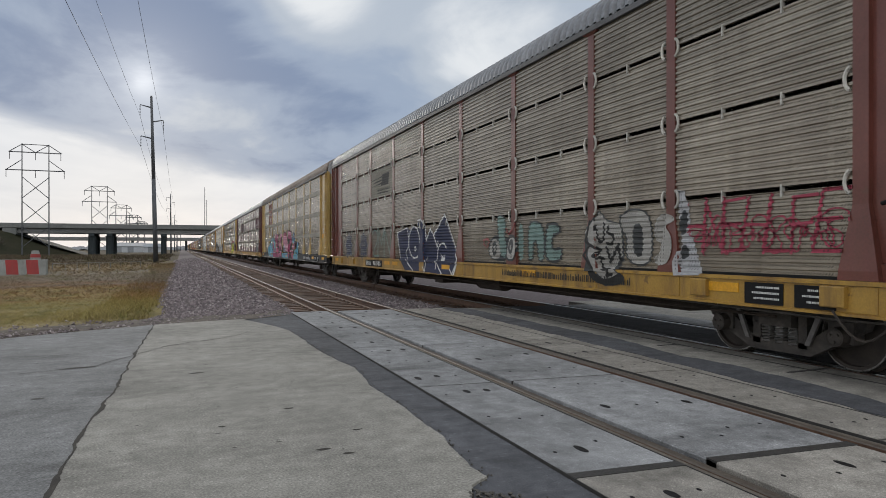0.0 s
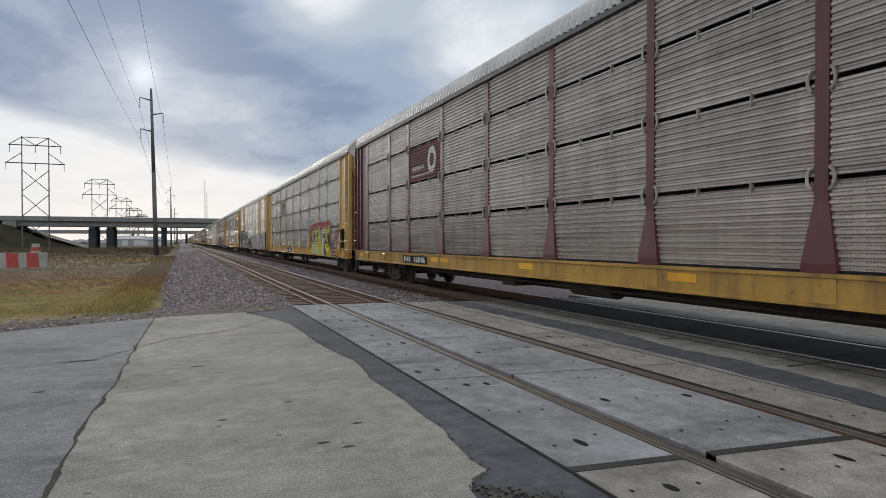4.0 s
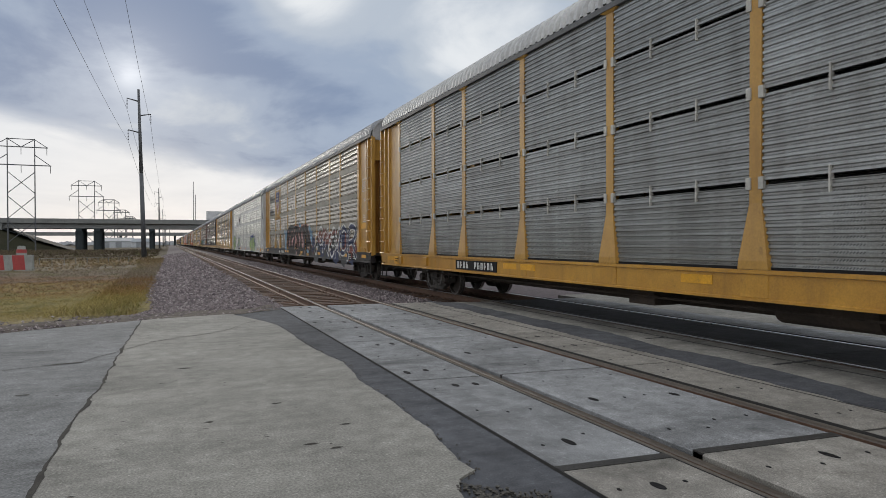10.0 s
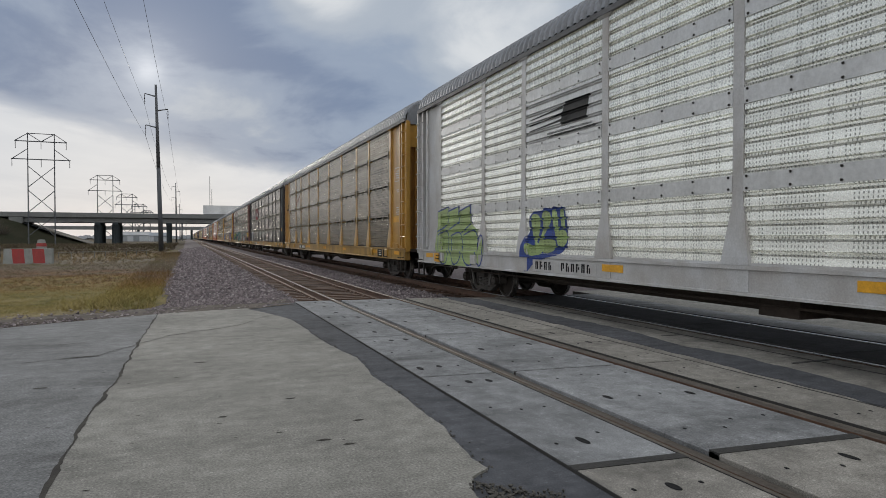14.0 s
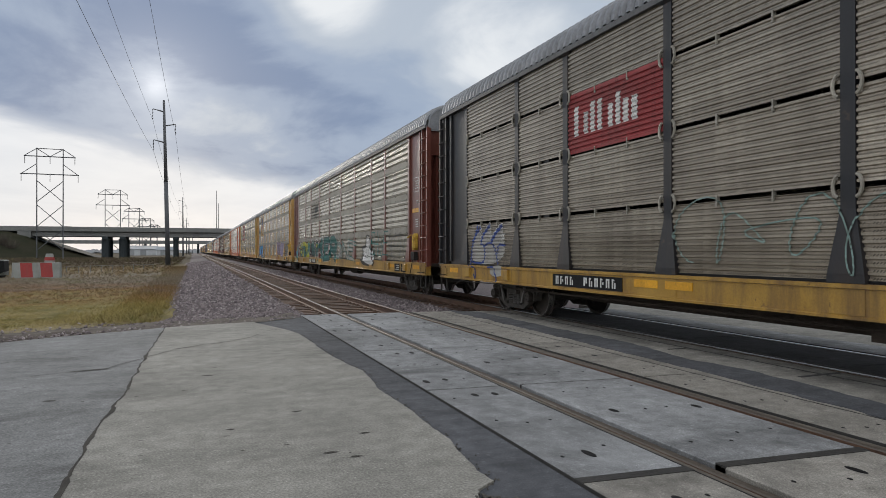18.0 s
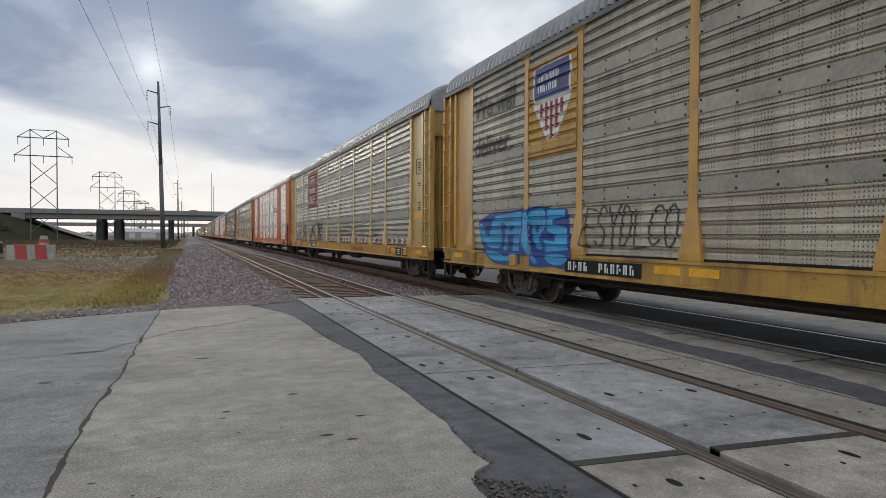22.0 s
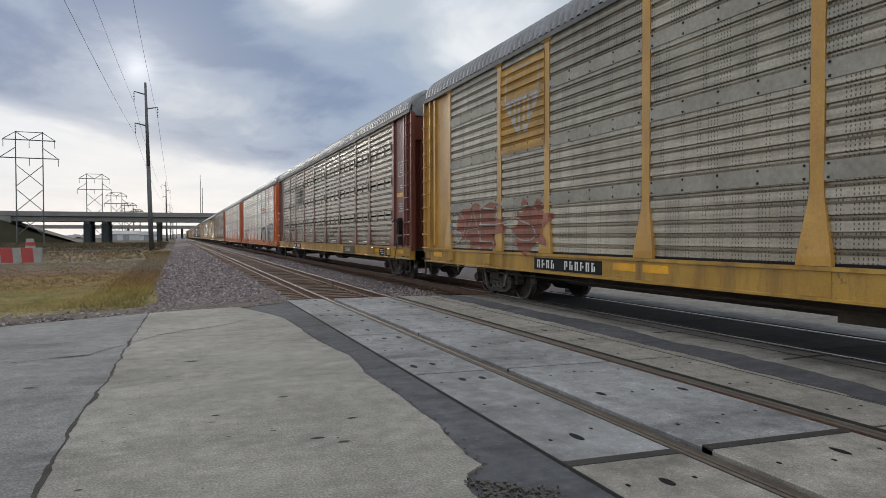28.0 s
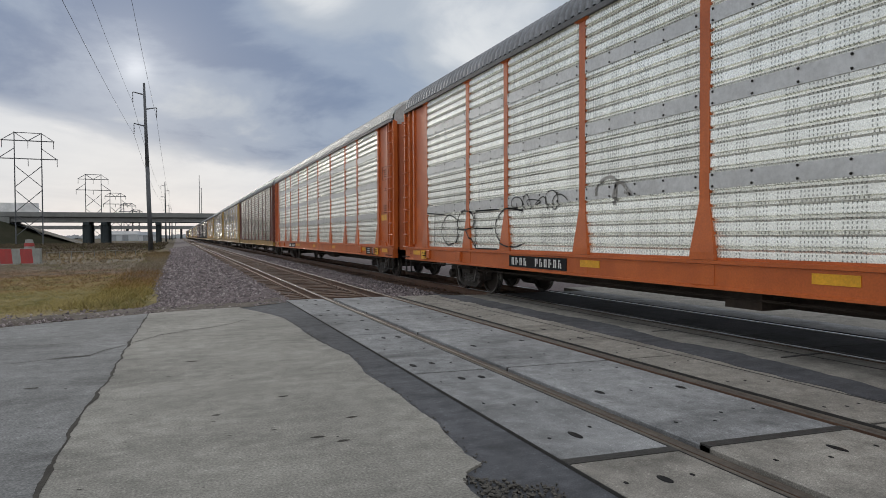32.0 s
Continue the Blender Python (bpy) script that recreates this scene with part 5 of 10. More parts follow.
def bearing_cap_shape():
    """A round axle cap with three bolt heads."""
    def make():
        s = Shape().turn([(0.0, -0.05), (0.085, -0.048), (0.105, -0.02), (0.105, 0.05)], "x", (0, 0, 0), 16)
        for i in range(3):
            a = 2.094 * i + 0.5
            s.turn([(0.0, -0.075), (0.016, -0.072), (0.018, -0.045)], "x", (0, 0.055 * math.cos(a), 0.055 * math.sin(a)), 6)
        return s
    return shared("bearing_cap", make)


def truck_frame_shape():
    def make():
        s = Shape()
        for x in (-1.02, 0.90):
            s.prism([(-1.16, 0.60), (-0.98, 0.66), (-0.5, 0.74), (0.5, 0.74), (0.98, 0.66), (1.16, 0.60), (1.12, 0.50), (0.5, 0.60), (-0.5, 0.60), (-1.12, 0.50)], "x", x, x + 0.13)
            s.prism([(-1.12, 0.52), (-0.72, 0.52), (-0.36, 0.27), (0.36, 0.27), (0.72, 0.52), (1.12, 0.52), (0.97, 0.38), (0.44, 0.12), (-0.44, 0.12), (-0.95, 0.40)], "x", x, x + 0.13)
            for y in (-0.34, 0.34):
                s.box(x, x + 0.13, y - 0.06, y + 0.06, 0.2, 0.64)
            for y in (-0.866, 0.866):
                s.box(x - 0.04, x + 0.15, y - 0.16, y + 0.16, 0.34, 0.60)
        s.box(-1.1, 1.1, -0.24, 0.24, 0.46, 0.66)
        return s
    return shared("truck_frame", make)


def spring_shape():
    def make():
        s = Shape()
        pts = []
        for i in range(49):
            a = i * 6.283 / 8
            pts.append((0.075 * math.cos(a), 0.075 * math.sin(a), 0.25 * i / 48))
        s.path(pts, 0.017, 4)
        return s
    return shared("spring", make)


def wheelset_shape():
    def make():
        s = Shape()
        r = WHEEL_R
        for sgn in (-1, 1):
            x = sgn * 0.755
            prof = [(0.09, -0.08), (0.10, -0.055), (0.30, -0.025), (r - 0.07, -0.02), (r - 0.06, -0.07), (r - 0.022, -0.07)]
            s.slot = 0
            s.turn([(a, x + sgn * -b) for a, b in prof], "x", (0, 0, 0), 36)
            s.slot = 1
            s.turn([(r - 0.022, x + sgn * 0.07), (r - 0.005, x + sgn * 0.07), (r, x + sgn * 0.05), (r + 0.002, x - sgn * 0.03)], "x", (0, 0, 0), 28)
            s.slot = 0
            s.turn([(r + 0.002, x - sgn * 0.03), (r + 0.028, x - sgn * 0.05), (r + 0.02, x - sgn * 0.07), (r - 0.05, x - sgn * 0.07), (r - 0.07, x - sgn * 0.02), (0.3, x - sgn * 0.01), (0.1, x - sgn * 0.07)], "x", (0, 0, 0), 28)
            # three core marks on the web, by which the turning shows
            for k in range(3):
                a = 2.094 * k
                s.box(x + sgn * 0.022, x + sgn * 0.034, 0.2 * math.cos(a) - 0.03, 0.2 * math.cos(a) + 0.03, 0.2 * math.sin(a) - 0.03, 0.2 * math.sin(a) + 0.03)
        s.tube((-1.12, 0, 0), (1.12, 0, 0), 0.085, 12)
        s.turn([(0.0, -1.17), (0.11, -1.165), (0.125, -1.1), (0.125, -0.96)], "x", (0, 0, 0), 14)
        s.turn([(0.0, 1.17), (0.11, 1.165), (0.125, 1.1), (0.125, 0.96)], "x", (0, 0, 0), 14)
        return s
    return shared("wheelset", make, 2)


def ladder_shape():
    def make():
        s = Shape()
        for y in (0.06, 0.50):
            s.box(-1.66, -1.58, y - 0.03, y + 0.03, 1.0, 5.2)
        for k in range(11):
            z = 1.12 + 0.375 * k
            s.tube((-1.70, 0.04, z), (-1.70, 0.52, z), 0.014, 6)
            for y in (0.06, 0.50):
                s.tube((-1.70, y, z), (-1.64, y, z), 0.014, 6)
        return s
    return shared("ladder", make)


def end_sheet_shape():
    def make():
        return Shape().prism([(0.74, 1.05), (1.86, 1.05), (1.86, 5.18), (0.74, 5.18)], "x", -1.58, -1.50)
    return shared("end_sheet", make)


def sheet_edge_shape():
    """The folded upright edge of an end sheet."""
    def make():
        return Shape().prism([(0.74, 1.2), (0.86, 1.2), (0.86, 5.16), (0.74, 5.16)], "x", -1.635, -1.578)
    return shared("sheet_edge", make)


def sheet_foot_shape():
    def make():
        return Shape().prism([(0.95, 1.06), (1.9, 1.06), (1.9, 1.3), (1.72, 1.75), (1.72, 1.3), (1.1, 1.25)], "x", -1.62, -1.578)
    return shared("sheet_foot", make)


def end_door_shape(smooth):
    """The end doors: one smooth bowed shell, or flat leaves with folds."""
    def make():
        s = Shape()
        if smooth:
            n = 24
            prof = [(-1.56 + 3.12 * i / n, -0.03 + 0.30 * abs(-1 + 2 * i / n) ** 6) for i in range(n + 1)]
        else:
            prof = []
            for i in range(13):
                x = -1.5 + 0.25 * i
                d = 0.20 + 0.03 * (i % 2) + 0.10 * abs(x / 1.5) ** 8
                prof += [(x - 0.03, d), (x + 0.03, d), (x + 0.05, d + 0.05), (x + 0.2, d + 0.05)]
            prof = [q for q in prof if -1.52 < q[0] < 1.52]
        s.prism(prof + [(x, y + 0.06) for x, y in prof[::-1]], "z", 1.0, 5.16 if smooth else 4.42)
        return s
    return shared("end_door%d" % smooth, make)


def end_header_shape():
    """The fixed plate over the end doors."""
    def make():
        return Shape().prism([(-1.54, 0.16), (1.54, 0.16), (1.54, 0.26), (-1.54, 0.26)], "z", 4.38, 5.2)
    return shared("end_header", make)


def hatch_shape():
    """A shut hatch in a smooth end door, with its raised rim."""
    def make():
        s = Shape()
        for y0, y1, z0, z1 in ((-1.0, -0.55, 1.55, 1.58), (-1.0, -0.55, 2.60, 2.63), (-1.0, -0.97, 1.55, 2.63), (-0.58, -0.55, 1.55, 2.63)):
            s.add([(x, y, z) for x in (y0, y1) for y in (-0.045, 0.03) for z in (z0, z1)], [(0, 1, 3, 2), (4, 6, 7, 5), (0, 4, 5, 1), (2, 3, 7, 6), (0, 2, 6, 4), (1, 5, 7, 3)])
        return s
    return shared("hatch", make)


def wide_end_shape():
    """The full-width end sheet of the wide-sheeted wagons."""
    return shared("wide_end", lambda: Shape().box(-1.62, -1.54, 0.06, 1.86, 1.08, 5.19))


def end_post_shape():
    return shared("end_post", lambda: Shape().box(-1.66, -1.50, 0.0, 0.065, 0.95, 5.23))


def sheet_seam_shape(y):
    return shared("sheet_seam_%.2f" % y, lambda: Shape().box(-1.635, -1.618, y - 0.02, y + 0.02, 1.1, 5.17))


def short_ladder_shape():
    def make():
        s = Shape()
        for y in (0.10, 0.48):
            s.box(-1.76, -1.72, y - 0.02, y + 0.02, 0.35, 2.25)
        for k in range(6):
            z = 0.42 + 0.35 * k
            s.tube((-1.74, 0.06, z), (-1.74, 0.54, z), 0.016, 6)
        for z in (1.1, 1.9):
            for y in (0.10, 0.48):
                s.tube((-1.74, y, z), (-1.62, y, z), 0.016, 6)
        return s
    return shared("short_ladder", make)


def corner_shape():
    """The narrow wall behind the ladder, with its folded edge."""
    def make():
        return Shape().prism([(-1.58, 0.03), (-1.52, 0.03), (-1.52, 0.48), (-1.44, 0.48), (-1.44, 0.54), (-1.58, 0.54)], "z", 1.02, 5.17)
    return shared("corner", make)


def recess_shape():
    """A backing in the gap between the ladder corner and the end sheet; its black stands in for the gap's deep shade.
    """
    def make():
        return Shape().box(-1.48, -1.40, 0.5, 0.80, 1.05, 5.15)
    return shared("recess", make)


def roof_end_shape():
    def make():
        prof = [(-1.60, 5.1)] + [(x * 0.985, z - 0.02) for x, z in ROOF_LINE[1:-1]] + [(1.60, 5.1)]
        s = Shape()
        s.prism(prof, "y", 0.10, 0.16)
        for (x0, z0), (x1, z1) in zip(prof[1:-2], prof[2:-1]):
            s.add([(x0, 0.05, z0 + 0.05), (x1, 0.05, z1 + 0.05), (x1, 0.3, z1 + 0.05), (x0, 0.3, z0 + 0.05), (x0, 0.05, z0 - 0.02), (x1, 0.05, z1 - 0.02)], [(0, 1, 2, 3), (0, 4, 5, 1)])
        return s
    return shared("roof_end", make)


def coupler_shape():
    def make():
        s = Shape()
        s.box(-0.11, 0.11, -0.62, 0.5, 0.72, 0.95, 0.03)
        s.prism([(-0.17, -0.62), (0.05, -0.62), (0.16, -0.74), (0.05, -0.80), (0.0, -0.72), (-0.17, -0.78)], "z", 0.66, 1.0)
        s.box(-0.5, 0.5, 0.1, 0.55, 0.62, 1.02)
        pts = []
        for i in range(13):
            u = i / 12
            pts.append((-0.45 + 0.15 * u, -0.05 - 0.75 * u, 0.72 - 0.42 * math.sin(3.14 * u * 0.95)))
        s.path(pts, 0.025, 6)
        s.path([(-1.2, -0.02, 0.62), (-0.6, -0.25, 0.6), (0.0, -0.25, 0.6), (0.25, 0.1, 0.7)], 0.02, 5)
        return s
    return shared("coupler", make)


def step_shape():
    def make():
        s = Shape()
        for y in (0.16, 0.60):
            s.box(-1.66, -1.63, y - 0.03, y + 0.03, 0.36, 1.0)
        s.box(-1.67, -1.53, 0.13, 0.63, 0.35, 0.375)
        s.path([(-1.70, 0.14, 0.82), (-1.76, 0.14, 0.82), (-1.76, 0.62, 0.82), (-1.70, 0.62, 0.82)], 0.012, 5)
        return s
    return shared("step", make)


def underframe_shape():
    def make():
        s = Shape()
        s.box(-1.5, 1.5, 0.15, LENGTH - 0.15, 1.0, 1.09)
        s.prism([(0.2, 0.62), (3.9, 0.62), (5.6, 0.42), (LENGTH - 5.6, 0.42), (LENGTH - 3.9, 0.62), (LENGTH - 0.2, 0.62), (LENGTH - 0.2, 1.0), (0.2, 1.0)], "x", -0.38, 0.38)
        for k in range(12):
            y = 4.2 + k * (LENGTH - 8.4) / 11
            s.box(-1.5, 1.5, y - 0.06, y + 0.06, 0.82, 1.0)
        s.tube((-0.95, 11.0, 0.62), (-0.95, 12.3, 0.62), 0.2, 12)
        s.box(-1.2, -0.7, 14.4, 15.0, 0.46, 0.84)
        s.path([(-1.25, 3.2, 0.60), (-1.25, LENGTH - 3.2, 0.60)], 0.02, 5)
        return s
    return shared("underframe", make)


def bracket_shape(kind="clip"):
    """A half ring of bent rod, or a small plate, that ties two panels to a post."""
    def make():
        if kind == "plate":
            return Shape().box(-0.022, 0.03, -0.07, 0.0, -0.075, 0.075, 0.006)
        return Shape().path([(-0.012, -0.035 + 0.075 * math.cos(a * 0.349), 0.125 * math.sin(a * 0.349)) for a in range(-4, 5)], 0.021, 6)
    return shared("bracket_" + kind, make)


def hook_shape(kind):
    def make():
        a, b = (-0.10, 0.05) if kind == "clip" else (-0.17, 0.12)
        return Shape().prism([(-0.011, a), (0.011, a), (0.014, a + 0.04), (0.011, b), (-0.011, b)], "x", -0.008, 0.05)
    return shared("hook_" + kind, make)


def put_clips(car, kind, mat):
    """Brackets at the posts and small hooks along the gaps between the panels."""
    for i, b in enumerate(BAYS):
        y0, y1 = POST_Y[i] + 0.085, POST_Y[i + 1] - 0.085
        for z in (2.16, 3.25, 4.33):
            put("bracket", bracket_shape(kind), mat, car, (SIDE, y0 + 0.04, z))
            put("bracket", bracket_shape(kind), mat, car, (SIDE, y1 - 0.04, z)).scale.y = -1
            for u in ((0.33, 0.67) if b > 2.2 else (0.5,)):
                put("panel_hook", hook_shape(kind), mat, car, (SIDE, y0 + u * (y1 - y0), z))


def rivet_shape():
    """Bolt heads along the flat strips of the smooth-banded sides."""
    def make():
        s = Shape()
        for i, b in enumerate(BAYS):
            y0, y1 = POST_Y[i] + 0.085, POST_Y[i + 1] - 0.085
            n = 4 if b > 2.2 else 3
            for z in (2.16, 3.25, 4.33):
                for dz in (-0.075, 0.075):
                    for k in range(n + 1):
                        y = y0 + 0.06 + k * (y1 - y0 - 0.12) / n
                        s.turn([(0.0, -0.014), (0.014, -0.010), (0.018, 0.0)], "x", (SIDE - 0.012, y, z + dz), 6)
        return s
    return shared("rivets", make)


def band_shape(w):
    def make():
        return Shape().prism([(-0.006, -0.105), (0.02, -0.105), (0.02, 0.105), (-0.006, 0.105)], "y", 0, w)
    return shared("band_%.2f" % w, make)


def bars(rng, w, h, rows, fill=0.6):
    """Unreadable lettering as rows of short bars, in the plane y, z."""
    s = Shape()
    for r in range(rows):
        z1 = h - (r + 0.2) * h / rows
        z0 = z1 - 0.36 * h / rows
        y = 0.0
        while y < w * rng.uniform(0.6, 1.0):
            d = rng.uniform(0.2, 0.5) * h / rows
            s.box(-0.004, 0.004, y, min(w, y + d * fill), z0, z1)
            y += d
    return s


def mirror_to_far(parent, mesh, name, mats, at=(0, 0, 0)):
    o = put(name, mesh, mats, parent, at)
    o.scale = (-1, 1, 1)
    return o


def reversed_end(o):
    """Turns an end part so that it serves the wagon's rear."""
    o.scale = (1, -1, 1)
    o.location.y += LENGTH
    return o


def wagon(k, spec):
    rng = random.Random(100 + k)
    car = thing("autorack_wagon", spec["label"], "rail wagon", group="wagons of the train")
    body, skin, sill, roof = spec["body"], spec["skin"], spec["sill"], spec["roof"]
    kind, gaps = spec["kind"], spec["gaps"]
    near = k <= 18
    rows = ROWS_A if gaps else ROWS_B
    solid_bays = spec.get("solid", ())
    for i, b in enumerate(BAYS):
        y0, w = POST_Y[i] + 0.09, b - 0.18
        if i in solid_bays:
            s = Shape().box(SIDE + 0.03, SIDE + 0.06, y0 - 0.1, y0 + w + 0.1, 1.12, 5.19)
            s.box(SIDE + 0.01, SIDE + 0.035, y0 + w / 2 - 0.04, y0 + w / 2 + 0.04, 1.12, 5.19)
            part("wide_sheet", s, body, car)
            continue
        for z0, z1 in rows:
            if near:
                put("side_panel", panel_shape(kind, w, z1 - z0), skin, car, (SIDE + 0.008, y0, z0))
        if not near:
            s = Shape()
            for z0, z1 in rows:
                s.prism([(SIDE + 0.008 + wave(kind, z), z0 + z) for z in breaks(kind, z1 - z0)], "y", y0, y0 + w, caps=False, closed=False)
            SHARED.setdefault("bay_%s_%d_%d" % (kind, gaps, i), s.mesh("bay", [skin]))
            put("side_panel", SHARED["bay_%s_%d_%d" % (kind, gaps, i)], skin, car)
        if not gaps and near:
            for z in (2.16, 3.25, 4.33):
                put("panel_strip", band_shape(w), spec.get("strip", skin), car, (SIDE + 0.002, y0, z))
    for y in POST_Y:
        put("post", post_shape(), body, car, (SIDE, y, 0))
    if near:
        if gaps:
            put_clips(car, spec.get("clip", "clip"), spec.get("clip_mat", BAND_GREY))
        else:
            put("riveting", rivet_shape(), M["black"], car)["kind"] = "stuff"
    # far side: one skin with its posts
    fs = SHARED.get("far_side_" + kind)
    if not fs:
        s = Shape()
        s.prism([(1.62 - wave(kind, z - 1.12), z) for z in [1.12 + q for q in breaks(kind, 4.07)]], "y", POST_Y[0], POST_Y[-1], caps=False, closed=False)
        fs = SHARED["far_side_" + kind] = s.mesh("far_side", [skin])
    put("far_side_skin", fs, skin, car)
    for y in POST_Y if near else ():
        o = put("post", post_shape(), body, car, (1.64, y, 0))
        o.scale = (-1, 1, 1)
    put("lower_seam", shared("seam", lambda: Shape().box(SIDE + 0.004, SIDE + 0.05, POST_Y[0], POST_Y[-1], 1.112, 1.152)), body if k in (8, 17, 18) else M["dark"], car)
    if k in (5, 14):
        put("slot_clips", shared("slot_clips", slot_clips), sill, car)["kind"] = "stuff"
    put("side_sill", sill_shape(), sill, car, label=spec.get("sill_label", ""))
    mirror_to_far(car, sill_shape(), "side_sill", sill)
    for sgn in (-1, 1):
        put("top_chord", shared("chord%d" % sgn, lambda: Shape().box(sgn * 1.64 - 0.05, sgn * 1.64 + 0.05, 0.12, LENGTH - 0.12, 5.18, 5.27)), spec.get("chord", CHORD), car)
    put("roof", roof_shape(), roof, car, label=spec.get("roof_label", "corrugated metal roof"))
    put("underframe", underframe_shape(), M["under"], car)
    smooth, wide_end = spec.get("smooth_end", False), bool(solid_bays)
    door = spec.get("door", body)
    for rear in (False, True):
        ends = [("end_door", end_door_shape(smooth), door), ("roof_end", roof_end_shape(), spec.get("cap", roof)), ("coupler", coupler_shape(), M["black"]), ("step", step_shape(), M["black"])]
        if not smooth:
            ends.append(("end_header", end_header_shape(), body))
        if wide_end:
            ends += [("end_sheet", wide_end_shape(), body), ("end_post", end_post_shape(), body), ("sheet_seam", sheet_seam_shape(0.62), body), ("sheet_seam", sheet_seam_shape(1.25), body), ("ladder", short_ladder_shape(), M["black"])]
        else:
            # the gap's backing is black for its deep shade; smooth ends take door paint
            ends += [("ladder", ladder_shape(), body), ("corner_wall", corner_shape(), body), ("door_pocket", recess_shape(), door if smooth else M["dark"]), ("end_sheet", end_sheet_shape(), body), ("sheet_edge", sheet_edge_shape(), body), ("sheet_foot", sheet_foot_shape(), body)]
        if smooth and near:
            ends.append(("hatch", hatch_shape(), door))
        for name, me, m in ends:
            o = put(name, me, m, car)
            if rear:
                reversed_end(o)
            if name in ("ladder", "end_sheet", "step", "corner_wall") and near:
                o = put(name, me, m, car)
                if rear:
                    reversed_end(o)
                o.scale.x = -1
    if near and smooth:
        for x, z, w, h, r in ((-0.95, 3.3, 0.5, 0.25, 3), (-1.0, 4.15, 0.8, 0.1, 1)):
            o = tagged(part("data_stencil", bars(rng, w, h, r), spec.get("mark", M["dark"]), car), kind="stuff")
            o.rotation_euler, o.location = (0, 0, radians(-90)), (x, -0.034, z)
    if near:
        slot = part("door_slot", Shape().box(-1.05, -0.45, (-0.045 if smooth else 0.19), 0.05 if smooth else 0.24, 3.82, 3.95, 0.0), M["dark"], car)
        part("door_handle", Shape().tube((-0.98, -0.06 if smooth else 0.17, 3.885), (-0.7, -0.06 if smooth else 0.17, 3.885), 0.018, 6), M["truck"], slot)
    wheels = []
    for y in TRUCKS:
        frame_ob = put("truck_frame", truck_frame_shape(), M["truck"], car, (0, y, 0))
        if near:
            for dy in (-0.2, 0.0, 0.2):
                put("spring", spring_shape(), M["spring"], frame_ob, (-0.96, dy, 0.22))
            for sg in (-1, 1):
                put("brake_lever", brake_lever_shape(), M["spring"], frame_ob, (-1.06, sg * 0.44, 0.26)).scale.y = sg
                put("bearing_cap", bearing_cap_shape(), M["truck"], frame_ob, (-1.12, sg * 0.866, 0.42))
        for dy in (-0.866, 0.866):
            w = put("wheelset", wheelset_shape(), [M["wheel"], M["tread"]], car, (0, y + dy, WHEEL_R))
            wheels.append((w, y + dy))
    if near:
        # release rod that runs below the sill to the truck, with its chain
        for y0, sg in ((1.0, 1), (LENGTH - 1.0, -1)):
            part("brake_rod", Shape().path([(SIDE + 0.06, y0 + sg * q, z) for q, z in ((0.0, 0.56), (0.25, 0.66), (0.5, 0.69), (1.2, 0.68), (3.2, 0.71), (5.0, 0.73))], 0.013, 5), M["truck"], car)
        # number board, stencils and reflective strips on the sill
        yb = POST_Y[7] + BOARD_SHIFT.get(k, 0.4)
        board_ob = part("number_board", Shape().box(SIDE - 0.032, SIDE - 0.02, yb - 2.15, yb, 0.80, 1.03), spec.get("board", M["dark"]), car, "number board with plain marks")
        nb = Shape()
        y = yb - 0.12
        for j in range(10):
            if j == 4:
                y -= 0.28
            # each mark: an upright bar and a shorter one beside it
            nb.box(SIDE - 0.038, SIDE - 0.030, y - 0.034, y, 0.84, 0.995)
            nb.box(SIDE - 0.038, SIDE - 0.030, y - 0.095, y - 0.062, 0.84 + 0.05 * (j % 3 == 1), 0.995 - 0.06 * (j % 2))
            nb.box(SIDE - 0.038, SIDE - 0.030, y - 0.064, y - 0.032, 0.965, 0.99)
            y -= 0.165
        tagged(part("number_stencil", nb, spec.get("board_mark", M["white"]), board_ob), kind="stuff")
        for y in (0.75, 3.4, 8.4, 12.8, 17.2, LENGTH - 1.4) + ((yb - 3.0,) if all(abs(yb - 3.0 - q) > 0.7 for q in (0.75, 3.4, 8.4, 12.8, 17.2)) else ()):
            part("reflector_strip", Shape().box(SIDE - 0.030, SIDE - 0.018, y, y + 0.55, 0.90, 1.02), M["amber"], car)
        for y, w in ((POST_Y[0] + 0.25, 0.5), (POST_Y[0] + 0.9, 0.55)):
            plate = part("data_plate", Shape().box(SIDE - 0.032, SIDE - 0.02, y, y + w, 0.78, 1.04), spec.get("board", M["dark"]), car)
            q = bars(rng, w - 0.1, 0.2, 3)
            o = tagged(part("plate_stencil", q, spec.get("board_mark", M["white"]), plate), kind="stuff")
            o.location = (SIDE - 0.034, y + 0.05, 0.81)
        for y in POST_Y:
            put("sill_stiffener", shared("sill_stiffener", lambda: Shape().box(SIDE - 0.027, SIDE - 0.015, -0.2, 0.2, 0.78, 1.062, 0.004)), sill, car, (0, y, 0))
        for y in () if k in (2, 5, 7) else (POST_Y[0] + 0.12, POST_Y[1] - 0.75, POST_Y[8] + 0.3, POST_Y[9] - 0.4):
            part("jacking_pad", Shape().box(SIDE - 0.085, SIDE - 0.02, y, y + 0.28, 0.82, 1.05, 0.012), sill, car)
        if smooth:
            for y in (POST_Y[0] - 0.2, POST_Y[9] - 0.2):
                sign = part("load_sign", Shape().box(SIDE - 0.085, SIDE - 0.06, y, y + 0.42, 0.80, 1.04), M["amber"], car, "small yellow load sign")
                o = tagged(part("sign_stencil", bars(rng, 0.32, 0.14, 2), M["dark"], sign), kind="stuff")
                o.location = (SIDE - 0.087, y + 0.05, 0.85)
        mk = spec.get("mark", M["white"])
        # framed data box and small lettering on the end sheets
        fr = Shape()
        y0, z0, w, h = 1.0, 3.35, 0.46, 0.46
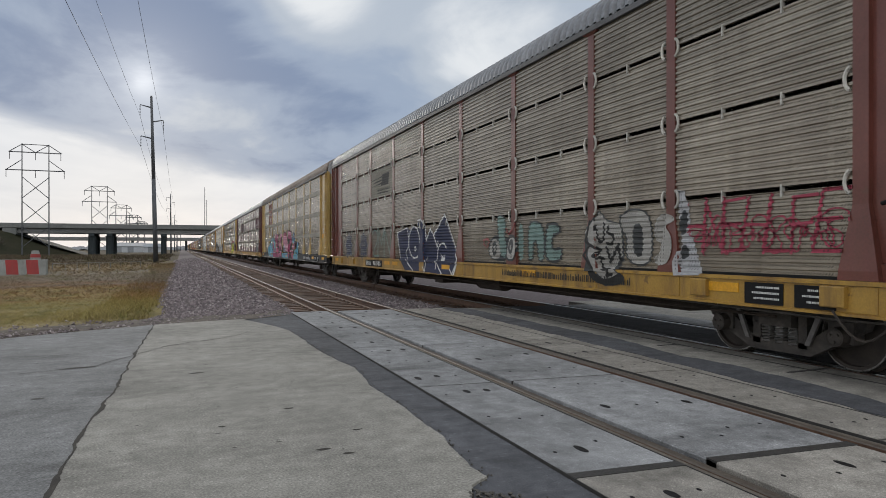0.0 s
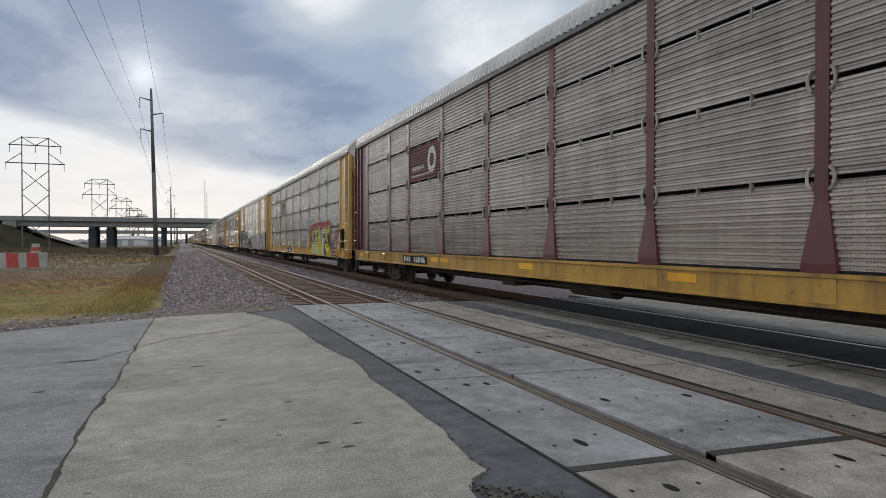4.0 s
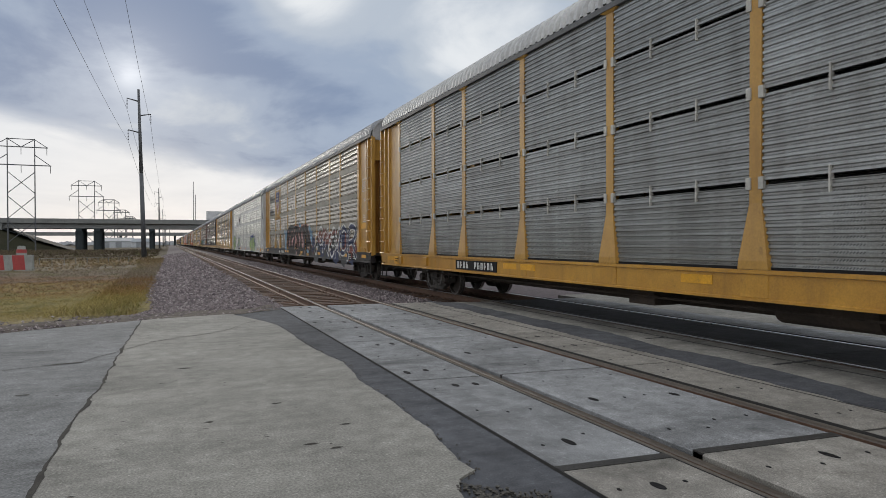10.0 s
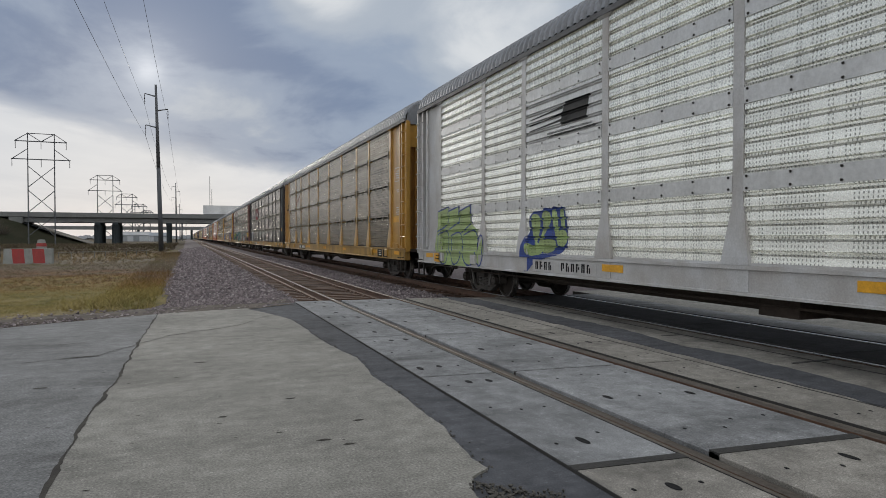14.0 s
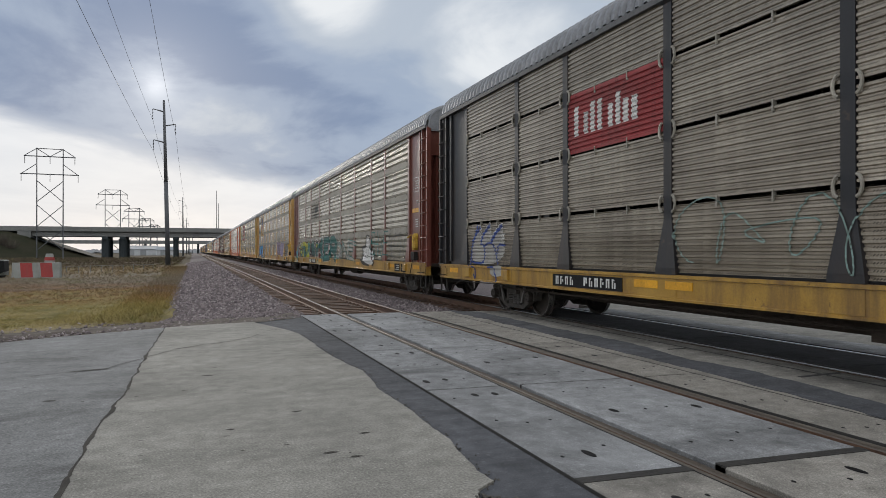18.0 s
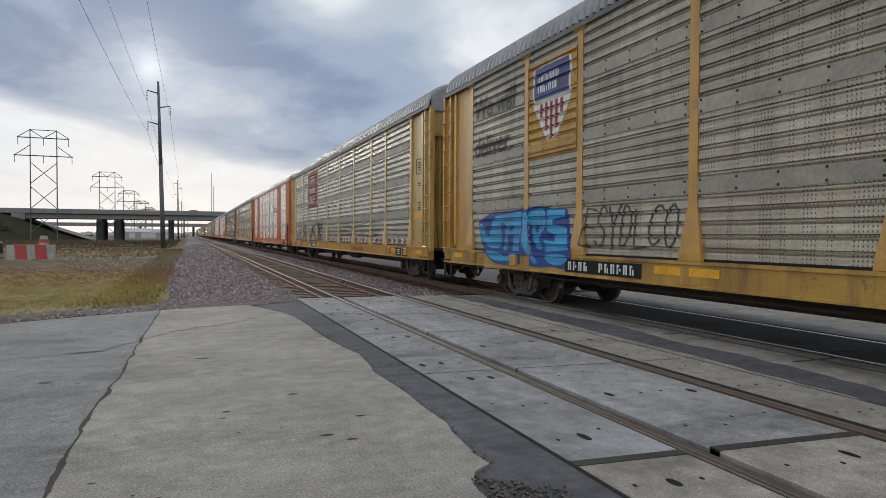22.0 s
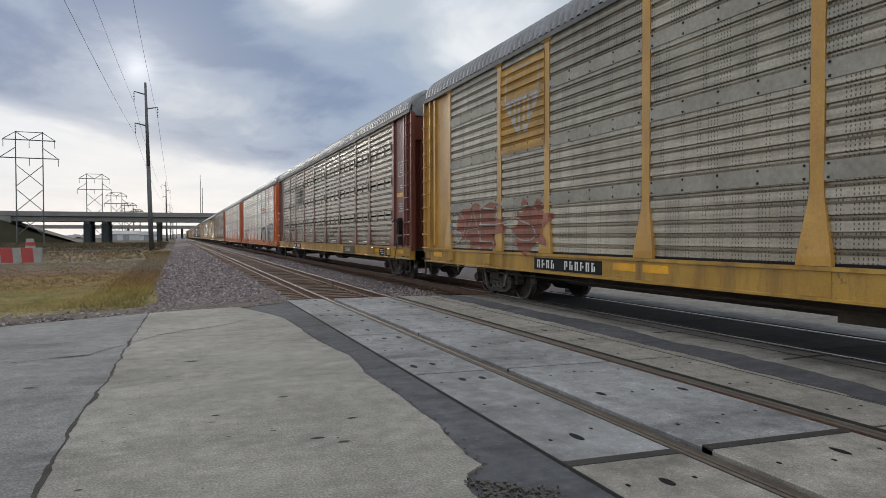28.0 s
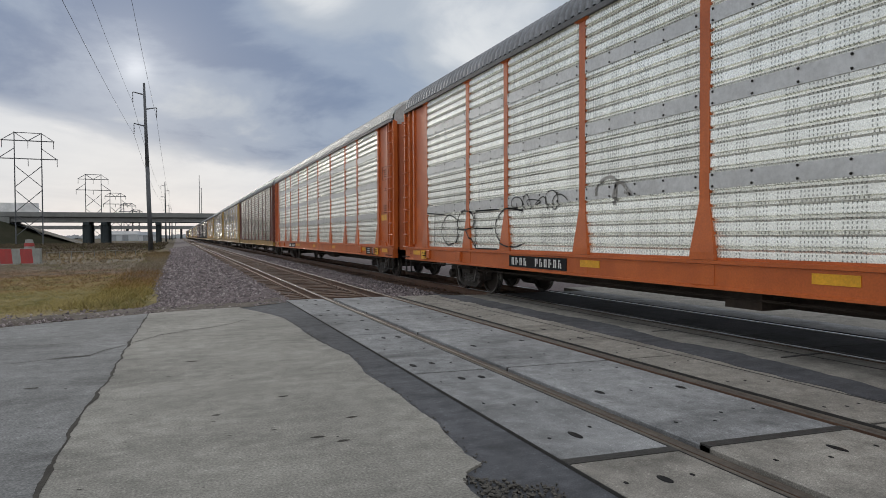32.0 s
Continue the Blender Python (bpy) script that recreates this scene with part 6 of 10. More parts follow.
        for a, b, c, d in ((y0, y0 + w, z0, z0 + 0.016), (y0, y0 + w, z0 + h - 0.016, z0 + h), (y0, y0 + 0.016, z0, z0 + h), (y0 + w - 0.016, y0 + w, z0, z0 + h)):
            fr.box(SIDE + 0.05, SIDE + 0.062, a, b, c, d)
        part("data_frame", fr, mk, car)
        for z, w, h, r in ((3.42, 0.34, 0.3, 4), (2.95, 0.26, 0.14, 2), (2.2, 0.32, 0.3, 4)):
            o = tagged(part("data_stencil", bars(rng, w, h, r), mk, car), kind="stuff")
            o.location = (SIDE + 0.052, 1.04, z)
        lz = 2.70 if body is RED_BROWN else 1.98
        if k not in (8, 17):
            part("warning_label", Shape().box(SIDE + 0.048, SIDE + 0.061, 0.98, 1.6, lz, lz + (0.13 if lz > 2.5 else 0.2)), M["amber"] if "sign" not in spec else spec["sign"], car, "yellow warning label")
    car["wheels"] = len(wheels)
    WHEELS[k] = wheels
    CARS[k] = car
    return car


CARS, WHEELS = {}, {}
# where the number boards begin, from the seventh post
BOARD_SHIFT = {1: 0.55, 2: -13.98, 4: -3.2, 5: -1.0, 8: -0.45, 13: -0.5, 14: -1.4, 17: -0.2}


def skin_mat(name, c, kind, other=None, rough=0.24, metal=0.34, streak=0.35, grit=0.6):
    d = (0.036, 0.083, 0.85, -1.0) if kind == "fine" else (0.05, 0.052, 0.5, -1.0)
    return surface(name, c, other, rough, metal, 0.8, 34, 0.03, streak, (0.10, 0.085, 0.065), 0.22, 0.1, dots=d, grit=grit)


RED_BROWN = paint("faded_red_brown_paint", (0.17, 0.052, 0.039))
MAROON = paint("maroon_paint", (0.10, 0.018, 0.028))
TAN = paint("tan_yellow_paint", (0.54, 0.305, 0.064))
TAN_RUSTY = paint("rusty_tan_door_paint", (0.40, 0.205, 0.05), 0.7, 0.33, (0.14, 0.06, 0.03), 0.5)
PALE = paint("pale_yellow_paint", (0.56, 0.39, 0.135))
ORANGE = paint("bright_orange_paint", (0.58, 0.13, 0.02), 0.25, 0.45, (0.28, 0.06, 0.015), 0.12)
NAVY = paint("blue_black_paint", (0.009, 0.010, 0.014), 0.2, 0.5)
DOOR_BLUE = paint("blue_grey_door_paint", (0.22, 0.26, 0.32), 0.3)
DOOR_GREY = paint("blue_grey_end_paint", (0.27, 0.295, 0.335), 0.4, 0.4, (0.16, 0.15, 0.14), 0.2)
SILVERY = paint("silver_white_paint", (0.54, 0.545, 0.55), 0.35, 0.5, (0.22, 0.2, 0.18), 0.15)
SILL = paint("grimy_yellow_sill", (0.47, 0.28, 0.055), 0.95, spots=0.75)
SILL_CLEAN = paint("yellow_sill", (0.55, 0.29, 0.045), 0.4, spots=0.3)
CHORD = surface("dull_grey_chord", (0.13, 0.13, 0.135), None, 0.6, 0.3, 2, 15, 0)
ROOF = surface("weathered_galvanised_roof", (0.29, 0.30, 0.32), (0.21, 0.22, 0.235), 0.5, 0.5, 0.6, 12, 0.05, 0.2)
ROOF_RUST = surface("rusty_roof", (0.19, 0.145, 0.12), (0.27, 0.24, 0.22), 0.7, 0.3, 0.5, 12, 0.1, 0.3)
ROOF_WHITE = surface("pale_roof", (0.58, 0.58, 0.57), (0.45, 0.45, 0.45), 0.5, 0.2, 0.6, 12, 0.05, 0.2)
BROWN_SKIN = skin_mat("brown_grey_fine_skin", (0.41, 0.365, 0.30), "fine", (0.30, 0.262, 0.218))
OCHRE_SKIN = skin_mat("ochre_grey_fine_skin", (0.42, 0.375, 0.295), "fine", (0.33, 0.29, 0.235))
PINK_SKIN = skin_mat("pinkish_grey_fine_skin", (0.47, 0.425, 0.395), "fine", (0.37, 0.33, 0.31))
GREY_SKIN = skin_mat("blue_grey_fine_skin", (0.38, 0.39, 0.39), "fine", (0.31, 0.318, 0.318))
BEIGE_SKIN = skin_mat("beige_perforated_skin", (0.45, 0.415, 0.335), "wide", (0.33, 0.298, 0.245))
OLIVE_SKIN = skin_mat("olive_grey_perforated_skin", (0.45, 0.42, 0.335), "wide", (0.35, 0.325, 0.262))
BROWN_WIDE = skin_mat("brown_grey_perforated_skin", (0.41, 0.355, 0.275), "wide", (0.31, 0.265, 0.21))
STEEL_SKIN = skin_mat("bright_galvanised_skin", (0.93, 0.93, 0.87), "wide", (0.84, 0.84, 0.785), 0.29, 0.55, 0.08, 0.88)
BAND_GREY = surface("dull_grey_strip", (0.36, 0.34, 0.29), None, 0.6, 0.3, 1, 15, 0.03, 0.2)
BAND_STEEL = surface("galvanised_strip", (0.66, 0.66, 0.65), (0.57, 0.57, 0.56), 0.4, 0.5, 1, 15, 0.03, 0.15)
CLIP_WHITE = surface("pale_clip", (0.55, 0.53, 0.48), None, 0.6, 0.2, 2, 20, 0)
CAP_GREY = surface("grey_white_roof_end", (0.42, 0.42, 0.43), None, 0.6, 0.1, 1, 15, 0.03, 0.4)


def spec(words, body, skin, sill, roof, kind="fine", gaps=True, **more):
    return dict(label=words, body=body, skin=skin, sill=sill, roof=roof, kind=kind, gaps=gaps, **more)


SPECS = {
    1: spec("graffitied car-carrier wagon with red-brown posts and grey-brown sides", RED_BROWN, BROWN_SKIN, SILL, ROOF, clip_mat=CLIP_WHITE),
    2: spec("car-carrier wagon with yellow posts and pink-blue graffiti", PALE, OCHRE_SKIN, NAVY, ROOF_RUST, gaps=False, strip=BAND_GREY, cap=CAP_GREY),
    3: spec("maroon car-carrier wagon with pinkish grey sides", MAROON, PINK_SKIN, SILL, ROOF_WHITE, cap=CAP_GREY),
    4: spec("car-carrier wagon with dark grey sides and yellow-red graffiti", PALE, GREY_SKIN, SILL_CLEAN, ROOF_WHITE),
    5: spec("tan car-carrier wagon with bright sides and silver graffiti", TAN, STEEL_SKIN, TAN, ROOF_WHITE, "wide", False, solid=(1, 7), strip=BAND_STEEL, door=DOOR_BLUE, chord=TAN, cap=TAN),
    6: spec("car-carrier wagon with yellow posts and blue-grey fine sides", TAN, GREY_SKIN, SILL_CLEAN, ROOF_WHITE, clip_mat=CLIP_WHITE, clip="plate", cap=CAP_GREY, smooth_end=True, mark=M["dark"]),
    7: spec("yellow car-carrier wagon with beige sides and black graffiti", TAN, BEIGE_SKIN, NAVY, ROOF, "wide", False, strip=BAND_GREY, cap=CAP_GREY, door=TAN_RUSTY),
    8: spec("silver-white car-carrier wagon with green graffiti", SILVERY, STEEL_SKIN, SILVERY, ROOF, "wide", False, strip=BAND_STEEL, mark=M["dark"], smooth_end=True, board=SILVERY, board_mark=M["dark"], door=DOOR_GREY),
    9: spec("car-carrier wagon with yellow posts and brown-grey sides", TAN, OCHRE_SKIN, SILL, ROOF, door=TAN_RUSTY),
    10: spec("car-carrier wagon with blue-black posts and brown-grey sides", NAVY, BROWN_SKIN, SILL, ROOF, cap=CAP_GREY),
    11: spec("red-brown car-carrier wagon with olive sides and teal graffiti", RED_BROWN, OLIVE_SKIN, SILL, ROOF, "wide", False, strip=BAND_GREY),
    12: spec("yellow car-carrier wagon with beige sides and a shield badge", TAN, BEIGE_SKIN, SILL, ROOF, "wide", False, strip=BAND_GREY, mark=M["dark"], door=TAN_RUSTY),
    13: spec("pale yellow car-carrier wagon with a red name board", PALE, OLIVE_SKIN, SILL_CLEAN, ROOF, "wide", False, strip=BAND_GREY, mark=M["dark"]),
    14: spec("orange car-carrier wagon with bright galvanised sides and wide sheets", ORANGE, STEEL_SKIN, ORANGE, ROOF_WHITE, "wide", False, solid=(1, 7), strip=BAND_STEEL, chord=ORANGE, cap=ORANGE, mark=M["stencil"]),
    15: spec("yellow car-carrier wagon with beige sides and a faded badge", TAN, BEIGE_SKIN, SILL, ROOF, "wide", False, strip=BAND_GREY, mark=M["dark"], door=TAN_RUSTY),
    16: spec("red-brown car-carrier wagon with brown-grey perforated sides", RED_BROWN, BROWN_WIDE, SILL, ROOF, "wide", True, clip="hook"),
    17: spec("orange car-carrier wagon with bright sides and bubble graffiti", ORANGE, STEEL_SKIN, ORANGE, ROOF, "wide", False, strip=BAND_STEEL, mark=M["stencil"], smooth_end=True),
    18: spec("orange car-carrier wagon with bright galvanised sides", ORANGE, STEEL_SKIN, ORANGE, ROOF_WHITE, "wide", False, strip=BAND_STEEL, mark=M["stencil"], smooth_end=True),
}
_far = [(TAN, BEIGE_SKIN, SILL, ROOF, "wide", False), (RED_BROWN, BROWN_SKIN, SILL, ROOF, "fine", True), (NAVY, BROWN_SKIN, SILL, ROOF, "fine", True), (TAN, OCHRE_SKIN, SILL, ROOF, "fine", True),
        (PALE, GREY_SKIN, SILL, ROOF_WHITE, "fine", True), (RED_BROWN, OLIVE_SKIN, SILL, ROOF, "wide", False)]
LAST = 36
for _k in range(19, LAST + 1):
    b, s, l, r, kd, gp = _far[(_k * 5 + _k // 3) % len(_far)]
    SPECS[_k] = spec("distant weathered car-carrier wagon in the long train", b, s, l, r, kd, gp)

for _k in range(1, LAST + 1):
    wagon(_k, SPECS[_k])

# ---- painted things on the wagons: graffiti, boards, badges ----
def colour(name, c):
    return surface("spray_" + name, c, tuple(v * 0.75 + 0.02 for v in c), 0.6, 0.0, 1.1, 25, 0.0, 0.35, tuple(v * 0.45 + 0.02 for v in c), 0.3, gloss=0.3, dots=(0.05, 0.052, 0.45, 1.14))


COL = {n: colour(n, c) for n, c in dict(
    silver=(0.52, 0.53, 0.56), white=(0.74, 0.74, 0.74), black=(0.011, 0.011, 0.012), pink=(0.38, 0.045, 0.15), rose=(0.66, 0.28, 0.40), pink_mid=(0.50, 0.13, 0.24), dark_blue=(0.02, 0.035, 0.11), brick=(0.22, 0.05, 0.035), blue=(0.16, 0.45, 0.62),
    deep_blue=(0.02, 0.06, 0.30), sky=(0.05, 0.36, 0.68), teal=(0.012, 0.16, 0.15), aqua=(0.10, 0.36, 0.36), lime=(0.55, 0.56, 0.03), green=(0.40, 0.52, 0.22), red=(0.34, 0.03, 0.05),
    purple=(0.34, 0.29, 0.48), salmon=(0.55, 0.27, 0.20), board_red=(0.33, 0.045, 0.05), rust=(0.30, 0.11, 0.075), shield_blue=(0.06, 0.08, 0.26), orange=(0.62, 0.12, 0.02), navy=(0.02, 0.03, 0.09),
    charcoal=(0.05, 0.055, 0.06), cream=(0.6, 0.56, 0.44), maroon=(0.12, 0.02, 0.035), badge_yellow=(0.50, 0.29, 0.07), dim_white=(0.42, 0.41, 0.39), yellow_line=(0.6, 0.38, 0.05), faint_red=(0.33, 0.08, 0.08), faint_aqua=(0.22, 0.33, 0.31), sky_pale=(0.22, 0.40, 0.58), rose_pale=(0.58, 0.36, 0.36),
    yellow_dark=(0.34, 0.29, 0.03), maroon_dim=(0.17, 0.055, 0.065), board_yellow=(0.60, 0.36, 0.04), scarlet=(0.40, 0.055, 0.10)).items()}


def skin_x(sp, y, z, solid_bays):
    """The wagon side's outermost surface at y, z."""
    if z < 0.776:
        x = SIDE - 0.042
    elif z < 1.064:
        x = SIDE - 0.022
    elif z < 1.118:
        x = SIDE - 0.052
    else:
        x = SIDE + 0.008
        rows = ROWS_A if sp["gaps"] else ROWS_B
        for z0, z1 in rows:
            if z0 <= z <= z1:
                x = SIDE + 0.008 + wave(sp["kind"], z - z0)
        if not sp["gaps"]:
            for b in (2.16, 3.25, 4.33):
                if abs(z - b) < 0.107:
                    x = SIDE - 0.006
        for i in solid_bays:
            if POST_Y[i] < y < POST_Y[i + 1]:
                x = SIDE + 0.008
        if y < POST_Y[0] - 0.08 or y > POST_Y[-1] + 0.08:
            e = y if y < POST_Y[0] else LENGTH - y
            x = SIDE + 0.003 if solid_bays or 0.735 < e < 0.865 else SIDE + 0.018 if z < 1.3 else SIDE + 0.058
    if z > 1.118:
        half = 0.087 if z > 1.92 else 0.212 - 0.125 * max(0.0, z - 1.22) / 0.70
        for p in POST_Y:
            if abs(y - p) < half + 0.004:
                x = min(x, SIDE - 0.008 - (0.046 * min(1.0, max(0.0, (1.92 - z) / 0.6)) if z < 1.92 else 0.0))
    return x


def paint_on(k, polys, material, lift, name, label="", step=0.0, above=None):
    """Lays flat shapes, given as points (y, z) and faces, over the side of wagon k, following its ribs and posts."""
    sp = SPECS[k]
    bm = bmesh.new()
    own = bm.verts.layers.float.new("own")
    for n, (pts, faces) in enumerate(polys):
        vs = [bm.verts.new((0, y, z)) for y, z in pts]
        for v in vs:
            v[own] = n * step
        for f in faces:
            try:
                bm.faces.new([vs[i] for i in f])
            except ValueError:
                pass
    ys, zs = [v.co.y for v in bm.verts], [v.co.z for v in bm.verts]
    if not ys:
        return None
    ylo, yhi, zlo, zhi = min(ys), max(ys), min(zs), max(zs)
    cuts = [("z", 0.774), ("z", 0.778), ("z", 1.062), ("z", 1.066), ("z", 1.116), ("z", 1.12)]
    for z0, z1 in (ROWS_A if sp["gaps"] else ROWS_B):
        cuts += [("z", z0 + q) for q in breaks(sp["kind"], z1 - z0)]
    if not sp["gaps"]:
        cuts += [("z", b + d) for b in (2.16, 3.25, 4.33) for d in (-0.108, -0.106, 0.106, 0.108)]
    for p in POST_Y:
        cuts += [("y", p + d) for d in (-0.222, -0.2, -0.175, -0.15, -0.12, -0.095, -0.09, 0.09, 0.095, 0.12, 0.15, 0.175, 0.2, 0.222)]
    cuts += [("y", v) for e in (0.733, 0.737, 0.863, 0.867) for v in (e, LENGTH - e)] + [("z", 1.298), ("z", 1.302)]
    for axis, v in cuts:
        if axis == "z" and zlo < v < zhi or axis == "y" and ylo < v < yhi:
            co, no = ((0, 0, v), (0, 0, 1)) if axis == "z" else ((0, v, 0), (0, 1, 0))
            bmesh.ops.bisect_plane(bm, geom=bm.verts[:] + bm.edges[:] + bm.faces[:], dist=0.0002, plane_co=co, plane_no=no)
    if above is not None:
        bmesh.ops.bisect_plane(bm, geom=bm.verts[:] + bm.edges[:] + bm.faces[:], dist=0.0002, plane_co=(0, 0, above), plane_no=(0, 0, 1), clear_inner=True)
        if not bm.faces:
            bm.free()
            return None
    sb = sp.get("solid", ())
    for v in bm.verts:
        v.co.x = skin_x(sp, v.co.y, v.co.z, sb) - lift - v[own]
    me = bpy.data.meshes.new(name)
    bm.to_mesh(me)
    bm.free()
    me.materials.append(material)
    return part(name, me, None, CARS[k], label)


STROKES = {
    "A": [[(0, 0), (0.5, 1), (1, 0)], [(0.22, 0.38), (0.78, 0.38)]], "B": [[(0, 0), (0, 1), (0.7, 1), (0.8, 0.75), (0.6, 0.52), (0, 0.52)], [(0.6, 0.52), (0.95, 0.3), (0.75, 0), (0, 0)]],
    "C": [[(1, 0.85), (0.6, 1), (0.15, 0.85), (0, 0.5), (0.15, 0.15), (0.6, 0), (1, 0.15)]], "D": [[(0, 0), (0, 1), (0.6, 0.95), (1, 0.5), (0.6, 0.05), (0, 0)]],
    "E": [[(1, 1), (0, 1), (0, 0), (1, 0)], [(0, 0.52), (0.8, 0.52)]], "F": [[(1, 1), (0, 1), (0, 0)], [(0, 0.52), (0.75, 0.52)]],
    "G": [[(1, 0.85), (0.6, 1), (0.15, 0.85), (0, 0.5), (0.15, 0.15), (0.6, 0), (1, 0.15), (1, 0.5), (0.6, 0.5)]], "H": [[(0, 0), (0, 1)], [(1, 0), (1, 1)], [(0, 0.5), (1, 0.5)]],
    "K": [[(0, 0), (0, 1)], [(1, 1), (0.05, 0.45), (1, 0)]], "L": [[(0, 1), (0, 0), (1, 0)]], "M": [[(0, 0), (0.1, 1), (0.5, 0.4), (0.9, 1), (1, 0)]],
    "N": [[(0, 0), (0.05, 1), (0.95, 0), (1, 1)]], "O": [[(0.5, 1), (0.12, 0.85), (0, 0.5), (0.12, 0.15), (0.5, 0), (0.88, 0.15), (1, 0.5), (0.88, 0.85), (0.5, 1)]],
    "P": [[(0, 0), (0, 1), (0.7, 1), (0.95, 0.75), (0.7, 0.48), (0, 0.48)]], "R": [[(0, 0), (0, 1), (0.7, 1), (0.95, 0.75), (0.7, 0.48), (0, 0.48)], [(0.5, 0.48), (1, 0)]],
    "S": [[(1, 0.85), (0.6, 1), (0.1, 0.85), (0.1, 0.6), (0.9, 0.4), (0.9, 0.12), (0.5, 0), (0, 0.15)]], "T": [[(0, 1), (1, 1)], [(0.5, 1), (0.5, 0)]],
    "U": [[(0, 1), (0, 0.25), (0.3, 0), (0.7, 0), (1, 0.25), (1, 1)]], "V": [[(0, 1), (0.5, 0), (1, 1)]], "W": [[(0, 1), (0.2, 0), (0.5, 0.65), (0.8, 0), (1, 1)]],
    "X": [[(0, 0), (1, 1)], [(0, 1), (1, 0)]], "Y": [[(0, 1), (0.5, 0.5), (1, 1)], [(0.5, 0.5), (0.5, 0)]], "Z": [[(0, 1), (1, 1), (0, 0), (1, 0)]],
    "I": [[(0.5, 0), (0.5, 1)], [(0.2, 0), (0.8, 0)], [(0.2, 1), (0.8, 1)]], "J": [[(0.8, 1), (0.8, 0.2), (0.5, 0), (0.1, 0.15)]],
    "2": [[(0, 0.8), (0.3, 1), (0.8, 0.9), (0.9, 0.65), (0, 0), (1, 0)]],
}


def slab_strokes(pts, r):
    """Square-ended blocks along the points, for angular letters."""
    polys = []
    for (a, b), (c, d) in zip(pts, pts[1:]):
        l = math.hypot(c - a, d - b) or 1
        uy, uz = (c - a) / l * r, (d - b) / l * r
        a, b, c, d = a - uy * 0.9, b - uz * 0.9, c + uy * 0.9, d + uz * 0.9
        polys.append(([(a - uz, b + uy), (c - uz, d + uy), (c + uz, d - uy), (a + uz, b - uy)], [(0, 1, 2, 3)]))
    return polys


def taper(pts, r0, r1):
    """A band that swells from r0 to r1 at its end."""
    left, right, n = [], [], len(pts)
    for i, (a, b) in enumerate(pts):
        (c, d), (e, f) = pts[max(0, i - 1)], pts[min(n - 1, i + 1)]
        l = math.hypot(e - c, f - d) or 1
        r = r0 + (r1 - r0) * (i / (n - 1)) ** 1.5
        left.append((a - (f - d) / l * r, b + (e - c) / l * r))
        right.append((a + (f - d) / l * r, b - (e - c) / l * r))
    return left + right, [(i, i + 1, n + i + 1, n + i) for i in range(n - 1)]


def scrolls(k, y_left, y_right, z_low, z_top, n, seed):
    """White scrolls on a black cloud with a scalloped white rim."""
    rng = random.Random(seed)
    w = (y_left - y_right) / n
    dark, rims, curls = [], [], []
    for i in range(n):
        yc = y_left - (i + 0.5) * w
        zt = z_top + rng.uniform(-0.12, 0.12)
        r = w * 0.56
        arc = [(yc + r * math.cos(a * 0.2618), zt - r * 0.9 + r * 0.9 * math.sin(a * 0.2618)) for a in range(13)]
        dark.append(([(yc + r * 1.12, z_low)] + [(yc + (y - yc) * 1.15, z + 0.12) for y, z in arc] + [(yc - r * 1.12, z_low)], [tuple(range(15))]))
        rims.append(taper(arc, 0.03, 0.045))
        for _ in range(2):
            cy, cz, s0, sg, ph = yc + rng.uniform(-0.4, 0.4) * w, rng.uniform(z_low + 0.25, zt - 0.55), rng.uniform(0.14, 0.3), rng.choice((-1, 1)), rng.uniform(0, 6)
            pts = [(cy + sg * s0 * (1 - 0.75 * u / 22) * math.cos(ph + u * 0.36), cz + 1.25 * s0 * (1 - 0.75 * u / 22) * math.sin(ph + u * 0.36)) for u in range(23)]
            curls.append(taper(pts, 0.012, 0.06))
        y0 = yc + rng.uniform(-0.3, 0.3) * w
        pts = [(y0 + 0.16 * math.sin(u * 0.55 + i), z_low + 0.05 + (zt - z_low - 0.5) * u / 14) for u in range(15)]
        curls.append(taper(pts[::-1], 0.012, 0.085))
    for j, q in enumerate(dark):
        paint_on(k, [q], COL["black"], 0.004 + 0.0008 * (j % 2), "graffiti_shadow", "black spray-painted cloud")
    for q in rims:
        paint_on(k, [q], COL["white"], 0.009, "graffiti_outline")
    for j, q in enumerate(curls):
        paint_on(k, [q], COL["white"], 0.0115 + 0.0008 * (j % 3), "graffiti_swirl", "white spray swirl")


def ribbon(pts, r):
    """A round-ended band along the points: one quad a stretch, one disc a corner."""
    polys, m = [], 12
    for (a, b), (c, d) in zip(pts, pts[1:]):
        l = math.hypot(c - a, d - b) or 1
        ny, nz = -(d - b) / l * r, (c - a) / l * r
        polys.append(([(a + ny, b + nz), (c + ny, d + nz), (c - ny, d - nz), (a - ny, b - nz)], [(0, 1, 2, 3)]))
    for a, b in pts:
        polys.append(([(a + r * math.cos(6.2832 * i / m), b + r * math.sin(6.2832 * i / m)) for i in range(m)], [tuple(range(m))]))
    return polys


